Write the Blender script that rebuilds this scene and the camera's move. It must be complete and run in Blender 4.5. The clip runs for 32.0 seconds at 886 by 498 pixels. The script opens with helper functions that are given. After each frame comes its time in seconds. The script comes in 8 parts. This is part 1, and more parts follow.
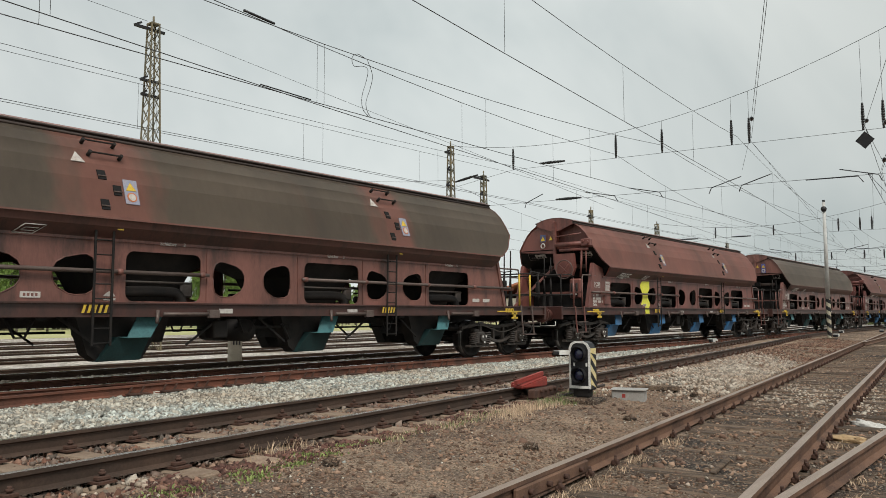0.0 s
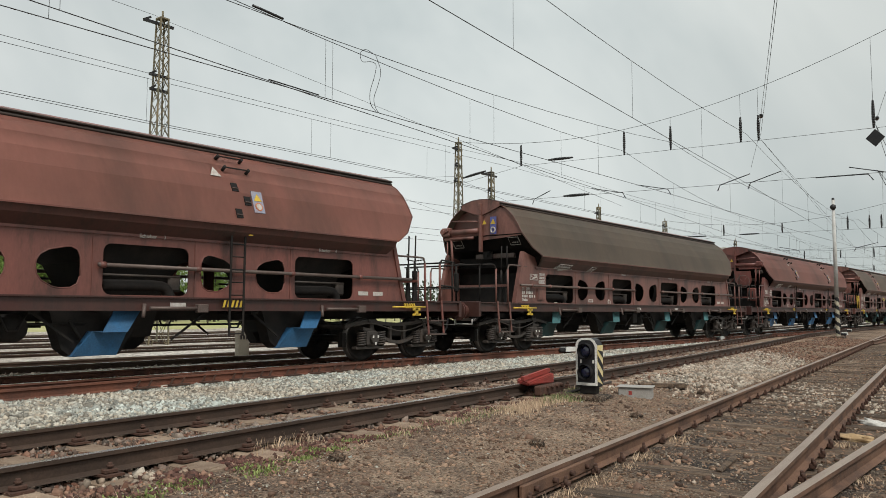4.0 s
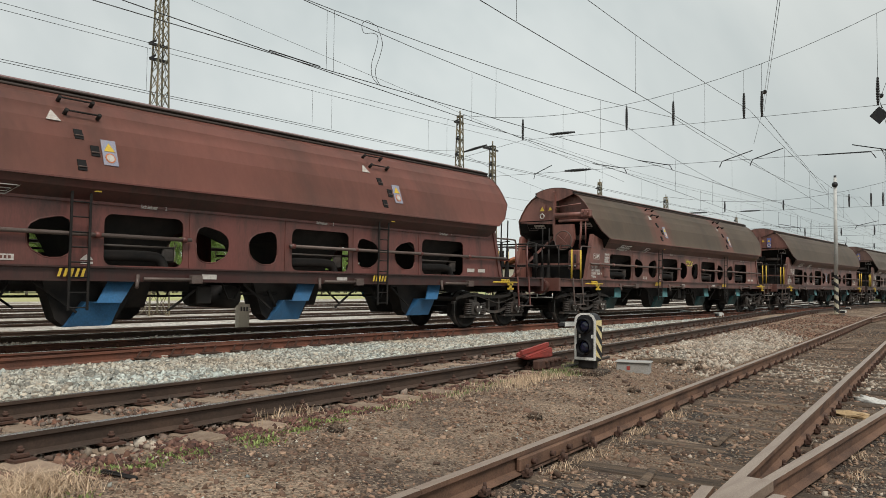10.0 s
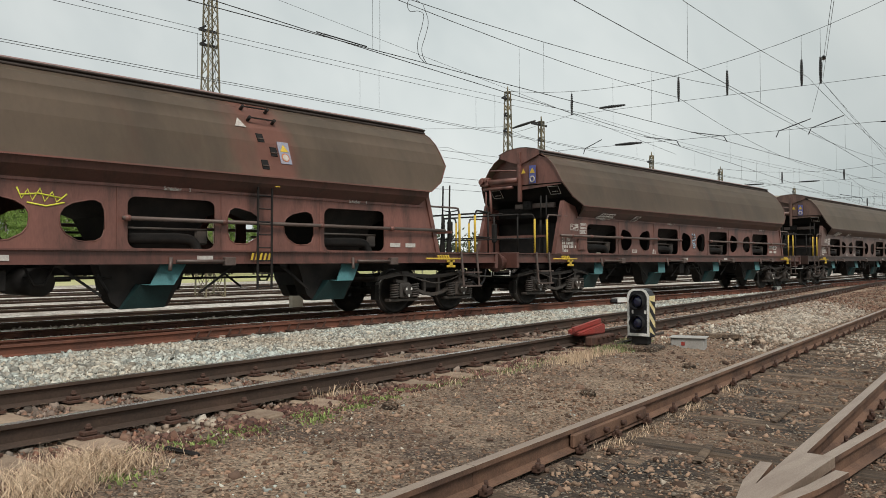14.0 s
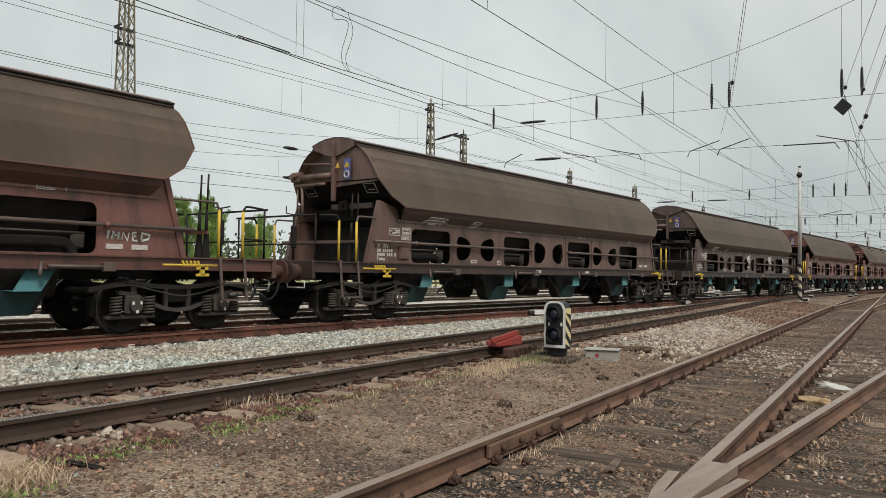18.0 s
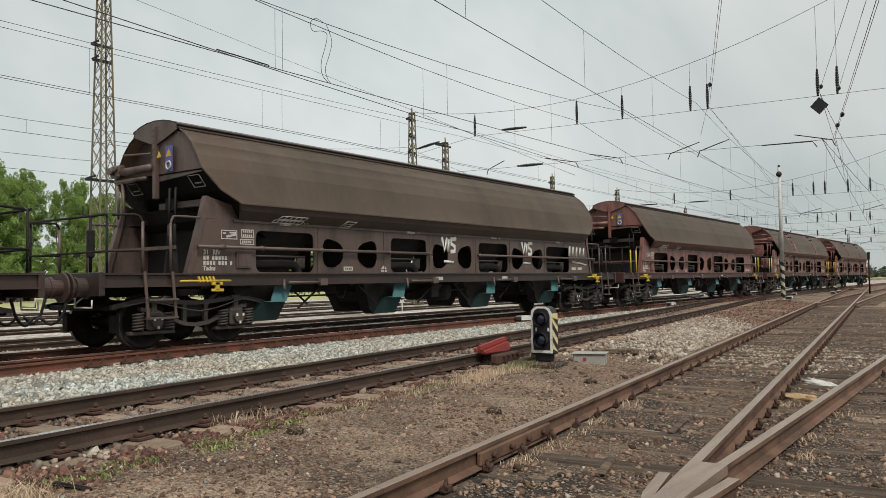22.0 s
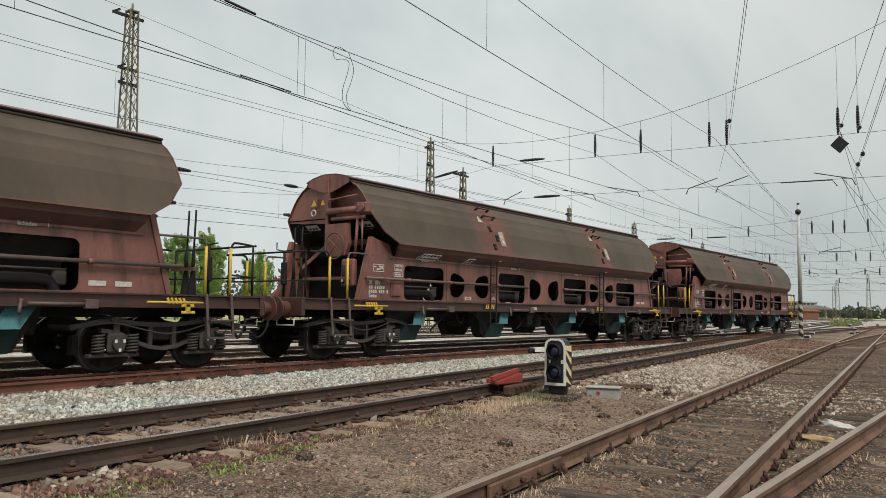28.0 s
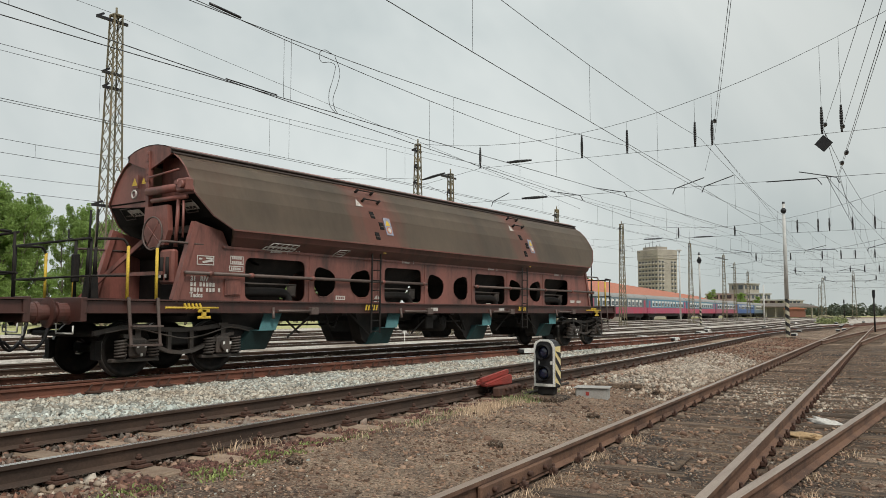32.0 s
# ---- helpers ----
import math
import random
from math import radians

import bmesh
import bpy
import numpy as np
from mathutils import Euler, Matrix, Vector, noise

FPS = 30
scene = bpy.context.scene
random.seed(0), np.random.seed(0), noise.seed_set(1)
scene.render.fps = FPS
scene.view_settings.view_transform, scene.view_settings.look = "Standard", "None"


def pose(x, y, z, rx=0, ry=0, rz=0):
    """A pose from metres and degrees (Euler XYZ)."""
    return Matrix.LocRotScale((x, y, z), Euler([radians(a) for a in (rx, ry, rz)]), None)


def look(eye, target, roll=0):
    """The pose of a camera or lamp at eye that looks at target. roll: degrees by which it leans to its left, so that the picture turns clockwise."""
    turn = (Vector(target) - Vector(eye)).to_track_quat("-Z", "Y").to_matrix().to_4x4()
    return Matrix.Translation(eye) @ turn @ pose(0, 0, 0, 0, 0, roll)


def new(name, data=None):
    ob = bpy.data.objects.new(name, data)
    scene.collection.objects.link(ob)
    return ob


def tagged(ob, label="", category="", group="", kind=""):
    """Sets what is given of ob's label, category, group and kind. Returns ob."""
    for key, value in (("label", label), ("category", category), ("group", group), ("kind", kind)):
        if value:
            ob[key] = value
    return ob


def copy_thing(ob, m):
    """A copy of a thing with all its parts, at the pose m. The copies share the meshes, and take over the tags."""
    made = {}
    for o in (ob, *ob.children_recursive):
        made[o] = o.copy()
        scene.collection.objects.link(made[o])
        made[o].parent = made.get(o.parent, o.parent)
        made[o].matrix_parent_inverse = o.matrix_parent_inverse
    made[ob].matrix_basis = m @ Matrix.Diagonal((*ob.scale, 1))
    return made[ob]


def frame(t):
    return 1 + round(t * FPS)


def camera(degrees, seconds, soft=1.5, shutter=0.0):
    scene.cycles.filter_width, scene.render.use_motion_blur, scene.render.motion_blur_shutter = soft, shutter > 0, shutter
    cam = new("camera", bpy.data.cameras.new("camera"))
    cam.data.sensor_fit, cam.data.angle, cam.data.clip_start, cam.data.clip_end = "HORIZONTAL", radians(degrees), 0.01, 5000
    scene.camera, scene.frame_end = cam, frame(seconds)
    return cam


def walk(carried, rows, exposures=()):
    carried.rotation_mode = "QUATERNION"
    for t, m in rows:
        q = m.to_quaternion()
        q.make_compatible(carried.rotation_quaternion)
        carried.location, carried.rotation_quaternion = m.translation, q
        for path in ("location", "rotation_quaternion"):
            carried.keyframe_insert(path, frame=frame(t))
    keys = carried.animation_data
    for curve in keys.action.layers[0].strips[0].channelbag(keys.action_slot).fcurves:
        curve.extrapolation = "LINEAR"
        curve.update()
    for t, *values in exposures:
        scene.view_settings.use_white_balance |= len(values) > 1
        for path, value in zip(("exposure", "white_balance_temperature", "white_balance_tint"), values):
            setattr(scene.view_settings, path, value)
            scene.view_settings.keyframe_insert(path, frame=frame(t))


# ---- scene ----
# World: x runs along the goods train's track, y away from the camera, z up; rail top of that track is z = 0.
cam = camera(58.88, 32.0, soft=0.5, shutter=0.0)
EYE = (0.0, 0.0, 1.05)
# seconds, then the camera's three angles in degrees: it is held by hand on one spot
TURNS = [
    (0, 94.83, 0.26, -51.29), (0.5, 94.70, 0.18, -51.36), (1, 94.50, 0.05, -51.56), (1.5, 94.47, -0.08, -51.62), (2, 94.59, -0.15, -51.49),
    (2.5, 94.70, -0.09, -51.19), (3, 94.69, -0.07, -51.03), (3.5, 94.64, -0.10, -50.86), (5.5, 93.82, -0.26, -50.58),
    (6, 93.40, -0.30, -50.47), (6.5, 93.08, -0.39, -50.52), (7, 92.91, -0.35, -50.64), (7.5, 92.88, -0.28, -50.76),
    (8, 92.72, -0.35, -50.76), (8.5, 92.57, -0.40, -50.65), (9, 92.56, -0.41, -50.60), (9.5, 92.58, -0.53, -50.68),
    (10, 92.63, -0.67, -50.80), (10.5, 92.72, -0.80, -50.95), (11, 92.79, -0.95, -51.05), (11.5, 92.80, -1.11, -50.99),
    (12, 92.81, -1.08, -50.74), (12.5, 92.72, -0.80, -50.17), (13, 92.43, -0.39, -48.89), (13.5, 91.75, 0.04, -47.46),
    (14, 91.01, 0.24, -47.13), (14.5, 90.47, 0.27, -47.87), (15, 90.58, 0.00, -48.93), (15.5, 91.25, -0.28, -49.71),
    (17.5, 91.84, -0.50, -52.69), (18, 91.80, -0.71, -52.95), (18.5, 91.89, -0.80, -53.20), (19, 92.17, -0.61, -53.53),
    (19.5, 92.36, -0.15, -53.96), (20, 92.51, 0.45, -54.20), (20.5, 92.52, 0.82, -54.26), (21, 92.49, 1.00, -54.13),
    (21.5, 92.41, 0.98, -54.12), (22, 92.41, 0.96, -53.99), (22.5, 92.50, 0.76, -53.77), (23, 92.73, 0.41, -53.58),
    (23.5, 93.06, -0.03, -53.55), (24, 93.35, -0.37, -53.50), (24.5, 93.61, -0.74, -53.38), (26.5, 94.37, -1.11, -52.95),
    (27, 94.50, -0.85, -53.06), (27.5, 94.55, -0.75, -53.08), (28, 94.51, -0.66, -52.96), (28.5, 94.56, -0.57, -52.87),
    (29, 94.74, -0.45, -52.85), (29.5, 94.87, -0.35, -52.86), (30, 94.81, -0.34, -52.89), (30.5, 94.57, -0.30, -53.20),
    (31, 94.38, -0.27, -53.60), (31.5, 94.44, -0.18, -53.74), (32, 94.67, -0.00, -53.77),
]
walk(cam, [(t, pose(*EYE, a, b, c)) for t, a, b, c in TURNS])

# ---- light ----
world = bpy.data.worlds.new("overcast_sky")
scene.world = world
world.use_nodes = True
wn, wl = world.node_tree.nodes, world.node_tree.links
wn.clear()
w_out = wn.new("ShaderNodeOutputWorld")
w_bg = wn.new("ShaderNodeBackground")
w_sky = wn.new("ShaderNodeTexSky")
w_sky.sky_type = "NISHITA"
w_sky.sun_disc = False
w_sky.sun_elevation, w_sky.sun_rotation = radians(52), radians(213)
w_noise = wn.new("ShaderNodeTexNoise")
w_noise.inputs["Scale"].default_value = 2.3
w_noise.inputs["Detail"].default_value = 5.0
w_noise.inputs["Roughness"].default_value = 0.55
w_noise.inputs["Distortion"].default_value = 0.4
w_ramp = wn.new("ShaderNodeValToRGB")
w_ramp.color_ramp.elements[0].position, w_ramp.color_ramp.elements[1].position = 0.36, 0.66
w_ramp.color_ramp.elements[0].color = (0.57, 0.625, 0.625, 1)
w_ramp.color_ramp.elements[1].color = (0.80, 0.835, 0.815, 1)
w_gain = wn.new("ShaderNodeMix")
w_gain.data_type, w_gain.blend_type = "RGBA", "MULTIPLY"
w_gain.inputs["Factor"].default_value = 1.0
w_gain.inputs["B"].default_value = (10, 10, 10, 1)
w_mix = wn.new("ShaderNodeMix")
w_mix.data_type = "RGBA"
w_mix.inputs["Factor"].default_value = 0.95
wl.new(w_noise.outputs["Fac"], w_ramp.inputs["Fac"])
# thicker cloud towards one side
w_co = wn.new("ShaderNodeTexCoord")
w_dot = wn.new("ShaderNodeVectorMath")
w_dot.operation = "DOT_PRODUCT"
w_dot.inputs[1].default_value = (0.98, -0.2, 0.0)
w_fall = wn.new("ShaderNodeValToRGB")
w_fall.color_ramp.interpolation = "EASE"
w_fall.color_ramp.elements[0].position, w_fall.color_ramp.elements[1].position = 0.1, 1.0
w_fall.color_ramp.elements[0].color, w_fall.color_ramp.elements[1].color = (0.86, 0.87, 0.87, 1), (0.76, 0.77, 0.76, 1)
w_mid = w_fall.color_ramp.elements.new(0.64)
w_mid.color = (1.04, 1.04, 1.03, 1)
w_cloud = wn.new("ShaderNodeMix")
w_cloud.data_type, w_cloud.blend_type = "RGBA", "MULTIPLY"
w_cloud.inputs["Factor"].default_value = 1.0
wl.new(w_co.outputs["Generated"], w_dot.inputs[0])
wl.new(w_co.outputs["Generated"], w_noise.inputs["Vector"])
wl.new(w_dot.outputs["Value"], w_fall.inputs["Fac"])
wl.new(w_ramp.outputs["Color"], w_cloud.inputs["A"])
wl.new(w_fall.outputs["Color"], w_cloud.inputs["B"])
wl.new(w_cloud.outputs["Result"], w_gain.inputs["A"])
wl.new(w_sky.outputs["Color"], w_mix.inputs["A"])
wl.new(w_gain.outputs["Result"], w_mix.inputs["B"])
wl.new(w_mix.outputs["Result"], w_bg.inputs["Color"])
w_bg.inputs["Strength"].default_value = 0.1
wl.new(w_bg.outputs["Background"], w_out.inputs["Surface"])

sun_data = bpy.data.lights.new("sun", "SUN")
sun_data.energy, sun_data.angle, sun_data.color = 2.65, radians(18), (1.0, 0.96, 0.9)
sun = new("sun", sun_data)
sun.matrix_world = look((-22, -34, 52), (0, 0, 0))


# ---- materials ----
def mat(name, base, rough=0.8, metal=0.0, tint=None, scale=6.0, amount=0.5, fine=60.0, bump=0.2, spec=0.3, space="Object",
        per_object=0.0, use_colour=False, dirt=None, dirt_scale=1.2, dirt_amount=0.0, stretch=(1, 1, 1), island=0.0,
        patches=(), patch_colour=(0.2, 0.08, 0.06), grain_amt=0.28, cells=0.0, cell_amt=0.5, fleck=None, dirt_from=0.5):
    """A surface with two scales of variation: broad stains towards tint and fine grain, with relief."""
    m = bpy.data.materials.new(name)
    m.use_nodes = True
    n, l = m.node_tree.nodes, m.node_tree.links
    b = n["Principled BSDF"]
    b.inputs["Roughness"].default_value, b.inputs["Metallic"].default_value = rough, metal
    b.inputs["Specular IOR Level"].default_value = spec
    co = n.new("ShaderNodeTexCoord")
    mp = n.new("ShaderNodeMapping")
    mp.inputs["Scale"].default_value = stretch
    l.new(co.outputs[space], mp.inputs["Vector"])

    def noise_tex(s, detail, rough_n=0.6):
        t = n.new("ShaderNodeTexNoise")
        t.inputs["Scale"].default_value, t.inputs["Detail"].default_value, t.inputs["Roughness"].default_value = s, detail, rough_n
        l.new(mp.outputs["Vector"], t.inputs["Vector"])
        return t.outputs["Fac"]

    def mix(a, bb, fac, kind="MIX"):
        x = n.new("ShaderNodeMix")
        x.data_type, x.blend_type = "RGBA", kind
        for sock, v in (("A", a), ("B", bb)):
            if isinstance(v, tuple):
                x.inputs[sock].default_value = (*v, 1)
            else:
                l.new(v, x.inputs[sock])
        if isinstance(fac, float):
            x.inputs["Factor"].default_value = fac
        else:
            l.new(fac, x.inputs["Factor"])
        return x.outputs["Result"]

    def ramp(v, lo, hi):
        r = n.new("ShaderNodeMapRange")
        r.inputs["From Min"].default_value, r.inputs["From Max"].default_value = lo, hi
        l.new(v, r.inputs["Value"])
        return r

    col = base
    if use_colour:
        info = n.new("ShaderNodeObjectInfo")
        col = mix(info.outputs["Color"], base, 0.0)
    broad = noise_tex(scale, 5)
    if tint:
        r = ramp(broad, 0.42, 0.66)
        r.inputs["To Max"].default_value = amount
        col = mix(col, tint, r.outputs["Result"])
    if dirt:
        r = ramp(noise_tex(dirt_scale, 6, 0.7), dirt_from, dirt_from + 0.17)
        r.inputs["To Max"].default_value = dirt_amount
        col = mix(col, dirt, r.outputs["Result"])
    for px, half in patches:
        # repainted patch round px along the thing, with a ragged outline
        sep = n.new("ShaderNodeSeparateXYZ")
        l.new(co.outputs["Object"], sep.inputs["Vector"])
        dist = n.new("ShaderNodeMath")
        dist.operation = "SUBTRACT"
        l.new(sep.outputs["X"], dist.inputs[0])
        dist.inputs[1].default_value = px
        ab = n.new("ShaderNodeMath")
        ab.operation = "ABSOLUTE"
        l.new(dist.outputs["Value"], ab.inputs[0])
        wob = n.new("ShaderNodeMath")
        wob.operation = "MULTIPLY_ADD"
        l.new(noise_tex(1.3, 3), wob.inputs[0])
        wob.inputs[1].default_value = 1.5
        l.new(ab.outputs["Value"], wob.inputs[2])
        r = ramp(wob.outputs["Value"], half + 0.95, half + 0.45)
        r.inputs["To Max"].default_value = 0.8
        col = mix(col, patch_colour, r.outputs["Result"])
    grain = noise_tex(fine, 4, 0.7)
    r = ramp(grain, 0.25, 0.75)
    r.inputs["To Min"].default_value, r.inputs["To Max"].default_value = 1 - grain_amt, 1 + grain_amt
    col = mix(col, r.outputs["Result"], 1.0, "MULTIPLY")
    vor = None
    if cells:
        # single grains and chips, each with a tone of its own
        vor = n.new("ShaderNodeTexVoronoi")
        vor.inputs["Scale"].default_value = cells
        l.new(mp.outputs["Vector"], vor.inputs["Vector"])
        tone = n.new("ShaderNodeSeparateColor")
        l.new(vor.outputs["Color"], tone.inputs["Color"])
        r = ramp(tone.outputs["Red"], 0, 1)
        r.inputs["To Min"].default_value, r.inputs["To Max"].default_value = 1 - cell_amt, 1 + cell_amt
        col = mix(col, r.outputs["Result"], 1.0, "MULTIPLY")
        if fleck:
            r = ramp(tone.outputs["Green"], 0.86, 0.9)
            r.inputs["To Max"].default_value = 0.8
            col = mix(col, fleck, r.outputs["Result"])
    if island and tint:
        hue = n.new("ShaderNodeMath")
        hue.operation = "FRACT"
        by = n.new("ShaderNodeMath")
        by.operation = "MULTIPLY"
        by.inputs[1].default_value = 7.31
        l.new(n.new("ShaderNodeNewGeometry").outputs["Random Per Island"], by.inputs[0])
        l.new(by.outputs["Value"], hue.inputs[0])
        r = ramp(hue.outputs["Value"], 0.35, 1.0)
        r.inputs["To Max"].default_value = 0.6
        col = mix(col, tint, r.outputs["Result"])
    if per_object or island:
        if per_object:
            info2 = n.new("ShaderNodeObjectInfo")
            rnd = info2.outputs["Random"]
        else:
            rnd = n.new("ShaderNodeNewGeometry").outputs["Random Per Island"]
        amt = per_object or island
        r2 = ramp(rnd, 0, 1)
        r2.inputs["To Min"].default_value, r2.inputs["To Max"].default_value = 1 - amt, 1 + amt
        col = mix(col, r2.outputs["Result"], 1.0, "MULTIPLY")
    if isinstance(col, tuple):
        b.inputs["Base Color"].default_value = (*col, 1)
    else:
        l.new(col, b.inputs["Base Color"])
    if bump:
        bp = n.new("ShaderNodeBump")
        bp.inputs["Strength"].default_value, bp.inputs["Distance"].default_value = bump, 0.02
        if vor:
            add = n.new("ShaderNodeMath")
            add.operation = "SUBTRACT"
            l.new(grain, add.inputs[0])
            l.new(vor.outputs["Distance"], add.inputs[1])
            l.new(add.outputs["Value"], bp.inputs["Height"])
        else:
            l.new(grain, bp.inputs["Height"])
        l.new(bp.outputs["Normal"], b.inputs["Normal"])
    return m


def plain(name, base, rough=0.5, metal=0.0, spec=0.5):
    m = bpy.data.materials.new(name)
    m.use_nodes = True
    b = m.node_tree.nodes["Principled BSDF"]
    b.inputs["Base Color"].default_value = (*base, 1)
    b.inputs["Roughness"].default_value, b.inputs["Metallic"].default_value = rough, metal
    b.inputs["Specular IOR Level"].default_value = spec
    return m


M_SOIL = mat("trodden_soil", (0.205, 0.138, 0.096), 0.95, tint=(0.335, 0.248, 0.176), scale=1.1, amount=0.8, fine=38, bump=1.0, grain_amt=0.42,
             dirt=(0.075, 0.052, 0.042), dirt_scale=0.9, dirt_amount=0.85, dirt_from=0.47, cells=58, cell_amt=0.55, fleck=(0.33, 0.26, 0.19))
M_TRACKDIRT = mat("oily_track_dirt", (0.142, 0.090, 0.060), 0.92, tint=(0.205, 0.142, 0.095), scale=1.6, amount=0.8, fine=30, bump=1.0,
                  dirt=(0.032, 0.026, 0.023), dirt_scale=0.5, dirt_amount=0.9, dirt_from=0.43, cells=60, cell_amt=0.55, fleck=(0.30, 0.25, 0.19))
M_BALLAST_BED = mat("ballast_bed", (0.11, 0.092, 0.075), 0.95, tint=(0.19, 0.165, 0.14), scale=1.5, amount=0.7, fine=26, bump=1.0, cells=24, cell_amt=0.6)
M_BALLAST_FAR = mat("pale_ballast", (0.41, 0.37, 0.325), 0.95, tint=(0.54, 0.51, 0.46), scale=0.5, amount=0.8, fine=20, bump=0.8,
                    dirt=(0.17, 0.125, 0.09), dirt_scale=0.35, dirt_amount=0.8, dirt_from=0.45, cells=14, cell_amt=0.5)
M_STONE = mat("ballast_stone", (0.40, 0.425, 0.39), 0.9, tint=(0.34, 0.26, 0.185), scale=0.45, amount=0.7, fine=40, bump=0.3, island=0.55)
M_GRAVEL = mat("dusty_gravel", (0.39, 0.345, 0.285), 0.92, tint=(0.26, 0.18, 0.125), scale=0.9, amount=0.7, fine=40, bump=0.3, island=0.55)
M_RUST_STONE = mat("rusty_stone", (0.155, 0.075, 0.05), 0.95, tint=(0.235, 0.165, 0.12), scale=1.0, amount=0.7, fine=40, bump=0.3, island=0.65)
M_RED_RUBBLE = mat("red_brown_rubble", (0.088, 0.038, 0.030), 0.95, tint=(0.16, 0.092, 0.070), scale=1.4, amount=0.7, fine=40, bump=0.3, island=0.6)
M_EARTH = mat("dark_earth_clod", (0.11, 0.068, 0.048), 0.95, tint=(0.16, 0.10, 0.072), scale=2, amount=0.7, fine=50, bump=0.5, island=0.5)
M_MIXSTONE = mat("dark_mixed_stone", (0.20, 0.165, 0.135), 0.92, tint=(0.13, 0.075, 0.055), scale=0.9, amount=0.7, fine=40, bump=0.3, island=0.6)
M_CLOD = mat("clod", (0.20, 0.12, 0.08), 0.95, tint=(0.31, 0.215, 0.15), scale=2, amount=0.7, fine=50, bump=0.4, island=0.65)
M_RAIL = mat("brown_rail_side", (0.055, 0.037, 0.028), 0.75, metal=0.1, tint=(0.10, 0.062, 0.044), scale=1.5, amount=0.7, fine=50, bump=0.2)
M_RAIL_RED = mat("rusty_red_rail_side", (0.165, 0.066, 0.042), 0.85, tint=(0.07, 0.04, 0.031), scale=1.6, amount=0.9, fine=50, bump=0.25)
M_RAIL_TAN = mat("tan_rail_side", (0.165, 0.092, 0.060), 0.8, tint=(0.07, 0.041, 0.030), scale=2.2, amount=0.9, fine=60, bump=0.3)
M_RAIL_TOP = mat("worn_rail_head", (0.76, 0.74, 0.71), 0.25, metal=0.75, tint=(0.42, 0.35, 0.29), scale=2.0, amount=0.6, fine=60, bump=0.05, stretch=(0.2, 4, 1))
M_RAIL_DULL = mat("dull_rail_head", (0.33, 0.25, 0.195), 0.40, metal=0.35, tint=(0.2, 0.135, 0.1), scale=2.0, amount=0.7, fine=60, bump=0.05, stretch=(0.5, 5, 1))
M_FASTENER = mat("rusty_fastener", (0.068, 0.038, 0.028), 0.85, tint=(0.12, 0.055, 0.036), scale=8, fine=80, bump=0.3)
M_FASTENER_RED = mat("red_rusty_fastener", (0.19, 0.075, 0.046), 0.85, tint=(0.09, 0.045, 0.034), scale=8, fine=80, bump=0.3, per_object=0.3)
M_CONCRETE = mat("concrete_sleeper", (0.29, 0.215, 0.155), 0.9, tint=(0.19, 0.125, 0.088), scale=3, amount=0.8, fine=60, bump=0.3, per_object=0.2)
M_TIMBER = mat("weathered_timber_sleeper", (0.165, 0.116, 0.08), 0.95, tint=(0.05, 0.038, 0.031), scale=2.4, amount=0.95, fine=26, bump=0.9,
               stretch=(7, 0.6, 6), per_object=0.35, dirt=(0.045, 0.035, 0.03), dirt_scale=0.5, dirt_amount=0.7, grain_amt=0.4)
M_PAINT = mat("wagon_paint", (0.1, 0.08, 0.07), 0.45, tint=(0.075, 0.04, 0.032), scale=0.9, amount=0.45, fine=30, bump=0.03, grain_amt=0.14, use_colour=True,
              dirt=(0.030, 0.021, 0.018), dirt_scale=1.5, dirt_amount=0.75, dirt_from=0.48, spec=0.45, stretch=(1.3, 1, 0.35))
M_ROOFPAINT = mat("dusty_roof_paint", (0.1, 0.08, 0.07), 0.42, tint=(0.075, 0.060, 0.048), scale=0.55, amount=0.55, fine=9, bump=0.02, grain_amt=0.07, use_colour=True,
                  dirt=(0.17, 0.085, 0.06), dirt_scale=0.7, dirt_amount=0.35, dirt_from=0.53, spec=0.4, stretch=(1.1, 0.5, 0.4))
M_ROOFPATCH = mat("dusty_roof_paint_with_red_repaint", (0.1, 0.08, 0.07), 0.42, tint=(0.075, 0.060, 0.048), scale=0.55, amount=0.55, fine=9, bump=0.02, grain_amt=0.07,
                  use_colour=True, dirt=(0.17, 0.085, 0.06), dirt_scale=0.7, dirt_amount=0.35, dirt_from=0.53, spec=0.4, stretch=(1.1, 0.5, 0.4),
                  patches=((-2.75, 0.75), (3.55, 0.55)), patch_colour=(0.31, 0.13, 0.098))
M_PIPE = mat("worn_pipe_steel", (0.13, 0.10, 0.088), 0.5, metal=0.2, tint=(0.09, 0.055, 0.045), scale=3, amount=0.6, fine=50, bump=0.05)
M_SEAL_AND_SHADE = mat("dark_brown_seal_and_shaded_edge", (0.055, 0.040, 0.034), 0.7, tint=(0.03, 0.024, 0.02), scale=2, amount=0.6, fine=50, bump=0.1)
# near-black grime; hopper ends, bulkheads and funnels get their shade through it
M_UNDER = mat("underframe_grime_and_shade", (0.012, 0.0105, 0.0098), 0.75, tint=(0.028, 0.022, 0.018), scale=3, amount=0.7, fine=60, bump=0.2)
M_BOGIE = mat("grimy_bogie_steel", (0.052, 0.045, 0.040), 0.55, tint=(0.085, 0.062, 0.050), scale=3, amount=0.6, fine=60, bump=0.25)
M_WHEEL = mat("wheel_steel", (0.018, 0.016, 0.015), 0.6, metal=0.3, tint=(0.06, 0.045, 0.035), scale=5, amount=0.6, fine=60, bump=0.1)
M_TREAD = mat("worn_wheel_tread", (0.16, 0.15, 0.14), 0.4, metal=0.7, fine=80, bump=0.02)
M_DARKHOLE = mat("flat_recess_dark", (0.012, 0.011, 0.011), 0.9, fine=40, bump=0.0)
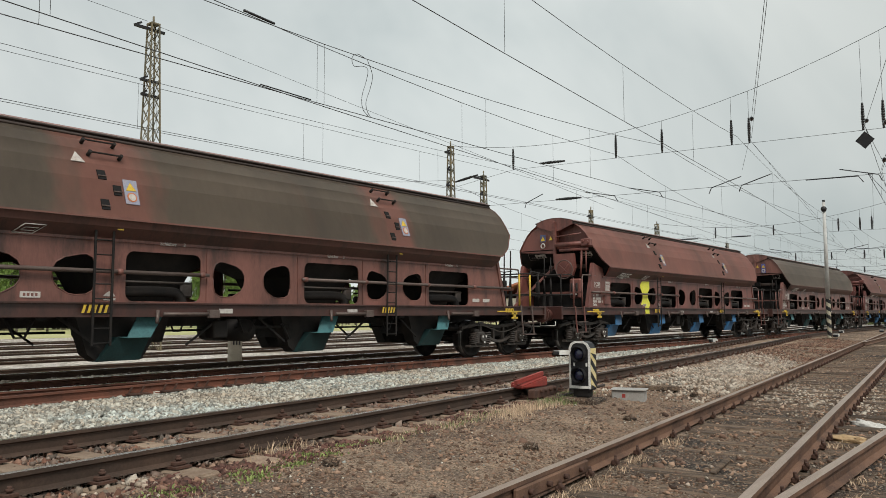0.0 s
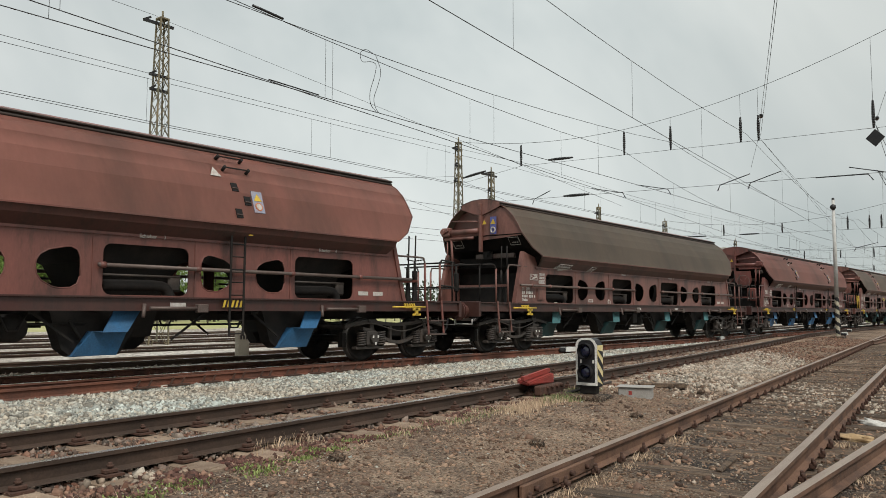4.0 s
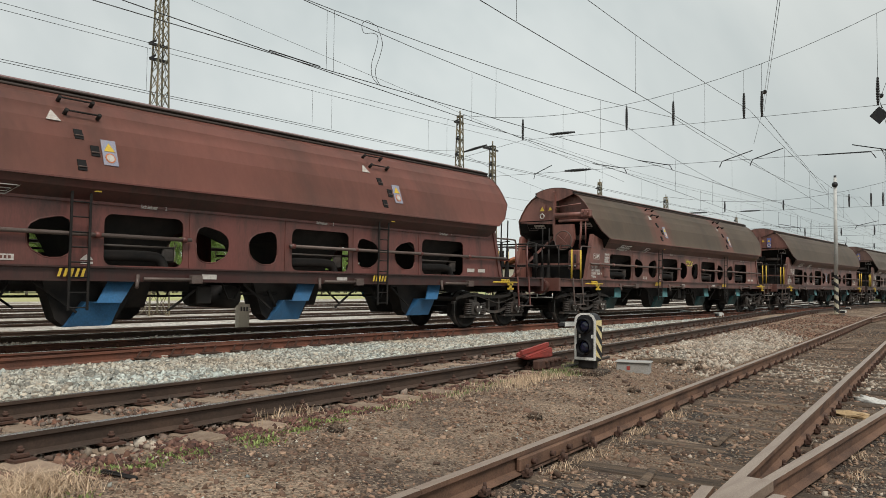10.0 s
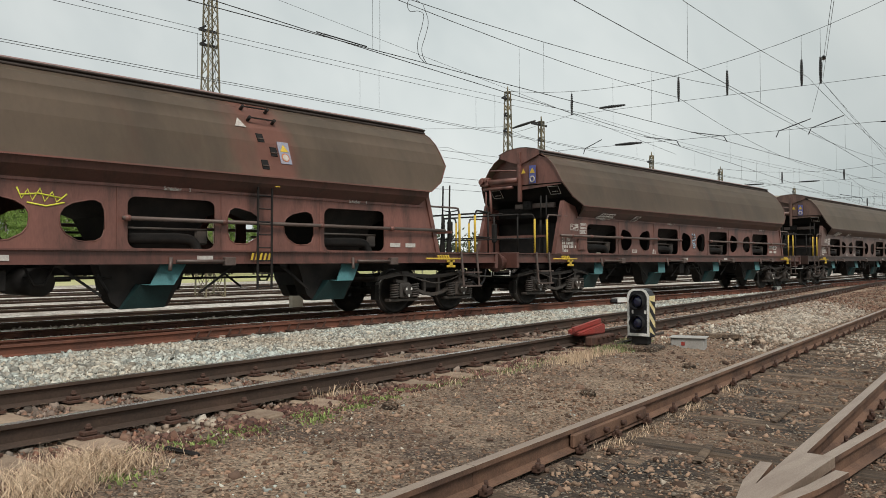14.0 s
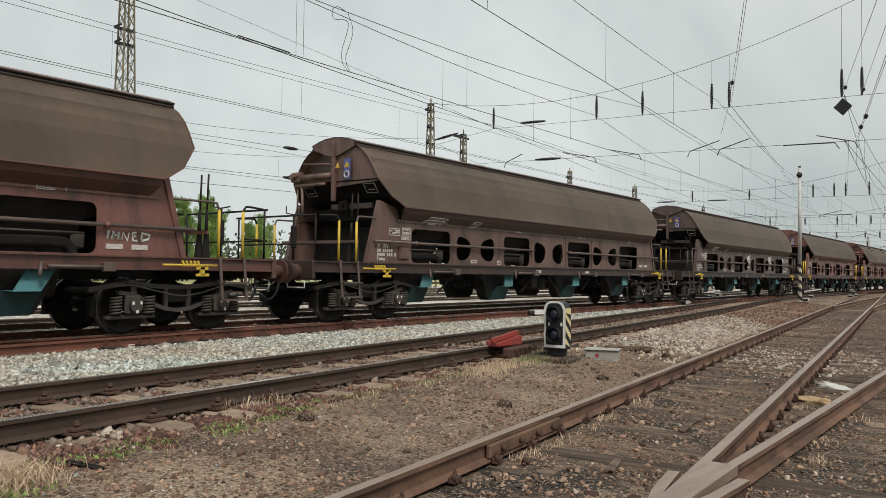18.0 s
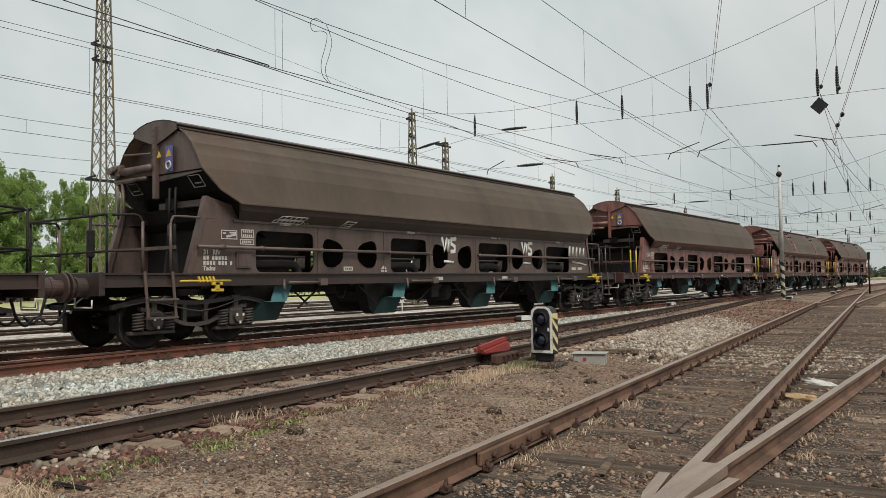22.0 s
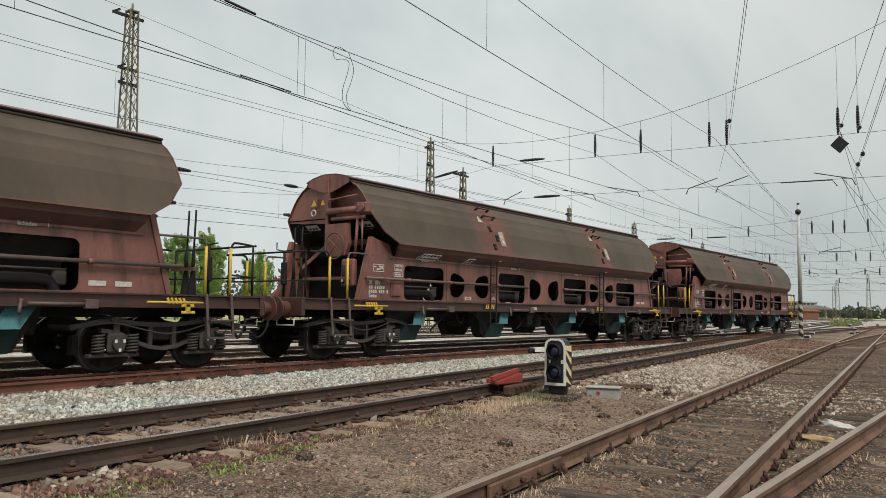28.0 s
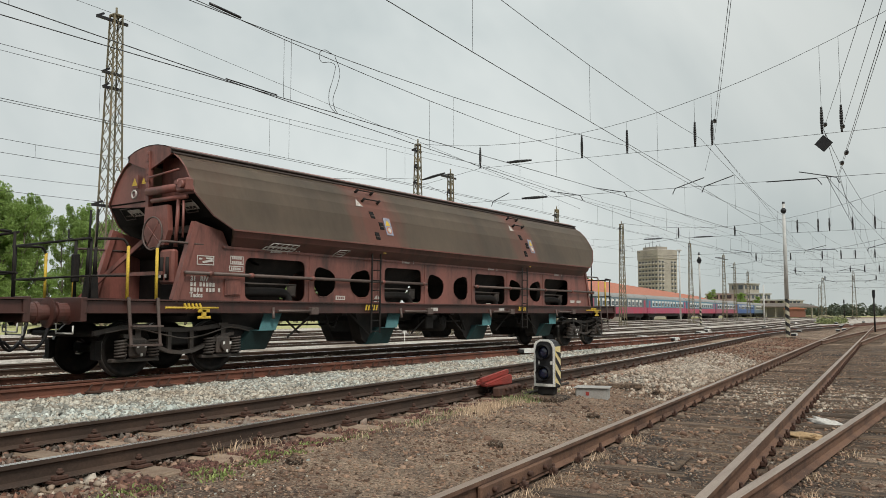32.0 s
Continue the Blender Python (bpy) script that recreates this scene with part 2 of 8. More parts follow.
M_YELLOW = mat("yellow_paint", (0.62, 0.42, 0.05), 0.55, tint=(0.4, 0.27, 0.06), scale=6, amount=0.6, fine=50, bump=0.05)
M_WHITE = mat("white_paint", (0.68, 0.67, 0.63), 0.6, tint=(0.45, 0.42, 0.37), scale=5, amount=0.5, fine=50, bump=0.05)
M_BLACK = mat("black_paint", (0.018, 0.018, 0.02), 0.5, tint=(0.035, 0.032, 0.03), scale=5, amount=0.5, fine=50, bump=0.03)
M_TEAL = mat("teal_chute_paint", (0.03, 0.105, 0.115), 0.6, tint=(0.045, 0.05, 0.045), scale=1.5, amount=0.6, fine=40, bump=0.1)
# one teal, shaded and lit: the fall of light is put into these colours
M_TEAL_SHADED = mat("shaded_teal_paint", (0.010, 0.034, 0.034), 0.65, tint=(0.009, 0.014, 0.013), scale=1.5, amount=0.7, fine=40, bump=0.1)
M_TEAL_LIT = mat("lit_teal_paint", (0.06, 0.17, 0.18), 0.6, tint=(0.05, 0.09, 0.09), scale=2.0, amount=0.6, fine=40, bump=0.1)
M_BLUE = mat("blue_chute_paint", (0.03, 0.12, 0.25), 0.55, tint=(0.05, 0.06, 0.07), scale=1.5, amount=0.5, fine=40, bump=0.1)
M_SIGNBLUE = mat("blue_sign", (0.085, 0.095, 0.17), 0.5, fine=60, bump=0.02)
M_SIGNPALE = mat("faded_pale_blue_sign", (0.26, 0.28, 0.36), 0.6, tint=(0.34, 0.26, 0.24), scale=9, amount=0.6, fine=60, bump=0.02)
M_ORANGE = mat("orange_ring_paint", (0.50, 0.17, 0.07), 0.6, fine=60, bump=0.02)
M_SIGNDEEP = mat("worn_blue_sign", (0.09, 0.11, 0.32), 0.55, tint=(0.16, 0.12, 0.16), scale=9, amount=0.6, fine=60, bump=0.02)
M_SIGNWHITE = mat("worn_white_sign", (0.5, 0.47, 0.43), 0.6, tint=(0.3, 0.22, 0.18), scale=12, amount=0.6, fine=60, bump=0.02)
M_PATCH = mat("red_touch_up_paint", (0.24, 0.075, 0.05), 0.6, tint=(0.15, 0.09, 0.07), scale=2.0, amount=0.7, fine=40, bump=0.04)
M_LETTER = mat("stencil_white", (0.55, 0.52, 0.48), 0.6, tint=(0.3, 0.25, 0.22), scale=20, amount=0.6, fine=80, bump=0.0)
M_GRAFFITI_B = mat("pale_blue_spray_paint", (0.30, 0.42, 0.52), 0.5, fine=40, bump=0.02)
M_GRAFFITI_Y = mat("yellow_green_spray_paint", (0.72, 0.70, 0.08), 0.5, fine=40, bump=0.02)
M_MASTSTEEL = mat("weathered_mast_steel", (0.13, 0.12, 0.085), 0.75, tint=(0.27, 0.21, 0.12), scale=2, amount=0.7, fine=40, bump=0.1)
M_WIRE = plain("dark_wire", (0.055, 0.057, 0.058), 0.55, 0.3)
M_INSUL = plain("black_insulator", (0.012, 0.012, 0.013), 0.35)
M_POLE = mat("grey_painted_pole", (0.52, 0.52, 0.50), 0.6, tint=(0.3, 0.28, 0.25), scale=2, amount=0.5, fine=40, bump=0.05)
M_STRIPE = mat("dusty_cream_stripe", (0.46, 0.42, 0.31), 0.7, tint=(0.3, 0.26, 0.2), scale=4, amount=0.6, fine=50, bump=0.05)
M_RED = mat("faded_red_paint", (0.30, 0.045, 0.035), 0.6, tint=(0.16, 0.05, 0.04), scale=6, amount=0.6, fine=60, bump=0.1)
M_GREYBOX = mat("pale_grey_concrete", (0.34, 0.33, 0.31), 0.85, tint=(0.28, 0.25, 0.22), scale=4, amount=0.6, fine=60, bump=0.2)
M_GREYBOARD = mat("grey_painted_board", (0.07, 0.08, 0.09), 0.6, tint=(0.12, 0.12, 0.12), scale=6, fine=50, bump=0.05)
M_POST = mat("weathered_post_concrete", (0.30, 0.27, 0.215), 0.9, tint=(0.17, 0.14, 0.11), scale=3, amount=0.8, fine=50, bump=0.4)
M_LENS = plain("dark_signal_lens", (0.015, 0.018, 0.045), 0.08, 0.0, 0.8)


# ---- mesh helpers ----
def obj(name, bm, material, parent=None, label="", smooth=False):
    """Links a bmesh as one mesh object; material may be one or a list (faces choose by material_index)."""
    me = bpy.data.meshes.new(name)
    bm.normal_update()
    bm.to_mesh(me)
    bm.free()
    for m in (material if isinstance(material, (list, tuple)) else [material]):
        me.materials.append(m)
    if smooth:
        me.polygons.foreach_set("use_smooth", [True] * len(me.polygons))
    ob = new(name, me)
    if parent is not None:
        ob.parent = parent
    if label:
        ob["label"] = label
    return ob


def part(name, bm, material, parent, label="", smooth=False):
    return obj(name, bm, material, parent, label, smooth)


def thing(name, m, label, category, group="", kind=""):
    e = new(name)
    e.empty_display_size = 0.2
    e.matrix_basis = m
    return tagged(e, label, category, group, kind)


def box(bm, x0, x1, y0, y1, z0, z1, bevel=0.0, mi=0):
    v = [bm.verts.new((x, y, z)) for z in (z0, z1) for x, y in ((x0, y0), (x1, y0), (x1, y1), (x0, y1))]
    fs = [bm.faces.new([v[i] for i in q]) for q in ((3, 2, 1, 0), (4, 5, 6, 7), (0, 1, 5, 4), (1, 2, 6, 5), (2, 3, 7, 6), (3, 0, 4, 7))]
    for f in fs:
        f.material_index = mi
    if bevel:
        es = list({e for f in fs for e in f.edges})
        bmesh.ops.bevel(bm, geom=es, offset=bevel, segments=1, affect="EDGES", profile=0.5)
    return fs


def rod(bm, a, b, r, n=8, r1=None, mi=0, caps=True):
    """A round bar from a to b."""
    a, b = Vector(a), Vector(b)
    d = (b - a).normalized()
    u = d.cross(Vector((0, 0, 1)) if abs(d.z) < 0.9 else Vector((1, 0, 0))).normalized()
    w = d.cross(u)
    rings = []
    for p, rr in ((a, r), (b, r if r1 is None else r1)):
        rings.append([bm.verts.new(p + rr * (math.cos(k * math.tau / n) * u + math.sin(k * math.tau / n) * w)) for k in range(n)])
    for k in range(n):
        f = bm.faces.new((rings[0][k], rings[0][(k + 1) % n], rings[1][(k + 1) % n], rings[1][k]))
        f.material_index, f.smooth = mi, True
    if caps:
        for q in (rings[0][::-1], rings[1]):
            bm.faces.new(q).material_index = mi
    return rings


def tube(bm, pts, r, n=8, mi=0):
    """A bent round bar through pts, in one piece."""
    pts = [Vector(p) for p in pts]
    rings, u = [], None
    for i, p in enumerate(pts):
        d = (pts[min(i + 1, len(pts) - 1)] - pts[max(i - 1, 0)]).normalized()
        if u is None:
            u = d.cross(Vector((0, 0, 1)) if abs(d.z) < 0.9 else Vector((1, 0, 0))).normalized()
        else:
            u = (u - d * u.dot(d)).normalized()
        w = d.cross(u)
        rings.append([bm.verts.new(p + r * (math.cos(k * math.tau / n) * u + math.sin(k * math.tau / n) * w)) for k in range(n)])
    for a, b in zip(rings, rings[1:]):
        for k in range(n):
            f = bm.faces.new((a[k], a[(k + 1) % n], b[(k + 1) % n], b[k]))
            f.material_index, f.smooth = mi, True
    bm.faces.new(rings[0][::-1]).material_index = mi
    bm.faces.new(rings[-1]).material_index = mi


def smooth_line(pts, n=6):
    """A smooth line through pts."""
    P = [Vector(p) for p in pts]
    P = [P[0] * 2 - P[1], *P, P[-1] * 2 - P[-2]]
    out = []
    for i in range(1, len(P) - 2):
        a, b, c, d = P[i - 1:i + 3]
        for k in range(n):
            t = k / n
            out.append(0.5 * (2 * b + (c - a) * t + (2 * a - 5 * b + 4 * c - d) * t * t + (3 * b - a - 3 * c + d) * t ** 3))
    return out + [P[-2]]


def bar(bm, a, b, w, h, mi=0):
    """A flat bar from a to b: w across (level), h upright."""
    a, b = Vector(a), Vector(b)
    d = (b - a).normalized()
    u = d.cross(Vector((0, 0, 1)) if abs(d.z) < 0.98 else Vector((0, 1, 0))).normalized()
    k = u.cross(d)
    v = [bm.verts.new(p + su * u * w / 2 + sk * k * h / 2) for p in (a, b) for su, sk in ((-1, -1), (1, -1), (1, 1), (-1, 1))]
    for q in ((3, 2, 1, 0), (4, 5, 6, 7), (0, 1, 5, 4), (1, 2, 6, 5), (2, 3, 7, 6), (3, 0, 4, 7)):
        bm.faces.new([v[i] for i in q]).material_index = mi


def prism(bm, pts, y0, y1, axis="y", mi=0):
    """A polygon given in the two other axes, pulled from y0 to y1 along axis."""
    def at(p, d):
        return {"y": (p[0], d, p[1]), "x": (d, p[0], p[1]), "z": (p[0], p[1], d)}[axis]
    a = [bm.verts.new(at(p, y0)) for p in pts]
    b = [bm.verts.new(at(p, y1)) for p in pts]
    n = len(pts)
    fs = [bm.faces.new(a[::-1]), bm.faces.new(b)]
    fs += [bm.faces.new((a[i], a[(i + 1) % n], b[(i + 1) % n], b[i])) for i in range(n)]
    for f in fs:
        f.material_index = mi
    bmesh.ops.recalc_face_normals(bm, faces=fs)
    return fs


def ring(bm, c, r, t, axis="y", n=20, m=6, mi=0):
    """A torus round c."""
    c = Vector(c)
    ax = {"x": (1, 2, 0), "y": (0, 2, 1), "z": (0, 1, 2)}[axis]
    vs = []
    for i in range(n):
        a = i * math.tau / n
        row = []
        for j in range(m):
            b = j * math.tau / m
            p = [0, 0, 0]
            p[ax[0]], p[ax[1]], p[ax[2]] = (r + t * math.cos(b)) * math.cos(a), (r + t * math.cos(b)) * math.sin(a), t * math.sin(b)
            row.append(bm.verts.new(c + Vector(p)))
        vs.append(row)
    for i in range(n):
        for j in range(m):
            f = bm.faces.new((vs[i][j], vs[(i + 1) % n][j], vs[(i + 1) % n][(j + 1) % m], vs[i][(j + 1) % m]))
            f.smooth, f.material_index = True, mi
    return vs


def plate_with_holes(bm, outer, holes, y0, y1):
    """A plate in the xz plane, from y0 to y1, with openings through it."""
    edges = []
    for loop in [outer, *holes]:
        vs = [bm.verts.new((p[0], y0, p[1])) for p in loop]
        edges += [bm.edges.new((vs[i], vs[(i + 1) % len(vs)])) for i in range(len(vs))]
    geo = bmesh.ops.triangle_fill(bm, use_beauty=True, use_dissolve=False, edges=edges)["geom"]
    faces = [g for g in geo if isinstance(g, bmesh.types.BMFace)]
    ext = bmesh.ops.extrude_face_region(bm, geom=faces)["geom"]
    bmesh.ops.translate(bm, vec=(0, y1 - y0, 0), verts=[g for g in ext if isinstance(g, bmesh.types.BMVert)])
    bmesh.ops.recalc_face_normals(bm, faces=bm.faces[:])


def mesh_from(name, verts, faces, material, parent=None, label="", smooth=False):
    me = bpy.data.meshes.new(name)
    me.from_pydata(verts, [], faces)
    for m in (material if isinstance(material, (list, tuple)) else [material]):
        me.materials.append(m)
    if smooth:
        me.polygons.foreach_set("use_smooth", [True] * len(me.polygons))
    ob = new(name, me)
    if parent is not None:
        ob.parent = parent
    if label:
        ob["label"] = label
    return ob


def quads_mesh(name, v, f, material, parent=None):
    """A large mesh from arrays of points and four-cornered faces."""
    me = bpy.data.meshes.new(name)
    me.vertices.add(len(v))
    me.vertices.foreach_set("co", np.ascontiguousarray(v, dtype=np.float32).ravel())
    k = f.shape[1]
    me.loops.add(f.size)
    me.loops.foreach_set("vertex_index", np.ascontiguousarray(f, dtype=np.int32).ravel())
    me.polygons.add(len(f))
    me.polygons.foreach_set("loop_start", np.arange(0, f.size, k, dtype=np.int32))
    me.materials.append(material)
    me.update(calc_edges=True)
    ob = new(name, me)
    if parent is not None:
        ob.parent = parent
    return ob


# ---- ground and tracks ----
TRAIN_Y = 12.7            # middle of the train's track
A_DROP = -0.14            # the near tracks lie a little lower


def line_b(x):
    """Middle of the second track: it bends into the train's track far ahead."""
    if x <= 40:
        return 6.22 + 0.094 * x + 0.00075 * x * x if x > -62 else 3.28
    u = min(1.0, (x - 40) / 34)
    return 11.18 + 0.154 * 34 * (u - u * u / 2) * 0.58


def line_a(x):
    """Middle of the near track that leads off to the far right."""
    return 1.865 + 0.1195 * x


def line_c(x):
    """Middle of the near track that runs beside the camera."""
    return 0.8


def ground_z(x, y):
    n = noise.noise(Vector((x * 0.9, y * 0.9, 0))) * 0.03 + noise.noise(Vector((x * 3.1, y * 3.1, 4))) * 0.02 + noise.noise(Vector((x * 8.7, y * 8.7, 2))) * 0.014
    near = max(0.0, min(1.0, (line_a(x) + 2.2 - y) / 1.6))
    return -0.20 - 0.135 * near + (n * (1 - 0.5 * near) if abs(x) < 90 and abs(y) < 70 else 0.0)


def make_ground():
    xs = sorted({*np.arange(0.6, 13, 0.065).round(3), *np.arange(13, 40, 0.16).round(3), *np.arange(-20, 0.6, 0.4).round(3), *np.arange(40, 90, 0.8).round(3), *np.arange(-60, -20, 1.0).round(3),
                 -3500, -1500, -600, -250, -120, 120, 170, 250, 400, 700, 1200, 2200, 3500})
    ys = sorted({*np.arange(2, 7, 0.065).round(3), *np.arange(7, 9, 0.16).round(3), *np.arange(0, 2, 0.16).round(3), *np.arange(9, 40, 0.5).round(3), *np.arange(-20, 0, 1.0).round(3),
                 -3500, -1500, -500, -150, -50, 45, 55, 70, 100, 160, 300, 600, 1200, 2200, 3500})
    v = np.array([(x, y, ground_z(x, y)) for y in ys for x in xs])
    nx, ny = len(xs), len(ys)
    i, j = np.meshgrid(np.arange(nx - 1), np.arange(ny - 1))
    a = (j * nx + i).ravel()
    ob = quads_mesh("ground", v, np.stack([a, a + 1, a + nx + 1, a + nx], 1), M_SOIL)
    ob.data.polygons.foreach_set("use_smooth", [True] * len(ob.data.polygons))
    tagged(ob, "bare brown railway yard soil with pebbles and dry grass", "ground", kind="structure")


RAIL_PROFILE = [(-0.036, 0.0), (0.036, 0.0), (0.037, -0.03), (0.012, -0.045), (0.010, -0.125), (0.06, -0.142), (0.065, -0.152),
                (-0.065, -0.152), (-0.06, -0.142), (-0.010, -0.125), (-0.012, -0.045), (-0.037, -0.03)]


def rail(name, path, parent, side, top, label="", z=0.0):
    """A rail along a list of (x, y): head, web and foot."""
    n, pts = len(RAIL_PROFILE), [Vector((x, y, z)) for x, y in path]
    vs, fs, mi = [], [], []
    for i, p in enumerate(pts):
        d = (pts[min(i + 1, len(pts) - 1)] - pts[max(i - 1, 0)]).normalized()
        u = Vector((-d.y, d.x, 0))
        vs += [p + u * a + Vector((0, 0, b)) for a, b in RAIL_PROFILE]
    for i in range(len(pts) - 1):
        for k in range(n):
            fs.append((i * n + k, (i + 1) * n + k, (i + 1) * n + (k + 1) % n, i * n + (k + 1) % n))
            mi.append(1 if k == 0 else 0)
    fs += [tuple(range(n)), tuple(range(len(vs) - 1, len(vs) - n - 1, -1))]
    mi += [0, 0]
    ob = mesh_from(name, vs, fs, [side, top], parent, label)
    ob.data.polygons.foreach_set("material_index", mi)
    bm = bmesh.new()
    bm.from_mesh(ob.data)
    bmesh.ops.recalc_face_normals(bm, faces=bm.faces[:])
    bm.to_mesh(ob.data)
    bm.free()
    return ob


def offset_path(line, off, xs):
    out = []
    for x in xs:
        s = (line(x + 0.1) - line(x - 0.1)) / 0.2
        k = math.hypot(1, s)
        out.append((x - off * s / k, line(x) + off / k))
    return out


def sleeper_mesh(name, w, length, h, material, chamfer=0.02):
    bm = bmesh.new()
    box(bm, -w / 2, w / 2, -length / 2, length / 2, -h, 0, bevel=chamfer)
    rnd = random.Random(5)
    for v in bm.verts:
        v.co += Vector((rnd.uniform(-0.006, 0.006), rnd.uniform(-0.01, 0.01), rnd.uniform(-0.006, 0.004)))
    me = bpy.data.meshes.new(name)
    bm.to_mesh(me)
    bm.free()
    me.materials.append(material)
    return me


def fastener_bm():
    """Base plate with two clips and bolts, for one rail seat."""
    bm = bmesh.new()
    box(bm, -0.08, 0.08, -0.17, 0.17, -0.168, -0.15)
    for s in (-1, 1):
        box(bm, -0.055, 0.055, s * 0.098 - 0.032, s * 0.098 + 0.032, -0.15, -0.115, bevel=0.008)
        rod(bm, (0, s * 0.098, -0.115), (0, s * 0.098, -0.07), 0.017, 6)
        rod(bm, (0, s * 0.098, -0.105), (0, s * 0.098, -0.088), 0.028, 6)
    return bm


FASTENER_ME = bpy.data.meshes.new("fastener")
_bm = fastener_bm()
_bm.to_mesh(FASTENER_ME)
_bm.free()
FASTENER_ME.materials.append(M_FASTENER)
SPIKE_ME = bpy.data.meshes.new("spike_pair")
_bm = bmesh.new()
for _s in (-1, 1):
    box(_bm, -0.045, 0.05, _s * 0.09 - 0.026, _s * 0.09 + 0.026, -0.17, -0.125, bevel=0.008)
    rod(_bm, (0.012, _s * 0.088, -0.125), (0.008, _s * 0.088, -0.085), 0.014, 6)
    rod(_bm, (-0.03, _s * 0.105, -0.15), (-0.034, _s * 0.105, -0.10), 0.016, 6)
_bm.to_mesh(SPIKE_ME)
_bm.free()
SPIKE_ME.materials.append(M_FASTENER)
FASTENER_RED_ME = FASTENER_ME.copy()
FASTENER_RED_ME.materials[0] = M_FASTENER_RED


def make_track(name, line, x0, x1, z, side, top, sleeper_me, label, near=(2, 30), spacing=0.62, far_step=8.0, skew=0.0, drop=0.168, seats=True, seat_me=None):
    """A track with two rails; sleepers with their rail seats stand singly where they are seen near by."""
    t = thing(name, pose(0, 0, 0), label, "railway track", kind="structure")
    xs = sorted({*np.arange(x0, x1 + 0.1, far_step), *np.arange(max(x0, -10), min(x1, 80), 2.0)})
    for off in (-0.7525, 0.7525):
        rail("rail", offset_path(line, off, xs), t, side, top, z=z)
    x, rnd = near[0], random.Random(3)
    while x < near[1]:
        s = (line(x + 0.1) - line(x - 0.1)) / 0.2
        a = math.degrees(math.atan(s)) + skew
        o = new("sleeper", sleeper_me)
        o.parent = t
        o.matrix_basis = pose(x, line(x), z - drop + rnd.uniform(-0.012, 0.006), rnd.uniform(-0.4, 0.4), 0, a + rnd.uniform(-1.2, 1.2))
        if seats:
            for off in (-0.7525, 0.7525):
                (px, py), = offset_path(line, off, [x])
                f = new("rail_fastening", seat_me or FASTENER_ME)
                f.parent = t
                f.matrix_basis = pose(px, py, z, 0, 0, a - skew)
        x += spacing
    return t


S_CONCRETE = sleeper_mesh("sleeper_concrete", 0.26, 2.45, 0.2, M_CONCRETE)
S_TIMBER = sleeper_mesh("sleeper_timber", 0.25, 2.7, 0.16, M_TIMBER)
S_LONG = sleeper_mesh("sleeper_long", 0.25, 4.4, 0.16, M_TIMBER)

make_ground()
T_TRAIN = make_track("track_train", lambda x: TRAIN_Y, -260, 400, 0.0, M_RAIL_RED, M_RAIL_TOP, S_CONCRETE,
                     "railway track with rusty red rails in grey ballast", near=(-5.8, 46), drop=0.165, seat_me=FASTENER_RED_ME)
T_B = make_track("track_second", line_b, -60, 74, 0.0, M_RAIL, M_RAIL_TOP, S_CONCRETE,
                 "dark brown railway track on half-buried sleepers", near=(-5.825, 44), drop=0.175, spacing=0.675)
T_A = make_track("track_near", line_a, 3.6, 330, A_DROP, M_RAIL_TAN, M_RAIL_DULL, S_LONG,
                 "tan rusty railway track on weathered timber sleepers", near=(3.0, 38), skew=-3, drop=0.172, seat_me=SPIKE_ME)
rail("rail", [(-40, -2.2), (-8, 1.65), (3.506, 3.042)], T_A, M_RAIL_TAN, M_RAIL_DULL, z=A_DROP)
T_C = make_track("track_beside", line_c, 4.5, 200, A_DROP, M_RAIL_TAN, M_RAIL_DULL, S_TIMBER,
                 "tan rusty railway track on weathered timber sleepers", near=(12.0, 34), drop=0.172, seat_me=SPIKE_ME)


def line_beyond(y0):
    """The tracks beyond the train run level at first and then swing off towards the station."""
    return lambda x: y0 + (0.0 if x < 38 else 0.115 * (x - 38) ** 2 / (2 * 26) if x < 64 else 0.115 * 13 + 0.115 * (x - 64))


for yy in (16.2, 20.6, 25.1, 29.5, 34.0):
    make_track("track_beyond", line_beyond(yy), -260, 330, 0.0, M_RAIL, M_RAIL_TOP, S_CONCRETE,
               "railway track with worn steel rails beyond the train", near=(0, 0))
make_track("track_crossover", lambda x: TRAIN_Y + max(0.0, x - 33) ** 2 * 0.0022 if x < 60 else 14.3 + 0.119 * (x - 60), 33, 240, 0.004, M_RAIL, M_RAIL_TOP, S_CONCRETE,
           "railway track that branches off from the train's track", near=(46.0, 70), far_step=3.0, seats=False)
make_track("track_branch", lambda x: 6.25 + 0.075 * (x - 38) - 0.0006 * (x - 38) ** 2, 37, 100, A_DROP + 0.004, M_RAIL_TAN, M_RAIL_DULL, S_TIMBER,
           "tan rusty railway track that branches off the near track", near=(39.0, 58), far_step=3.0, seats=False)


def flat_sheet(name, edge_lo, edge_hi, xs, z, material, label, category, uneven=0.0, n=2):
    """A ground sheet between two lines."""
    v, f = [], []
    for x in xs:
        a, b = edge_lo(x), edge_hi(x)
        for k in range(n):
            y = a + (b - a) * k / (n - 1)
            dz = uneven * (noise.noise(Vector((x * 1.7, y * 1.7, 3))) + 0.7 * noise.noise(Vector((x * 5.3, y * 5.3, 7)))) if uneven else 0.0
            v.append((x, y, z + dz))
    for i in range(len(xs) - 1):
        for k in range(n - 1):
            f.append((i * n + k, (i + 1) * n + k, (i + 1) * n + k + 1, i * n + k + 1))
    ob = quads_mesh(name, np.array(v), np.array(f), material)
    ob.data.polygons.foreach_set("use_smooth", [True] * len(ob.data.polygons))
    return tagged(ob, label, category, kind="structure")


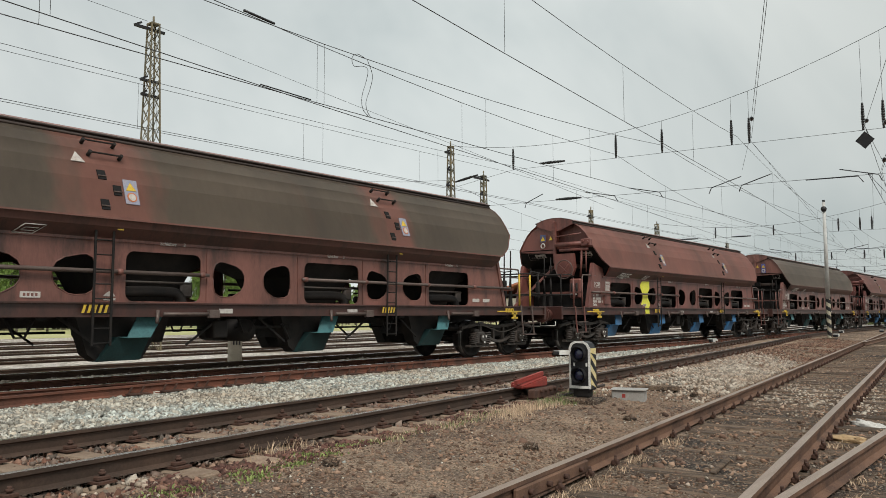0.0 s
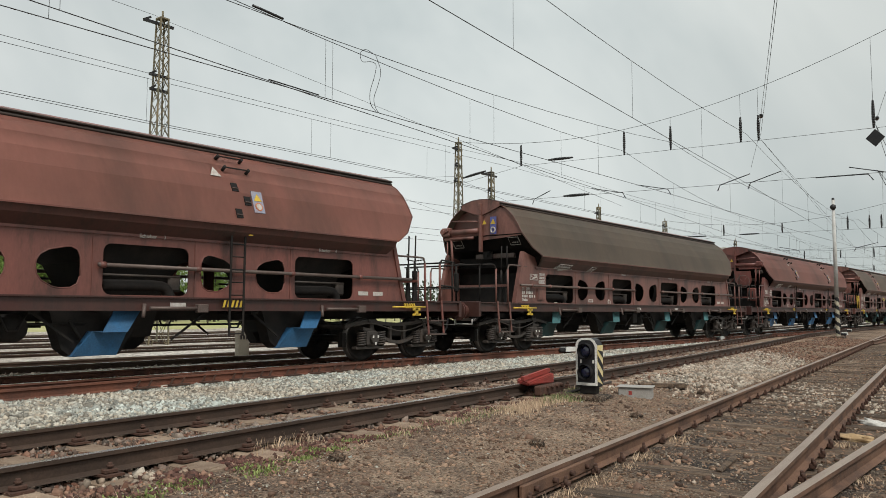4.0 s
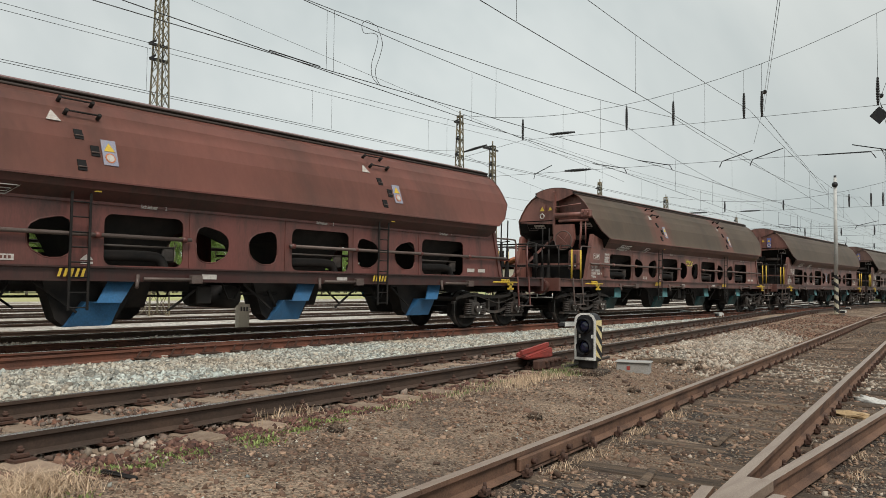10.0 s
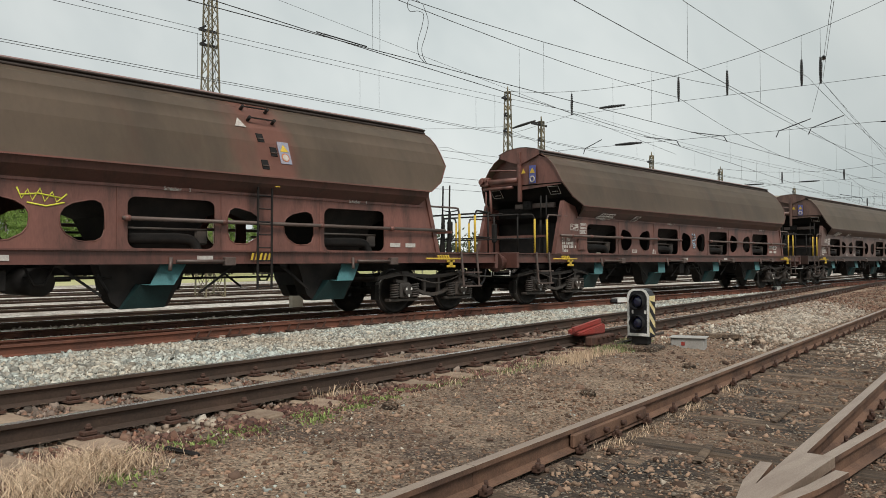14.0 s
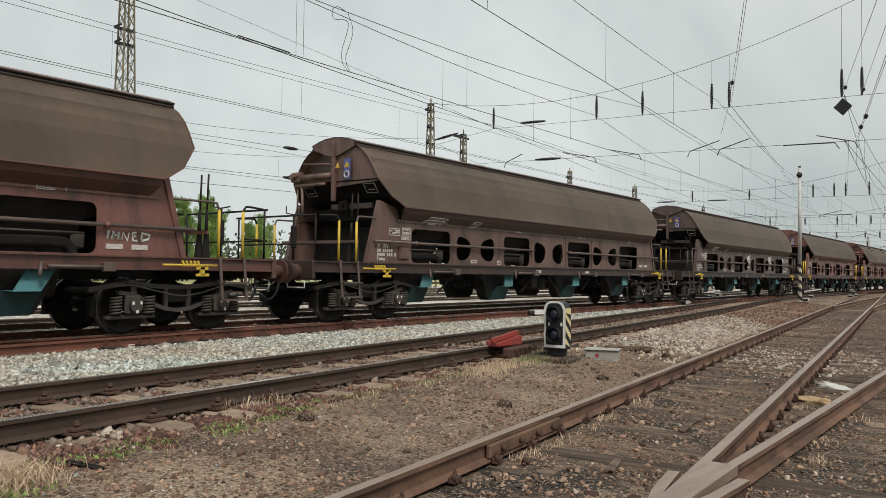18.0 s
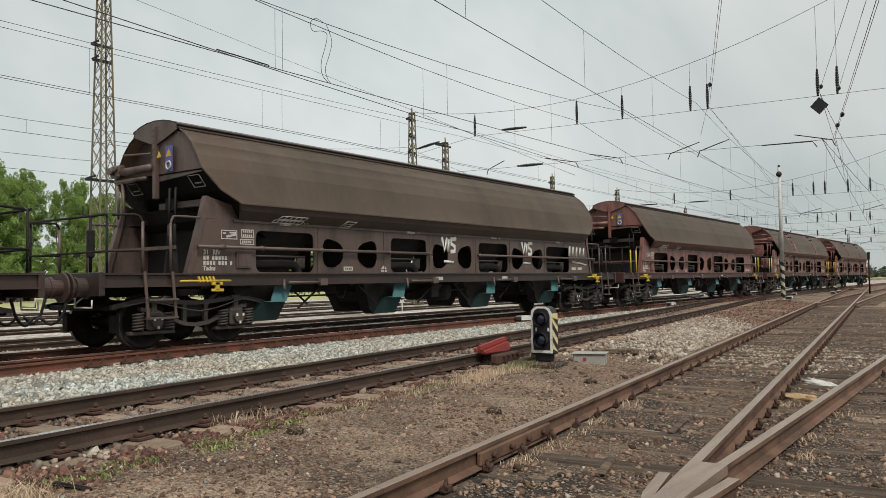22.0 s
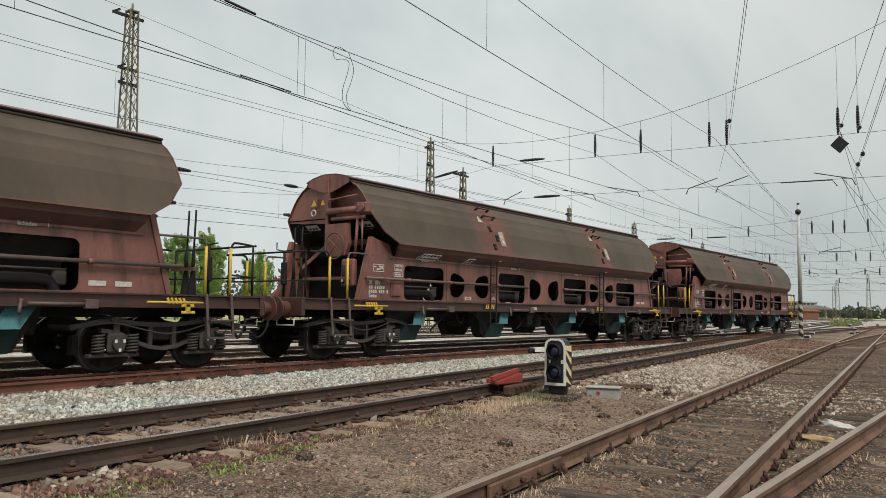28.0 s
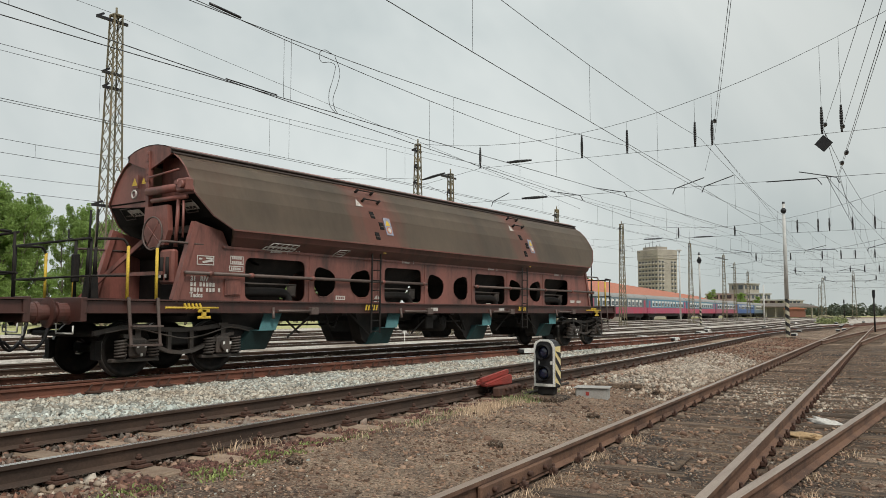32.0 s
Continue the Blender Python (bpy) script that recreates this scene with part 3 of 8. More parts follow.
flat_sheet("yard_ballast", lambda x: 14.1, lambda x: line_beyond(36.3)(x), [-120, -40, 0, 20, 38, 46, 54, 64, 90, 140, 200], -0.125, M_BALLAST_FAR,
           "pale ballast between the tracks beyond the train", "ballast")
flat_sheet("yard_fill", lambda x: line_beyond(17.5)(x), lambda x: line_beyond(43.0)(x), [-120, -40, 0, 20, 38, 46, 54, 64, 90, 140, 200], -0.075, M_BALLAST_FAR,
           "pale gravel filled up to the rail heads of the yard tracks", "gravel")
flat_sheet("track_dirt", lambda x: -0.9, lambda x: line_a(x) + 0.70, [*np.arange(-9, 2.6, 0.4), *np.arange(2.6, 34, 0.09)], A_DROP - 0.187, M_TRACKDIRT,
           "dark oily dirt that half buries the timber sleepers", "dirt", 0.022, 46)


# rusty clamp frames along the near rail of the train's track
for k in range(17):
    bm = bmesh.new()
    xx = 2.9 + k * 0.62
    for a, b in (((-0.09, 0.13), (-0.09, 0.03)), ((0.09, 0.13), (0.09, 0.03)), ((-0.1, 0.13), (0.1, 0.13)), ((-0.1, 0.03), (0.1, 0.03))):
        bar(bm, (xx + a[0], TRAIN_Y - 0.84 - a[1], -0.05 - a[1] * 0.6), (xx + b[0], TRAIN_Y - 0.84 - b[1], -0.05 - b[1] * 0.6), 0.022, 0.022)
    part("rail_clamp", bm, M_FASTENER_RED, T_TRAIN, "rusty clamp frame")


def ballast_bed():
    """The raised stone bed between the second track and the train's track."""
    bm = bmesh.new()
    prev = None
    for x in [-60, -30, -10, *range(0, 46, 2)]:
        y0, y1 = line_b(x) + 1.15, TRAIN_Y - 0.95
        y0 = min(y0, y1 - 0.3)
        row = [bm.verts.new((x, y, z)) for y, z in ((y0 - 0.25, -0.24), (y0 + 0.25, -0.165), ((y0 + y1) / 2, -0.16), (y1, -0.21), (y1 + 0.6, -0.19), (y1 + 4, -0.17))]
        if prev:
            for k in range(len(row) - 1):
                bm.faces.new((prev[k], row[k], row[k + 1], prev[k + 1]))
        prev = row
    tagged(obj("ballast_bed", bm, M_BALLAST_BED, smooth=True), "grey crushed stone ballast bed beside the train's track", "ballast", kind="structure")


ballast_bed()


# ---- the goods train ----
ZPANEL0, ZPANEL1 = 1.27, 2.22
BIG = [(-6.38, -4.89), (-2.46, -1.12), (1.16, 2.62), (4.87, 6.37)]
OVAL = [(-4.64, -4.01), (-3.59, -2.94), (-0.88, -0.22), (0.18, 0.82), (2.85, 3.49), (3.97, 4.63)]
X_L, X_R = -9.45, 9.85       # ends of the underframe
ROOF_ENDS = {True: (-7.55, 8.13), False: (-7.62, 8.05)}   # ends of the roof, with and without side ladders
# the roof's cross-section: half-width, height, and how far its edge is cut back from the ends
ROOF = [(0.655, 3.90, 0.0), (0.86, 3.775, 0.0), (1.04, 3.60, 0.0), (1.19, 3.375, 0.0), (1.33, 3.12, 0.0), (1.47, 2.735, 0.30), (1.55, 2.525, 0.66)]
CAP = [(0.0, 4.115), (0.25, 4.10), (0.47, 4.055), (0.67, 3.985)]   # ridge cover


def rounded(x0, x1, z0, z1, r, n=4):
    out = []
    for cx, cz, a0 in ((x1 - r, z0 + r, -90), (x1 - r, z1 - r, 0), (x0 + r, z1 - r, 90), (x0 + r, z0 + r, 180)):
        out += [(cx + r * math.cos(radians(a0 + 90 * k / n)), cz + r * math.sin(radians(a0 + 90 * k / n))) for k in range(n + 1)]
    return out


def oval(x0, x1, z0, z1, m=1):
    cx, cz, rx, rz = (x0 + x1) / 2, (z0 + z1) / 2, (x1 - x0) / 2, (z1 - z0) / 2
    pts = [(-1, 0.05), (-0.98, 0.52), (-0.84, 0.86), (-0.55, 1.0), (-0.28, 0.98), (0.45, 0.80), (0.82, 0.56), (0.98, 0.28), (1.0, 0.0), (0.94, -0.36), (0.74, -0.66),
           (0.24, -0.95), (-0.05, -1.0), (-0.55, -0.97), (-0.86, -0.78), (-0.98, -0.40)]
    return [(cx + m * a * rx, cz + b * rz) for a, b in (pts if m > 0 else pts[::-1])]


def text_part(name, body, size, m, material, parent, label="", bold=0.0):
    c = bpy.data.curves.new(name, "FONT")
    c.body, c.size, c.extrude, c.offset = body, size, 0.002, bold
    tmp = bpy.data.objects.new(name, c)
    scene.collection.objects.link(tmp)
    bpy.context.view_layer.update()
    me = bpy.data.meshes.new_from_object(tmp.evaluated_get(bpy.context.evaluated_depsgraph_get()))
    bpy.data.objects.remove(tmp)
    me.materials.clear()
    me.materials.append(material)
    ob = new(name, me)
    ob.parent, ob.matrix_basis = parent, m
    if label:
        ob["label"] = label
    return ob


NEARFACE = (90, 0, 0)   # lettering that faces the near side


def build_bogie(w, xc):
    """One four-wheeled bogie under wagon w, with its sprung side frames."""
    wheels = []
    for ax in (xc - 0.85, xc + 0.85):
        bm = bmesh.new()
        rod(bm, (0, -0.95, 0), (0, 0.95, 0), 0.08, 10)
        for s in (-1, 1):
            prof = [(0.15, 0.62), (0.38, 0.70), (0.475, 0.675), (0.46, 0.72), (0.455, 0.80), (0.38, 0.80), (0.36, 0.76), (0.15, 0.80)]
            n = 24
            rows = [[bm.verts.new((r * math.cos(k * math.tau / n), s * yy, r * math.sin(k * math.tau / n))) for r, yy in prof] for k in range(n)]
            for k in range(n):
                for j in range(len(prof)):
                    f = bm.faces.new((rows[k][j], rows[(k + 1) % n][j], rows[(k + 1) % n][(j + 1) % len(prof)], rows[k][(j + 1) % len(prof)]))
                    f.material_index = 1 if j in (2, 3) else 0
                    f.smooth = True
        bmesh.ops.recalc_face_normals(bm, faces=bm.faces[:])
        o = part("wheelset", bm, [M_WHEEL, M_TREAD], w, "dark steel wheelset with bright treads", False)
        o.matrix_basis = pose(ax, 0, 0.46)
        wheels.append((o, ax))
    for s in (-1, 1):
        y = s * 1.02
        bm = bmesh.new()
        chord = [(-1.58, 0.77), (-1.2, 0.84), (-0.85, 0.87), (-0.4, 0.82), (0, 0.80), (0.4, 0.82), (0.85, 0.87), (1.2, 0.84), (1.58, 0.77)]
        prism(bm, [(xc + a, b) for a, b in chord] + [(xc + a, b - 0.075) for a, b in chord[::-1]], y - 0.04, y + 0.04)
        bow = [(-1.1, 0.72), (-0.82, 0.68), (-0.5, 0.53), (-0.25, 0.44), (0, 0.41), (0.25, 0.44), (0.5, 0.53), (0.82, 0.68), (1.1, 0.72)]
        prism(bm, [(xc + a, b) for a, b in bow] + [(xc + a, b - 0.065) for a, b in bow[::-1]], y + s * 0.02 - 0.05, y + s * 0.02 + 0.05)
        tube(bm, smooth_line([(xc + a, y + s * 0.13, b) for a, b in ((-1.45, 0.74), (-0.95, 0.80), (-0.45, 0.70), (0, 0.62), (0.45, 0.68), (0.95, 0.80), (1.4, 0.72))], 3), 0.014, 5)
        for dx in (-0.22, 0.22):
            box(bm, xc + dx - 0.035, xc + dx + 0.035, y - 0.03, y + 0.03, 0.42, 0.80)
        part("side_frame", bm, M_BOGIE, w)
        for ax in (xc - 0.85, xc + 0.85):
            bm = bmesh.new()
            box(bm, ax - 0.15, ax + 0.15, y - 0.06 + s * 0.05, y + 0.06 + s * 0.09, 0.33, 0.64, bevel=0.03)
            rod(bm, (ax, y + s * 0.12, 0.47), (ax, y + s * 0.19, 0.47), 0.10, 12)
            box(bm, ax - 0.42, ax + 0.42, y - 0.05, y + 0.10, 0.26, 0.32, bevel=0.01)
            box(bm, ax - 0.05, ax + 0.05, y - 0.02 + s * 0.06, y + 0.02 + s * 0.08, 0.62, 0.86)
            box(bm, ax - 0.10, ax + 0.10, y - 0.02 + s * 0.06, y + 0.02 + s * 0.08, 0.83, 0.88)
            part("axle_box", bm, M_BOGIE, w)
            for dx in (-0.29, 0.29):
                bm = bmesh.new()
                tube(bm, [(ax + dx + 0.085 * math.cos(k * math.tau / 9), y + s * 0.06 + 0.085 * math.sin(k * math.tau / 9), 0.33 + 0.29 * k / 54) for k in range(55)], 0.019, 5)
                part("coil_spring", bm, M_BOGIE, w)
            for dx, dz in ((-0.07, 0.05), (0.07, 0.05), (0, -0.09)):
                bm = bmesh.new()
                box(bm, ax + dx - 0.02, ax + dx + 0.02, y + s * 0.195, y + s * 0.2, 0.47 + dz - 0.025, 0.47 + dz + 0.025)
                part("axle_box_mark", bm, M_WHITE, w, "small white paint mark")
    bm = bmesh.new()
    box(bm, xc - 0.20, xc + 0.20, -1.0, 1.0, 0.5, 0.78, bevel=0.03)
    for dx in (-1.5, 1.5):
        rod(bm, (xc + dx, -1.0, 0.72), (xc + dx, 1.0, 0.72), 0.05, 8)
    for dx in (-0.42, 0.42, -1.35, 1.35):
        for s in (-1, 1):
            box(bm, xc + dx - 0.05, xc + dx + 0.05, s * 0.72 - 0.07, s * 0.72 + 0.07, 0.3, 0.6)
    part("bolster", bm, M_UNDER, w)
    return wheels


def roof_strip(bm, s, pts, x_l, x_r, mi=0):
    """One side of the roof; each line of pts is half-width, height, cut."""
    rows = [(bm.verts.new((x_l + c, s * h, z)), bm.verts.new((x_r - c, s * h, z))) for h, z, c in pts]
    for a, b in zip(rows, rows[1:]):
        f = bm.faces.new((a[0], b[0], b[1], a[1]) if s < 0 else (a[1], b[1], b[0], a[0]))
        f.material_index = mi


def end_fittings(w, x, d, flip=False):
    """Platform, railings, levers, coupling, buffers and end wall at one end; d points out of the wagon."""
    roof_x = ROOF_ENDS[not flip if d < 0 else bool(w["ladders"])][0 if d < 0 else 1]
    px = x
    before = set(w.children)
    # end wall: a plain far half, a recessed near half
    bm = bmesh.new()
    leaf = [(0.0, 3.9), (0.60, 3.86), (0.86, 3.76), (1.04, 3.585), (1.19, 3.36), (1.315, 3.12), (1.28, 3.06), (0.0, 2.98)]
    prism(bm, leaf, roof_x - d * 0.08, roof_x - d * 0.04, "x")
    part("roof_end_leaf", bm, M_PAINT, w)
    bm = bmesh.new()
    cap_low = [(-0.655, 3.88), (-0.3, 3.75), (0.0, 3.655), (0.3, 3.74), (0.665, 3.87)]
    prism(bm, [(h, z - 0.01) for h, z in CAP[::-1]] + [(-h, z - 0.01) for h, z in CAP[1:]] + cap_low, roof_x - d * 0.03, roof_x + d * 0.012, "x")
    part("ridge_end_plate", bm, M_PAINT, w, "dark brown plate that closes the ridge")
    bm = bmesh.new()
    prism(bm, [(0.0, 3.9), (-0.60, 3.86), (-0.86, 3.76), (-1.04, 3.585), (-1.19, 3.36), (-1.315, 3.12), (-1.28, 3.06), (0.0, 2.98)], roof_x - d * 0.30, roof_x - d * 0.26, "x")
    part("end_wall", bm, M_PAINT, w)
    # underside of the hopper end, sloping in and down; its shade put into near-black
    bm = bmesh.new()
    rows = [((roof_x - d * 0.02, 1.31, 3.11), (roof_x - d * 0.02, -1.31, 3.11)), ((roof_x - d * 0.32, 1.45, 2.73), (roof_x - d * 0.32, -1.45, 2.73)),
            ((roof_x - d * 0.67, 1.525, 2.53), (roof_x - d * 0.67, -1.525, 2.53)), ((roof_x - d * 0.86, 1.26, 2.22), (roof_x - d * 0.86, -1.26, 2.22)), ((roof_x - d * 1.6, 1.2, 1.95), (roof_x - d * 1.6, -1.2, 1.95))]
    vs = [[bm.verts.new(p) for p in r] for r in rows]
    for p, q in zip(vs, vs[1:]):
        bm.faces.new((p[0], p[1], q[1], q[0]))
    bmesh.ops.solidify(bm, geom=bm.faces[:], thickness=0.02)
    part("hopper_end", bm, M_UNDER, w, "underside of the hopper end, blackened for its shade")
    # plate behind the platform: near-black colour stands for the cavity's shade
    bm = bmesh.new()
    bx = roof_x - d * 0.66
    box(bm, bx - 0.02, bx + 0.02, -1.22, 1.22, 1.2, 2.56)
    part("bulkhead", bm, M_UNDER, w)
    bm = bmesh.new()
    box(bm, roof_x - 0.05, roof_x + 0.05, -0.045, 0.045, 2.66, 4.0, bevel=0.01)
    for k in range(5):
        box(bm, roof_x + d * 0.05 - 0.012, roof_x + d * 0.05 + 0.012, -0.03, 0.03, 3.45 + k * 0.12, 3.5 + k * 0.12)
    part("end_post", bm, M_PAINT, w)
    xo = roof_x + d * 0.06
    bm = bmesh.new()
    rod(bm, (xo, -1.05, 3.24), (xo, -0.05, 3.24), 0.075, 12)
    part("roof_cylinder", bm, M_PAINT, w, "brown hydraulic roof cylinder", True)
    bm = bmesh.new()
    box(bm, xo - 0.08, xo + 0.08, -1.30, -0.98, 3.14, 3.38, bevel=0.03)
    rod(bm, (xo + d * 0.08, -1.2, 3.26), (xo + d * 0.15, -1.2, 3.26), 0.07, 10)
    rod(bm, (xo + d * 0.08, -1.06, 3.3), (xo + d * 0.13, -1.06, 3.3), 0.045, 10)
    part("cylinder_head", bm, M_PAINT, w)
    for y0, z0, y1, z1, r in ((-0.08, 3.5, -0.95, 3.56, 0.022), (-0.2, 3.06, -1.2, 3.06, 0.045), (-0.98, 3.06, -0.92, 2.2, 0.035), (-1.12, 3.0, -1.12, 2.35, 0.022)):
        bm = bmesh.new()
        rod(bm, (xo, y0, z0), (xo, y1, z1), r, 8)
        part("linkage_bar", bm, M_PAINT, w, "", True)
    bm = bmesh.new()
    prism(bm, [(-0.05, 2.95), (-0.72, 2.95), (-0.76, 2.5), (-0.66, 2.25), (-0.2, 2.2), (-0.02, 2.5)], xo - 0.05, xo + 0.05, "x")
    part("gear_housing", bm, M_PAINT, w)
    bm = bmesh.new()
    ring(bm, (xo + d * 0.13, -0.42, 2.45), 0.29, 0.016, "x", 28, 6)
    part("handwheel", bm, M_PIPE, w, "round steel handwheel", True)
    for k in range(2):
        bm = bmesh.new()
        a = 0.7 + k * math.pi / 2
        rod(bm, (xo + d * 0.12, -0.42 - 0.28 * math.cos(a), 2.45 - 0.28 * math.sin(a)), (xo + d * 0.12, -0.42 + 0.28 * math.cos(a), 2.45 + 0.28 * math.sin(a)), 0.012, 5)
        part("wheel_spoke", bm, M_PAINT, w)
    bm = bmesh.new()
    box(bm, xo - 0.07, xo + 0.07, -0.95, -0.55, 1.55, 2.16, bevel=0.04)
    part("valve_box", bm, M_PAINT, w)
    for k, y in enumerate((-0.66, -0.82)):
        bm = bmesh.new()
        rod(bm, (xo + d * 0.08, y, 1.62), (xo + d * 0.08, y, 2.02), 0.035, 8)
        part("valve", bm, M_UNDER, w, "", True)
        bm = bmesh.new()
        box(bm, xo + d * 0.118 - 0.004, xo + d * 0.118 + 0.004, y - 0.028, y + 0.028, 1.66, 1.72)
        part("valve_plate", bm, M_SIGNWHITE, w, "small pale plate")
    for s in (-1, 1):
        bm = bmesh.new()
        x0, x1 = (-7.86, -7.46) if d < 0 else (7.90, 7.52)
        bar(bm, (x0, s * 1.26, 1.25), (x1, s * 1.26, 2.62), 0.12, 0.10)
        part("corner_strut", bm, M_PAINT, w)
    bm = bmesh.new()
    bar(bm, (px - d * 1.3, 1.2, 1.3), (roof_x - d * 0.35, 0.1, 2.7), 0.07, 0.07)
    part("cross_brace", bm, M_PAINT, w)
    bm = bmesh.new()
    bar(bm, (px - d * 1.4, -1.2, 1.72), (px - d * 1.4, 1.2, 1.72), 0.03, 0.06)
    part("cross_bar", bm, M_PAINT, w)
    # platform
    bm = bmesh.new()
    box(bm, min(px, roof_x), max(px, roof_x), -1.3, 1.3, 1.235, 1.278)
    part("platform_floor", bm, M_UNDER, w)
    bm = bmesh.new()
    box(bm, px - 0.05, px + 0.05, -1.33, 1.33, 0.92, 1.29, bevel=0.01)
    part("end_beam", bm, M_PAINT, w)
    # buffers and hook
    end = -9.79 if d < 0 else 10.388
    ln = abs(end - px)
    for s in (-1, 1):
        bm = bmesh.new()
        prof = [(0.19, 0.0), (0.19, 0.03), (0.15, 0.035), (0.15, ln * 0.55), (0.165, ln * 0.56), (0.165, ln * 0.66), (0.12, ln * 0.67), (0.12, ln - 0.035), (0.235, ln - 0.03), (0.235, ln), (0.0, ln + 0.001)]
        n = 18
        rows = [[bm.verts.new((px + d * xx, s * 0.88 + r * math.cos(k * math.tau / n), 1.06 + r * math.sin(k * math.tau / n))) for k in range(n)] for r, xx in prof[:-1]]
        for p, q in zip(rows, rows[1:]):
            for k in range(n):
                bm.faces.new((p[k], p[(k + 1) % n], q[(k + 1) % n], q[k]))
        bm.faces.new(rows[-1])
        bmesh.ops.recalc_face_normals(bm, faces=bm.faces[:])
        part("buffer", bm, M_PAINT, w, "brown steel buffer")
        bm = bmesh.new()
        tube(bm, smooth_line([(px + d * 0.02, s * 0.35, 0.9), (px + d * 0.10, s * 0.35, 0.62), (px + d * 0.26, s * 0.3, 0.48), (px + d * 0.42, s * 0.25, 0.60)], 4), 0.024, 6)
        part("brake_hose", bm, M_BLACK, w, "black rubber brake hose")
        bm = bmesh.new()
        tube(bm, [(px + d * 0.05, s * 0.62, 0.92), (px + d * 0.05, s * 0.62, 0.74), (px + d * 0.05, s * 1.12, 0.74), (px + d * 0.05, s * 1.12, 0.86)], 0.014, 6)
        part("shunter_grip", bm, M_WHITE, w, "pale steel grip bar")
    bm = bmesh.new()
    box(bm, min(px, px + d * 0.3), max(px, px + d * 0.3), -0.06, 0.06, 0.98, 1.12, bevel=0.01)
    part("draw_hook", bm, M_UNDER, w)
    # railings round the platform
    rail_mat = M_YELLOW if w["yellow"] else M_PAINT
    lab = "yellow painted rail post" if w["yellow"] else "brown painted rail post"
    xa, xb = (-8.73, -8.21) if d < 0 else (9.13, 8.61)
    for s in (-1, 1):
        for xx in (xa, xb):
            bm = bmesh.new()
            rod(bm, (xx, s * 1.29, 1.28), (xx, s * 1.29, 2.12), 0.026, 8)
            part("rail_post", bm, rail_mat, w, lab, True)
        out = px - d * 0.10
        bm = bmesh.new()
        tube(bm, smooth_line([(xa, s * 1.29, 2.10), (xa + d * 0.05, s * 1.28, 2.19), (xa + d * 0.14, s * 1.27, 2.22), (out - d * 0.12, s * 1.24, 2.20)], 4), 0.021, 7)
        part("handrail", bm, M_UNDER, w)
        bm = bmesh.new()
        tube(bm, smooth_line([(xb, s * 1.29, 2.10), (xb - d * 0.04, s * 1.29, 2.20), (xb - d * 0.14, s * 1.29, 2.24), (xb - d * 0.95, s * 1.27, 2.24)], 4), 0.021, 7)
        part("handrail", bm, M_PIPE, w)
        bm = bmesh.new()
        rod(bm, (out - d * 0.05, s * 1.2, 1.28), (out - d * 0.05, s * 1.2, 2.2), 0.02, 7)
        part("rail_post", bm, M_UNDER, w, "dark rail post", True)
        bm = bmesh.new()
        rod(bm, (xa, s * 1.28, 1.64), (out, s * 1.2, 1.62), 0.017, 8)
        part("middle_rail", bm, M_UNDER, w)
        # steps
        for xx in (xa, xb):
            bm = bmesh.new()
            bar(bm, (xx, s * 1.34, 1.3), (xx + 0.05, s * 1.37, 0.52), 0.05, 0.022)
            part("step_stringer", bm, M_PAINT if not w["yellow"] else M_PIPE, w)
        for z in (0.54, 0.84):
            bm = bmesh.new()
            box(bm, min(xa, xb) + 0.03, max(xa, xb) + 0.05, s * 1.35 - 0.10, s * 1.35 + 0.05, z - 0.014, z + 0.014)
            part("step_tread", bm, M_PIPE, w)
    bm = bmesh.new()
    rod(bm, (px - d * 0.12, -1.24, 2.2), (px - d * 0.12, 1.24, 2.2), 0.02, 8)
    part("end_rail", bm, M_UNDER, w)
    bm = bmesh.new()
    rod(bm, (px - d * 0.12, -1.24, 1.62), (px - d * 0.12, 1.24, 1.62), 0.016, 8)
    part("end_rail", bm, M_UNDER, w)
    # upright levers
    lx, ys = (8.5, (-0.88, -1.08)) if d > 0 else (-8.02, (-0.95, -1.12)) if flip else (-8.9, (-0.4, -0.62))
    for y in ys:
        bm = bmesh.new()
        prism(bm, [(lx - 0.08, 1.28), (lx + 0.07, 1.28), (lx + 0.035, 1.72), (lx - 0.02, 1.72)], y - 0.025, y + 0.025)
        part("lever_frame", bm, M_UNDER, w)
        bm = bmesh.new()
        rod(bm, (lx, y, 1.68), (lx + 0.01, y, 2.12), 0.035, 8, 0.025)
        rod(bm, (lx + 0.01, y, 2.1), (lx + 0.03, y, 2.75), 0.018, 7)
        part("valve_lever", bm, M_UNDER, w, "tall black control lever")
    # signs on the end wall
    xs = roof_x + d * 0.02
    bm = bmesh.new()
    box(bm, xs - 0.006, xs + 0.006, 0.33, 0.53, 3.13 if flip else 3.36, 3.60)
    part("end_sign", bm, M_SIGNDEEP if flip else M_SIGNBLUE if not w["yellow"] else M_PAINT, w, "faded warning sign")
    for yy, zz, sc in ((0.43, 3.46, 0.085), (0.14, 3.46, 0.07)):
        bm = bmesh.new()
        prism(bm, [(yy - sc, zz - sc * 0.7), (yy + sc, zz - sc * 0.7), (yy, zz + sc)], xs + d * 0.008, xs + d * 0.012, "x")
        part("warning_triangle", bm, M_YELLOW, w, "yellow warning triangle")
    bm = bmesh.new()
    ring(bm, (xs + d * 0.012, 0.43, 3.24), 0.07, 0.02, "x", 16, 5)
    part("round_sign", bm, M_SIGNWHITE, w, "white round sign")
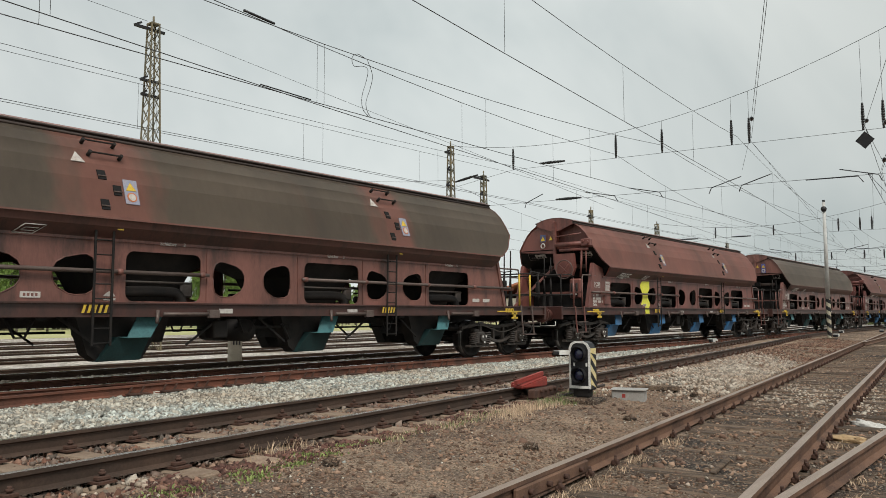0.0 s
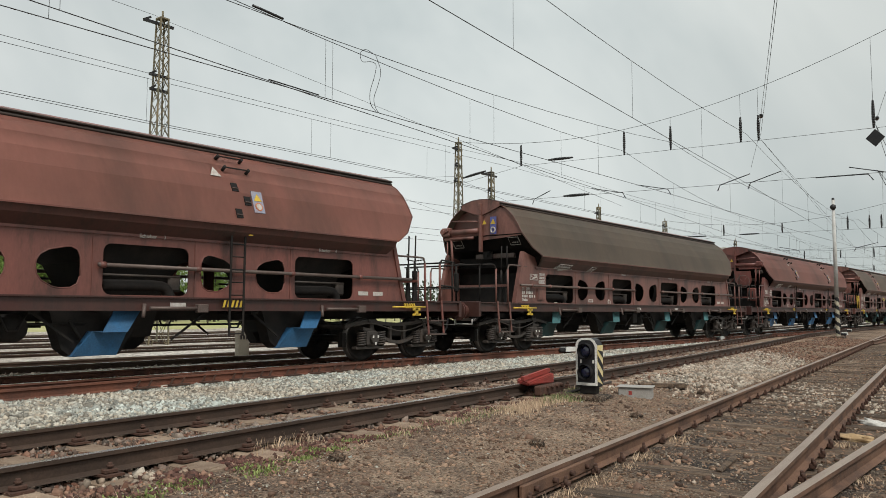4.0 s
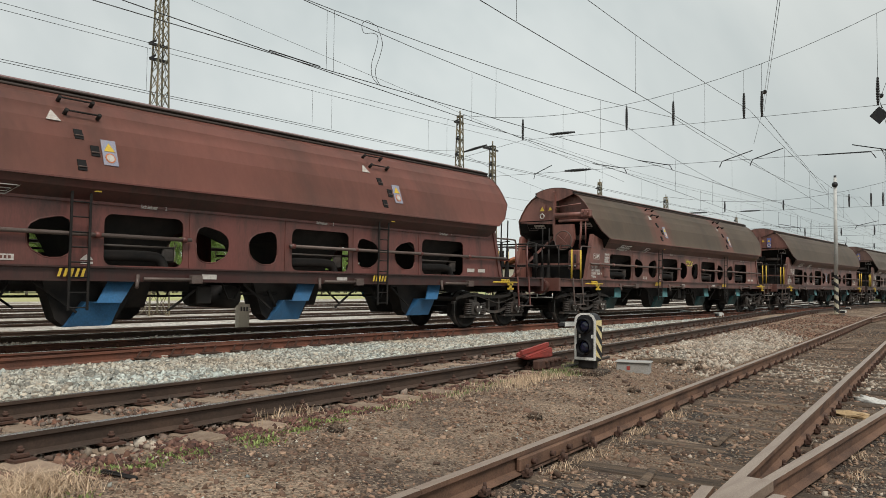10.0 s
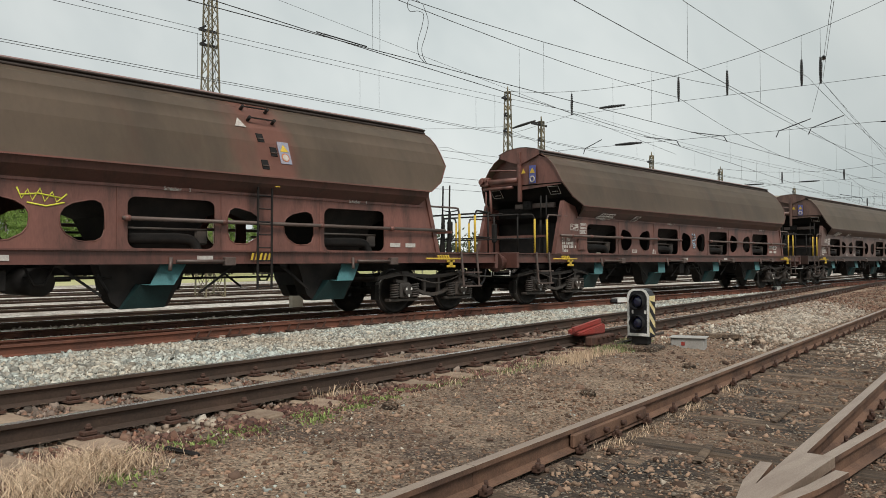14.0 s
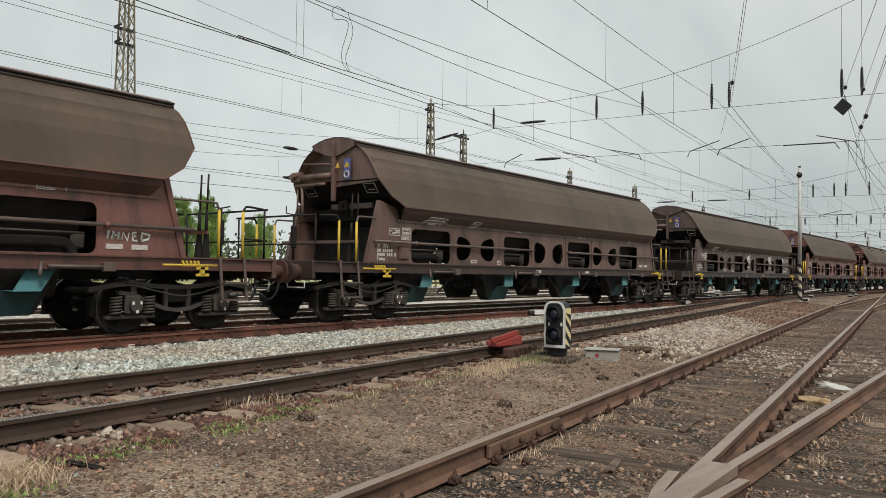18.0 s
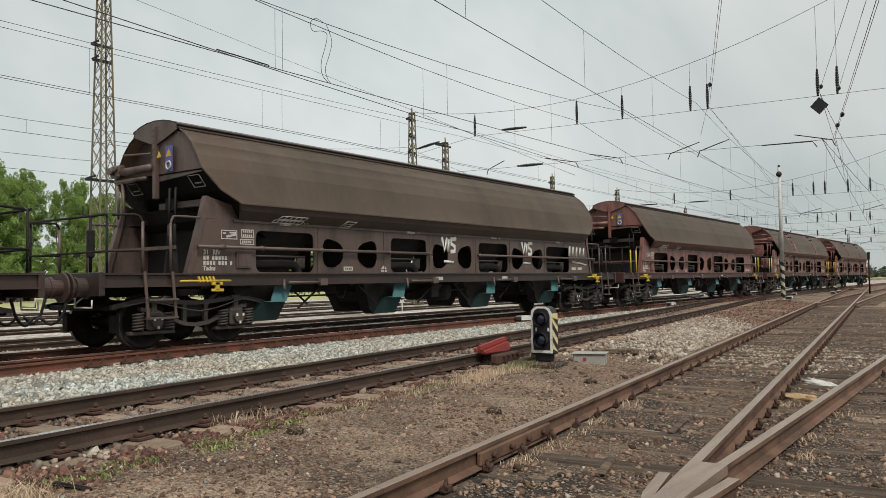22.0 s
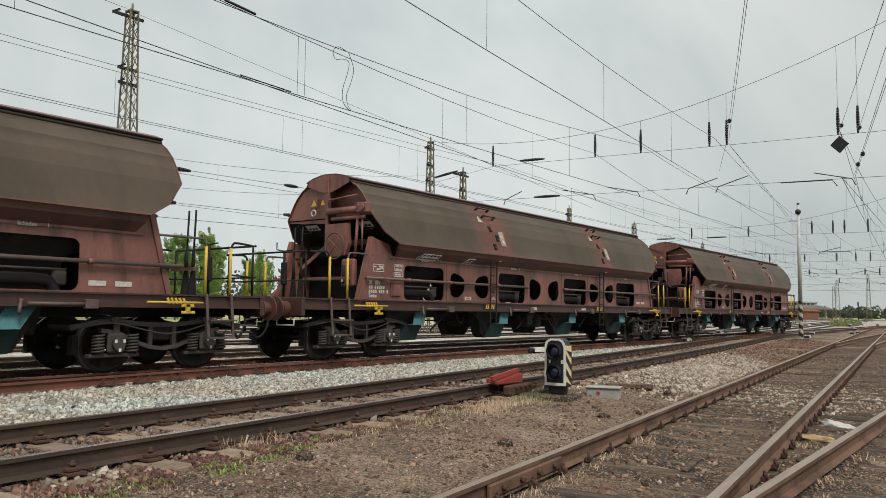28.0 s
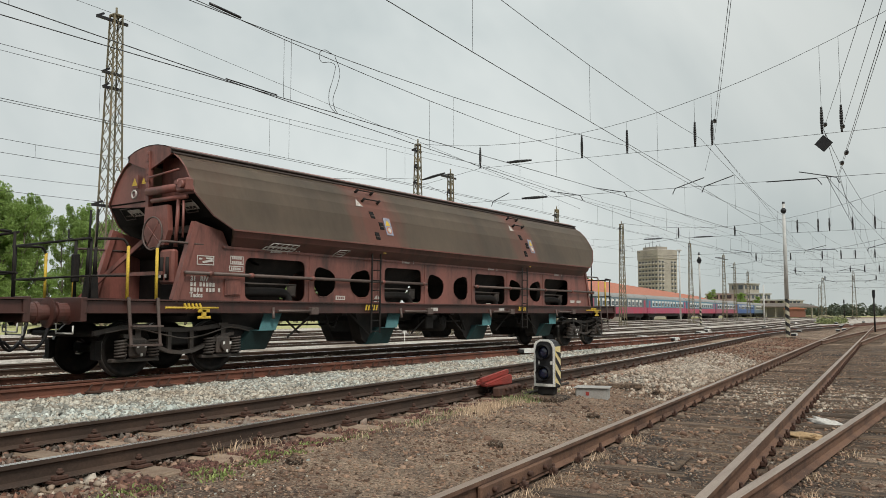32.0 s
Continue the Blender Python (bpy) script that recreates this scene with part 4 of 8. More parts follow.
    if d < 0 and not flip:
        for y in (-1.02, 0.62):
            bm = bmesh.new()
            box(bm, -0.004, 0.004, -0.19, 0.19, -0.085, 0.085)
            pl = part("destination_plate", bm, M_SIGNWHITE, w, "white printed plate under the roof end")
            pl.matrix_basis = pose(roof_x + 0.145, y, 2.925, 0, -52, 0)
            for k in range(3):
                bm = bmesh.new()
                box(bm, -0.009, -0.005, -0.14 + k * 0.1, -0.07 + k * 0.1, -0.05, 0.0)
                part("printed_bar", bm, M_BLACK, pl)
    for y in (-1.0, 0.9):
        bm = bmesh.new()
        c = [(roof_x - d * (0.02 + 0.30 * u) + d * 0.012, 3.11 - 0.38 * u - 0.010) for u in (0.72, 0.22)]
        tube(bm, [(c[0][0], y - 0.16, c[0][1]), (c[0][0], y + 0.16, c[0][1]), (c[1][0], y + 0.16, c[1][1]), (c[1][0], y - 0.16, c[1][1]), (c[0][0], y - 0.16, c[0][1])], 0.009, 5)
        for k in range(3):
            cm = ((c[0][0] * 2 + c[1][0]) / 3, (c[0][1] * 2 + c[1][1]) / 3)
            rod(bm, (cm[0], y - 0.1 + k * 0.07, cm[1]), (cm[0], y - 0.06 + k * 0.07, cm[1]), 0.014, 4)
        part("label_holder", bm, M_SIGNWHITE if flip else M_PIPE, w)
    bm = bmesh.new()
    box(bm, roof_x - d * 0.40 - 0.04, roof_x - d * 0.40 + 0.04, -0.85, 0.45, 2.50, 2.63, bevel=0.01)
    part("cross_channel", bm, M_PIPE, w, "grey-brown steel channel under the hopper end")
    bm = bmesh.new()
    box(bm, roof_x - d * 0.34 - 0.06, roof_x - d * 0.34 + 0.06, -0.14, 0.14, 2.46, 2.70, bevel=0.02)
    rod(bm, (roof_x - d * 0.30, 0, 2.58), (roof_x - d * 0.24, 0, 2.58), 0.05, 10)
    part("pivot_block", bm, M_UNDER, w)
    # slim valve column with a cross handle on the platform
    bm = bmesh.new()
    vx = px - d * 0.42
    box(bm, vx - 0.05, vx + 0.05, -0.32, -0.20, 1.55, 2.02, bevel=0.02)
    rod(bm, (vx, -0.26, 1.28), (vx, -0.26, 2.26), 0.026, 7)
    part("valve_column", bm, M_UNDER, w)
    bm = bmesh.new()
    tube(bm, [(vx, -0.52, 2.27), (vx, -0.26, 2.25), (vx, -0.02, 2.29), (vx, -0.02, 2.44)], 0.014, 6)
    part("cross_handle", bm, M_UNDER, w)
    if flip:
        # a wagon that runs the other way round shows the other half of its end wall
        turned = ("roof_end_leaf", "end_wall", "end_post", "roof_cylinder", "cylinder_head", "linkage_bar", "gear_housing", "handwheel", "wheel_spoke", "valve_box",
                  "valve", "end_sign", "warning_triangle", "round_sign")
        for o in set(w.children) - before:
            if o.name.split(".")[0] in turned:
                if d < 0 and o.name.split(".")[0] in ("gear_housing", "handwheel", "wheel_spoke", "valve_box", "valve"):
                    bpy.data.objects.remove(o)
                    continue
                o.data.transform(Matrix.Diagonal((1, -1, 1, 1)))
                o.data.flip_normals()
            elif d < 0 and o.name.startswith(("valve_plate", "cross_brace")):
                bpy.data.objects.remove(o)


def build_wagon(name, ladders, yellow, chute_mat, label, number):
    """A bogie hopper wagon with a swinging roof; its origin lies on the rail top at the middle of its side openings."""
    w = thing(name, pose(0, 0, 0), label, "hopper wagon", "wagons of the goods train")
    w["yellow"], w["ladders"] = 1 if yellow else 0, 1 if ladders else 0
    roof_l, roof_r = ROOF_ENDS[ladders]
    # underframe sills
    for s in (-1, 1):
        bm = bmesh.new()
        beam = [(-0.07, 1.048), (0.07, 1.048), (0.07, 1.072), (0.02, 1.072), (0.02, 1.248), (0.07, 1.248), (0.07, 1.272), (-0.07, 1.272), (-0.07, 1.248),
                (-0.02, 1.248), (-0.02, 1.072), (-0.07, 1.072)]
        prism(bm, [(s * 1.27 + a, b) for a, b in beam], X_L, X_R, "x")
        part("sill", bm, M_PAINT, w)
    bm = bmesh.new()
    box(bm, X_L, X_R, -0.25, 0.25, 0.88, 1.18)
    part("centre_beam", bm, M_UNDER, w)
    for x in (-7.5, -3.7, 0.2, 4.0, 8.1):
        bm = bmesh.new()
        box(bm, x - 0.08, x + 0.08, -1.25, 1.25, 1.0, 1.22)
        part("cross_member", bm, M_UNDER, w)
    # pierced side panels
    outer = [(-7.84, ZPANEL0), (7.90, ZPANEL0), (7.50, 2.62), (7.26, 2.52), (7.15, ZPANEL1), (-6.76, ZPANEL1), (-6.90, 2.50), (-7.42, 2.62)]
    holes = [rounded(a, b, 1.29, 2.07, 0.13) for a, b in BIG] + [oval(a, b, 1.375, 1.985, 1 if i % 2 == 0 else -1) for i, (a, b) in enumerate(OVAL)]
    for s in (-1, 1):
        bm = bmesh.new()
        plate_with_holes(bm, outer, holes, s * 1.29, s * 1.268)
        part("side_panel", bm, M_PAINT, w)
        if s < 0:
            for i, (a, b) in enumerate(OVAL):
                bm = bmesh.new()
                rim = oval(a, b, 1.375, 1.985, 1 if i % 2 == 0 else -1)
                tube(bm, [(x, -1.288, z) for x, z in rim + rim[:1]], 0.011, 5)
                part("opening_rim", bm, M_PAINT, w)
        bm = bmesh.new()
        box(bm, -6.9, 7.4, s * 1.26 - 0.06, s * 1.26 + 0.06, ZPANEL1 - 0.02, ZPANEL1 + 0.03)
        part("panel_rail", bm, M_PAINT, w)
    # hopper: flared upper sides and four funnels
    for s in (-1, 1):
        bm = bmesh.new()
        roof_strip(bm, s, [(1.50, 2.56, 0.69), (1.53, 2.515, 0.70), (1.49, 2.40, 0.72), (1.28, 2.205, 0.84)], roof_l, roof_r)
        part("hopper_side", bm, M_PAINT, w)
    for xc in (-5.6, -1.8, 1.95, 5.65):
        bm = bmesh.new()
        up, mid, mid2, low = (1.72, 1.22, 2.24), (0.68, 1.0, 1.82), (0.50, 0.80, 1.35), (0.48, 0.5, 0.62)
        rows = [[bm.verts.new((xc + sx * a, sy * b, z)) for sx, sy in ((-1, -1), (1, -1), (1, 1), (-1, 1))] for a, b, z in (up, mid, mid2, low)]
        for p, q in zip(rows, rows[1:]):
            for k in range(4):
                bm.faces.new((p[k], q[k], q[(k + 1) % 4], p[(k + 1) % 4]))
        bm.faces.new(rows[-1][::-1])
        bmesh.ops.recalc_face_normals(bm, faces=bm.faces[:])
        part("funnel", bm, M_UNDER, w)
        for s in (-1, 1):
            bm = bmesh.new()
            tube(bm, smooth_line([(xc - 0.72, s * 1.12, 1.44), (xc + 0.1, s * 1.12, 1.45), (xc + 0.36, s * 1.12, 1.40), (xc + 0.46, s * 1.12, 1.2)], 5), 0.09, 10)
            part("gate_tube", bm, M_UNDER, w, "black outlet tube", True)
            bm = bmesh.new()
            rod(bm, (xc - 0.74, s * 1.15, 1.60), (xc + 0.6, s * 1.15, 1.60), 0.02, 8)
            part("gate_rod", bm, M_BOGIE, w, "", True)
            bm = bmesh.new()
            box(bm, xc + 0.4, xc + 0.62, s * 1.12 - 0.04, s * 1.12 + 0.04, 1.36, 1.62, bevel=0.03)
            part("gate_crank", bm, M_BOGIE, w)
        # outlet chutes to both sides, swept back as they go down
        for s in (-1, 1):
            bm = bmesh.new()
            lv = [((-0.18, 0.25), 1.15, 1.045), ((-0.42, -0.03), 1.29, 0.725), ((-0.52, 0.03), 1.17, 0.74), ((-0.78, -0.08), 1.07, 0.37)]
            # the far side is the near side turned round
            cx = ({-5.6: -5.6, -1.8: -1.98, 1.95: 1.94, 5.65: 5.59} if chute_mat is M_TEAL else {-5.6: -5.6, -1.8: -2.12, 1.95: 1.62, 5.65: 5.45})[xc] * -s
            fr = [[bm.verts.new((cx - s * xx, s * yy, z)) for xx in xr] for xr, yy, z in lv]
            bk = [[bm.verts.new((cx - s * xx, s * (yy - 0.025 if i < 2 else 0.94), z)) for xx in xr] for i, (xr, yy, z) in enumerate(lv)]
            lower = bmesh.new()
            fl = [[lower.verts.new(v.co) for v in r] for r in fr[2:]]
            bl = [[lower.verts.new(v.co) for v in r] for r in bk[2:]]
            lower.faces.new((fl[0][0], fl[1][0], fl[1][1], fl[0][1]))
            lower.faces.new((bl[0][0], bl[0][1], bl[1][1], bl[1][0]))
            lower.faces.new((fl[0][0], bl[0][0], bl[1][0], fl[1][0]))
            lower.faces.new((fl[0][1], fl[1][1], bl[1][1], bl[0][1]))
            bmesh.ops.recalc_face_normals(lower, faces=lower.faces[:])
            # teal wagons: lower face in the shaded tone, upper flap in the lit one
            part("chute", lower, M_TEAL_SHADED if chute_mat is M_TEAL else chute_mat, w, "painted steel discharge chute")
            for i in (0, 1):
                bm.faces.new((fr[i][0], fr[i + 1][0], fr[i + 1][1], fr[i][1]))
                bm.faces.new((bk[i][0], bk[i][1], bk[i + 1][1], bk[i + 1][0]))
                bm.faces.new((fr[i][0], bk[i][0], bk[i + 1][0], fr[i + 1][0]))
                bm.faces.new((fr[i][1], fr[i + 1][1], bk[i + 1][1], bk[i][1]))
            bmesh.ops.delete(bm, geom=fr[3] + bk[3], context="VERTS")
            bmesh.ops.recalc_face_normals(bm, faces=bm.faces[:])
            part("chute_flap", bm, M_TEAL_LIT if chute_mat is M_TEAL else chute_mat, w, "painted upper flap of the chute")
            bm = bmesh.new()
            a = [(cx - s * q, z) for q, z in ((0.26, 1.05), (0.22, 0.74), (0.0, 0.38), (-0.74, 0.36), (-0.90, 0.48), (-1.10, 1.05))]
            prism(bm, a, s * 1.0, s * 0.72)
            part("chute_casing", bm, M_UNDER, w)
            bm = bmesh.new()
            rod(bm, (xc - 0.05, s * 1.38, 1.09), (xc + 0.85, s * 1.38, 1.09), 0.028, 8)
            box(bm, xc + 0.78, xc + 0.98, s * 1.38 - 0.05, s * 1.38 + 0.05, 1.02, 1.16, bevel=0.01)
            rod(bm, (xc - 0.1, s * 1.3, 1.15), (xc - 0.16, s * 1.38, 0.95), 0.03, 6)
            part("gate_shaft", bm, M_PIPE, w)
    # braces between the chutes
    for xa, xb in ((-4.85, -3.05), (-0.95, 0.55), (2.75, 4.35)):
        for s in (-1, 1):
            for p, q in (((xa - 0.3, 0.58), (xa + 0.40, 1.05)), ((xb + 0.3, 0.58), (xb - 0.35, 1.05))):
                bm = bmesh.new()
                bar(bm, (p[0], s * 1.1, p[1]), (q[0], s * 1.1, q[1]), 0.025, 0.035)
                part("brace", bm, M_UNDER, w)
            bm = bmesh.new()
            tube(bm, [(xa + 0.72, s * 1.1, 1.05), (xa + 0.86, s * 1.1, 0.76), (xa + 1.0, s * 1.1, 0.76), (xa + 1.14, s * 1.1, 1.05)], 0.018, 6)
            part("hanger", bm, M_UNDER, w)
        bm = bmesh.new()
        rod(bm, (xa - 0.3, 0, 0.80), (xb + 0.3, 0, 0.80), 0.022, 6)
        part("brake_rod", bm, M_UNDER, w)
    bm = bmesh.new()
    rod(bm, (0.02, -1.05, 0.80), (0.02, 0.2, 0.80), 0.2, 16)
    part("air_tank", bm, M_UNDER, w, "grimy black air tank", True)
    bm = bmesh.new()
    box(bm, -0.75, -0.45, -1.15, -0.9, 0.68, 0.98, bevel=0.02)
    rod(bm, (-0.2, -1.0, 0.85), (1.05, -1.0, 0.85), 0.025, 6)
    rod(bm, (0.78, -1.1, 0.9), (0.95, -1.1, 0.62), 0.03, 6)
    part("brake_gear", bm, M_UNDER, w)
    # hand pipes on brackets
    for s in (-1, 1):
        for x0, x1, br in ((-7.72, -1.02, (-7.2, -6.3, -4.75, -2.6, -1.15)), (1.05, 8.05, (1.12, 2.75, 4.75, 6.5))):
            bm = bmesh.new()
            rod(bm, (x0, s * 1.37, 1.735), (x1, s * 1.37, 1.735), 0.033, 10)
            part("hand_pipe", bm, M_PIPE, w, "long worn steel pipe", True)
            for xx in br:
                bm = bmesh.new()
                rod(bm, (xx, s * 1.28, 1.735), (xx, s * 1.37, 1.735), 0.03, 7)
                rod(bm, (xx - 0.04, s * 1.37, 1.735), (xx + 0.04, s * 1.37, 1.735), 0.048, 9)
                part("pipe_bracket", bm, M_PAINT, w, "", True)
    # roof: two swinging leaves under a rounded ridge cover
    for s in (-1, 1):
        bm = bmesh.new()
        roof_strip(bm, s, ROOF, roof_l, roof_r)
        bmesh.ops.solidify(bm, geom=bm.faces[:], thickness=0.012)
        bmesh.ops.recalc_face_normals(bm, faces=bm.faces[:])
        part("roof_leaf", bm, M_ROOFPATCH if ladders and yellow else M_ROOFPAINT, w)
    bm = bmesh.new()
    for s in (-1, 1):
        roof_strip(bm, s, [(h, z, 0) for h, z in CAP], roof_l - 0.02, roof_r + 0.02)
    part("ridge_cover", bm, M_PAINT, w)
    for s in (-1, 1):
        # cover's side edge: its shade is put into the seal's dark brown
        bm = bmesh.new()
        box(bm, roof_l - 0.02, roof_r + 0.02, s * 0.655 - 0.012, s * 0.655 + 0.012, 3.90, 3.985)
        part("ridge_flange", bm, M_SEAL_AND_SHADE, w, "edge of the ridge cover, its shade put into dark brown")
        bm = bmesh.new()
        rod(bm, (roof_l - 0.02, s * 0.685, 3.962), (roof_r + 0.02, s * 0.685, 3.962), 0.021, 7)
        rod(bm, (roof_l, s * 0.69, 3.895), (roof_r, s * 0.69, 3.895), 0.026, 7)
        part("roof_seal", bm, M_SEAL_AND_SHADE, w, "dark brown roof seal", True)
        for xe, dd in ((roof_l, 1), (roof_r, -1)):
            bm = bmesh.new()
            for (h, z, c), (h2, z2, c2) in zip(ROOF, ROOF[1:]):
                bar(bm, (xe + dd * (c + 0.012), s * (h + 0.004), z), (xe + dd * (c2 + 0.012), s * (h2 + 0.004), z2), 0.024, 0.014)
            part("roof_edge", bm, M_PAINT, w)
        bm = bmesh.new()
        bar(bm, (roof_l + 0.68, s * 1.553, 2.52), (roof_r - 0.68, s * 1.553, 2.52), 0.014, 0.024)
        part("roof_hem", bm, M_ROOFPAINT, w)
    # lettering and plates on the near side
    yl = -1.296
    for body, x, z, size in (("31", -7.56, 1.605, 0.115), ("RIV", -7.36, 1.605, 0.115), ("Tadns", -7.57, 1.325, 0.11)):
        text_part("lettering", body, size, pose(x, yl, z, *NEARFACE), M_LETTER, w, "white stencilled lettering", 0.004)
    for z, words in ((1.51, (2, 5)), (1.418, (4, 3, 1))):
        x = -7.56
        for word in words:
            for k in range(word):
                bm = bmesh.new()
                box(bm, x, x + 0.046, yl - 0.004, yl, z, z + 0.07)
                part("number_bar", bm, M_LETTER, w, "white stencilled mark")
                x += 0.068
            x += 0.05
    xa = -7.44 if ladders else -7.18
    for x0, x1, z0, z1, rows in ((xa, xa + 0.36, 1.885, 2.05, 0), (-6.73, -6.43, 1.925, 2.08, 2), (-6.75, -6.43, 1.80, 1.90, 1)):
        bm = bmesh.new()
        for a, b, c, d2 in ((x0, x1, z0, z0 + 0.016), (x0, x1, z1 - 0.016, z1), (x0, x0 + 0.016, z0, z1), (x1 - 0.016, x1, z0, z1)):
            box(bm, a, b, yl - 0.004, yl, c, d2)
        if rows == 0:
            bar(bm, (x0 + 0.12, yl - 0.002, z0 + 0.045), (x1 - 0.03, yl - 0.002, z1 - 0.075), 0.004, 0.04)
            box(bm, x0 + 0.04, x0 + 0.11, yl - 0.004, yl, z1 - 0.075, z1 - 0.045)
            box(bm, x0 + 0.19, x1 - 0.03, yl - 0.004, yl, z1 - 0.06, z1 - 0.03)
        for k in range(rows):
            zc = z0 + (z1 - z0) * (k + 0.5) / rows
            for c in range(5):
                box(bm, x0 + 0.04 + c * 0.046, x0 + 0.072 + c * 0.046, yl - 0.004, yl, zc - 0.022, zc + 0.022)
        part("data_panel", bm, M_LETTER, w, "white framed data panel")
    bm = bmesh.new()
    box(bm, -6.85, -6.5, yl - 0.03, yl, 1.36, 1.66, bevel=0.01)
    box(bm, -6.82, -6.53, yl - 0.04, yl - 0.03, 1.39, 1.63, bevel=0.004)
    part("document_box", bm, M_PAINT, w)
    for k, (a, b) in enumerate(BIG):
        text_part("lettering", "Schieber", 0.085, pose(a + 0.55, -1.335, 2.19, *NEARFACE), M_LETTER, w, "small white lettering", 0.0005)
        text_part("lettering", "%d" % (k + 1 if ladders else 4 - k), 0.085, pose(a + 0.97, -1.335, 2.19, *NEARFACE), M_LETTER, w, "small white figure", 0.0)
    for x, z in ((2.3, 1.13), (6.95, 1.4), (6.52, 1.4), (-0.75, 1.13)):
        bm = bmesh.new()
        box(bm, x, x + 0.28, yl - 0.004, yl, z - 0.03, z + 0.05)
        part("small_mark", bm, M_LETTER, w, "small white stencilled mark")
    # stencilled load grid and outline on the hopper side
    def on_side(x, z):
        return (x, -1.30 - (z - 2.205) * 1.06 - 0.006, z)
    bm = bmesh.new()
    for x0, x1, z0, z1, n in ((-6.04, -5.30, 2.235, 2.285, 7), (-5.92, -5.26, 2.30, 2.355, 5)):
        for za in (z0, z1):
            rod(bm, on_side(x0 + (za - z0) * 1.2, za), on_side(x1 + (za - z0) * 1.2, za), 0.009, 4)
        for k in range(n + 1):
            x = x0 + (x1 - x0) * k / n
            rod(bm, on_side(x, z0), on_side(x + (z1 - z0) * 1.2, z1), 0.008, 4)
    for k in range(2):
        rod(bm, on_side(-5.2 + k * 0.08, 2.25), on_side(-5.17 + k * 0.08, 2.25), 0.011, 4)
    part("stencil_grid", bm, M_LETTER, w, "white stencilled grid")
    bm = bmesh.new()
    tube(bm, [on_side(x, z) for x, z in ((-4.17, 2.225), (-3.90, 2.225), (-3.76, 2.345), (-4.05, 2.345), (-4.17, 2.225))], 0.010, 4)
    tube(bm, [on_side(x, z) for x, z in ((-4.08, 2.26), (-3.90, 2.26), (-3.85, 2.30), (-4.02, 2.30), (-4.08, 2.26))], 0.007, 4)
    part("stencil_frame", bm, M_LETTER, w, "white stencilled outline")
    bm = bmesh.new()
    box(bm, -4.02, -3.74, yl - 0.004, yl, 1.325, 1.41)
    for k in range(4):
        box(bm, -3.98 + k * 0.055, -3.945 + k * 0.055, yl - 0.006, yl - 0.003, 1.345, 1.39, mi=1)
    part("load_plate", bm, [M_LETTER, M_PAINT], w, "small white stencilled plate")
    bm = bmesh.new()
    prism(bm, [(-2.82, 1.36), (-2.62, 1.36), (-2.66, 1.41), (-2.72, 1.44), (-2.77, 1.41)], yl - 0.004, yl)
    box(bm, -2.81, -2.62, yl - 0.004, yl, 1.30, 1.335)
    part("lift_mark", bm, M_LETTER, w, "small white stencilled mark")
    # weld seams and stiffening ribs on the side panel
    for x in (-4.77, -2.70, -1.0, 1.0, 2.74, 4.76):
        bm = bmesh.new()
        box(bm, x - 0.012, x + 0.012, yl - 0.006, yl + 0.002, ZPANEL0 + 0.01, ZPANEL1 - 0.03)
        part("panel_seam", bm, M_PAINT, w)
    # yellow brake changeover handle
    for xh in (-8.0, 7.55):
        bm = bmesh.new()
        rod(bm, (xh - 0.1, -1.40, 1.14), (xh + 0.95, -1.40, 1.14), 0.02, 6)
        for k in range(5):
            bar(bm, (xh + 0.30 + k * 0.075, -1.40, 1.12), (xh + 0.26 + k * 0.075, -1.40, 1.21), 0.03, 0.035)
        box(bm, xh + 0.62, xh + 0.70, -1.41, -1.37, 0.98, 1.12)
        box(bm, xh + 0.54, xh + 0.78, -1.41, -1.37, 1.06, 1.12, bevel=0.01)
        box(bm, xh + 0.54, xh + 0.80, -1.41, -1.37, 0.95, 1.0, bevel=0.01)
        part("brake_handle", bm, M_YELLOW, w, "yellow brake changeover handle")
    if ladders:
        for xl in (-2.88, 3.50):
            bm = bmesh.new()
            for dx in (-0.14, 0.14):
                bar(bm, (xl + dx, -1.40, 0.62), (xl + dx, -1.42, 2.45), 0.035, 0.02)
            for k in range(9):
                rod(bm, (xl - 0.14, -1.40, 0.66 + k * 0.22), (xl + 0.14, -1.40, 0.66 + k * 0.22), 0.012, 6)
            part("ladder", bm, M_UNDER, w, "narrow steel side ladder")
            xr = -2.92 if xl < 0 else 3.46
            for hh, zz, dx, tilt in ((1.285, 3.20, 0.02, 28.8), (1.385, 2.97, 0.23, 20), (1.475, 2.725, 0.0, 20.9)):
                # flat plate: the shade inside the foothold is put into its black
                bm = bmesh.new()
                box(bm, -0.065, 0.065, -0.012, 0.006, -0.085, 0.085)
                rc = part("step_recess", bm, M_DARKHOLE, w, "foothold, its dark inside painted on a flat plate")
                rc.matrix_basis = pose(xr + dx, -hh - 0.002, zz, -tilt)
                bm = bmesh.new()
                rod(bm, (-0.065, -0.02, -0.03), (0.065, -0.02, -0.03), 0.012, 5)
                st = part("foot_bar", bm, M_PIPE, rc)
            for hh, zz, dx in ((0.92, 3.72, 0.12), (1.105, 3.505, 0.14)):
                bm = bmesh.new()
                rod(bm, (xr + dx - 0.25, -hh - 0.07, zz + 0.05), (xr + dx + 0.25, -hh - 0.07, zz + 0.05), 0.014, 6)
                for e in (-0.25, 0.25):
                    rod(bm, (xr + dx + e, -hh - 0.085, zz + 0.06), (xr + dx + e, -hh + 0.02, zz - 0.01), 0.03, 8)
                part("grab_bar", bm, M_UNDER, w)
            # sign beside the footholds
            sg = part("side_sign", (lambda q: (box(q, -0.115, 0.115, -0.008, 0, -0.21, 0.21), q)[1])(bmesh.new()), M_SIGNPALE, w,
                      "faded pale blue warning sign")
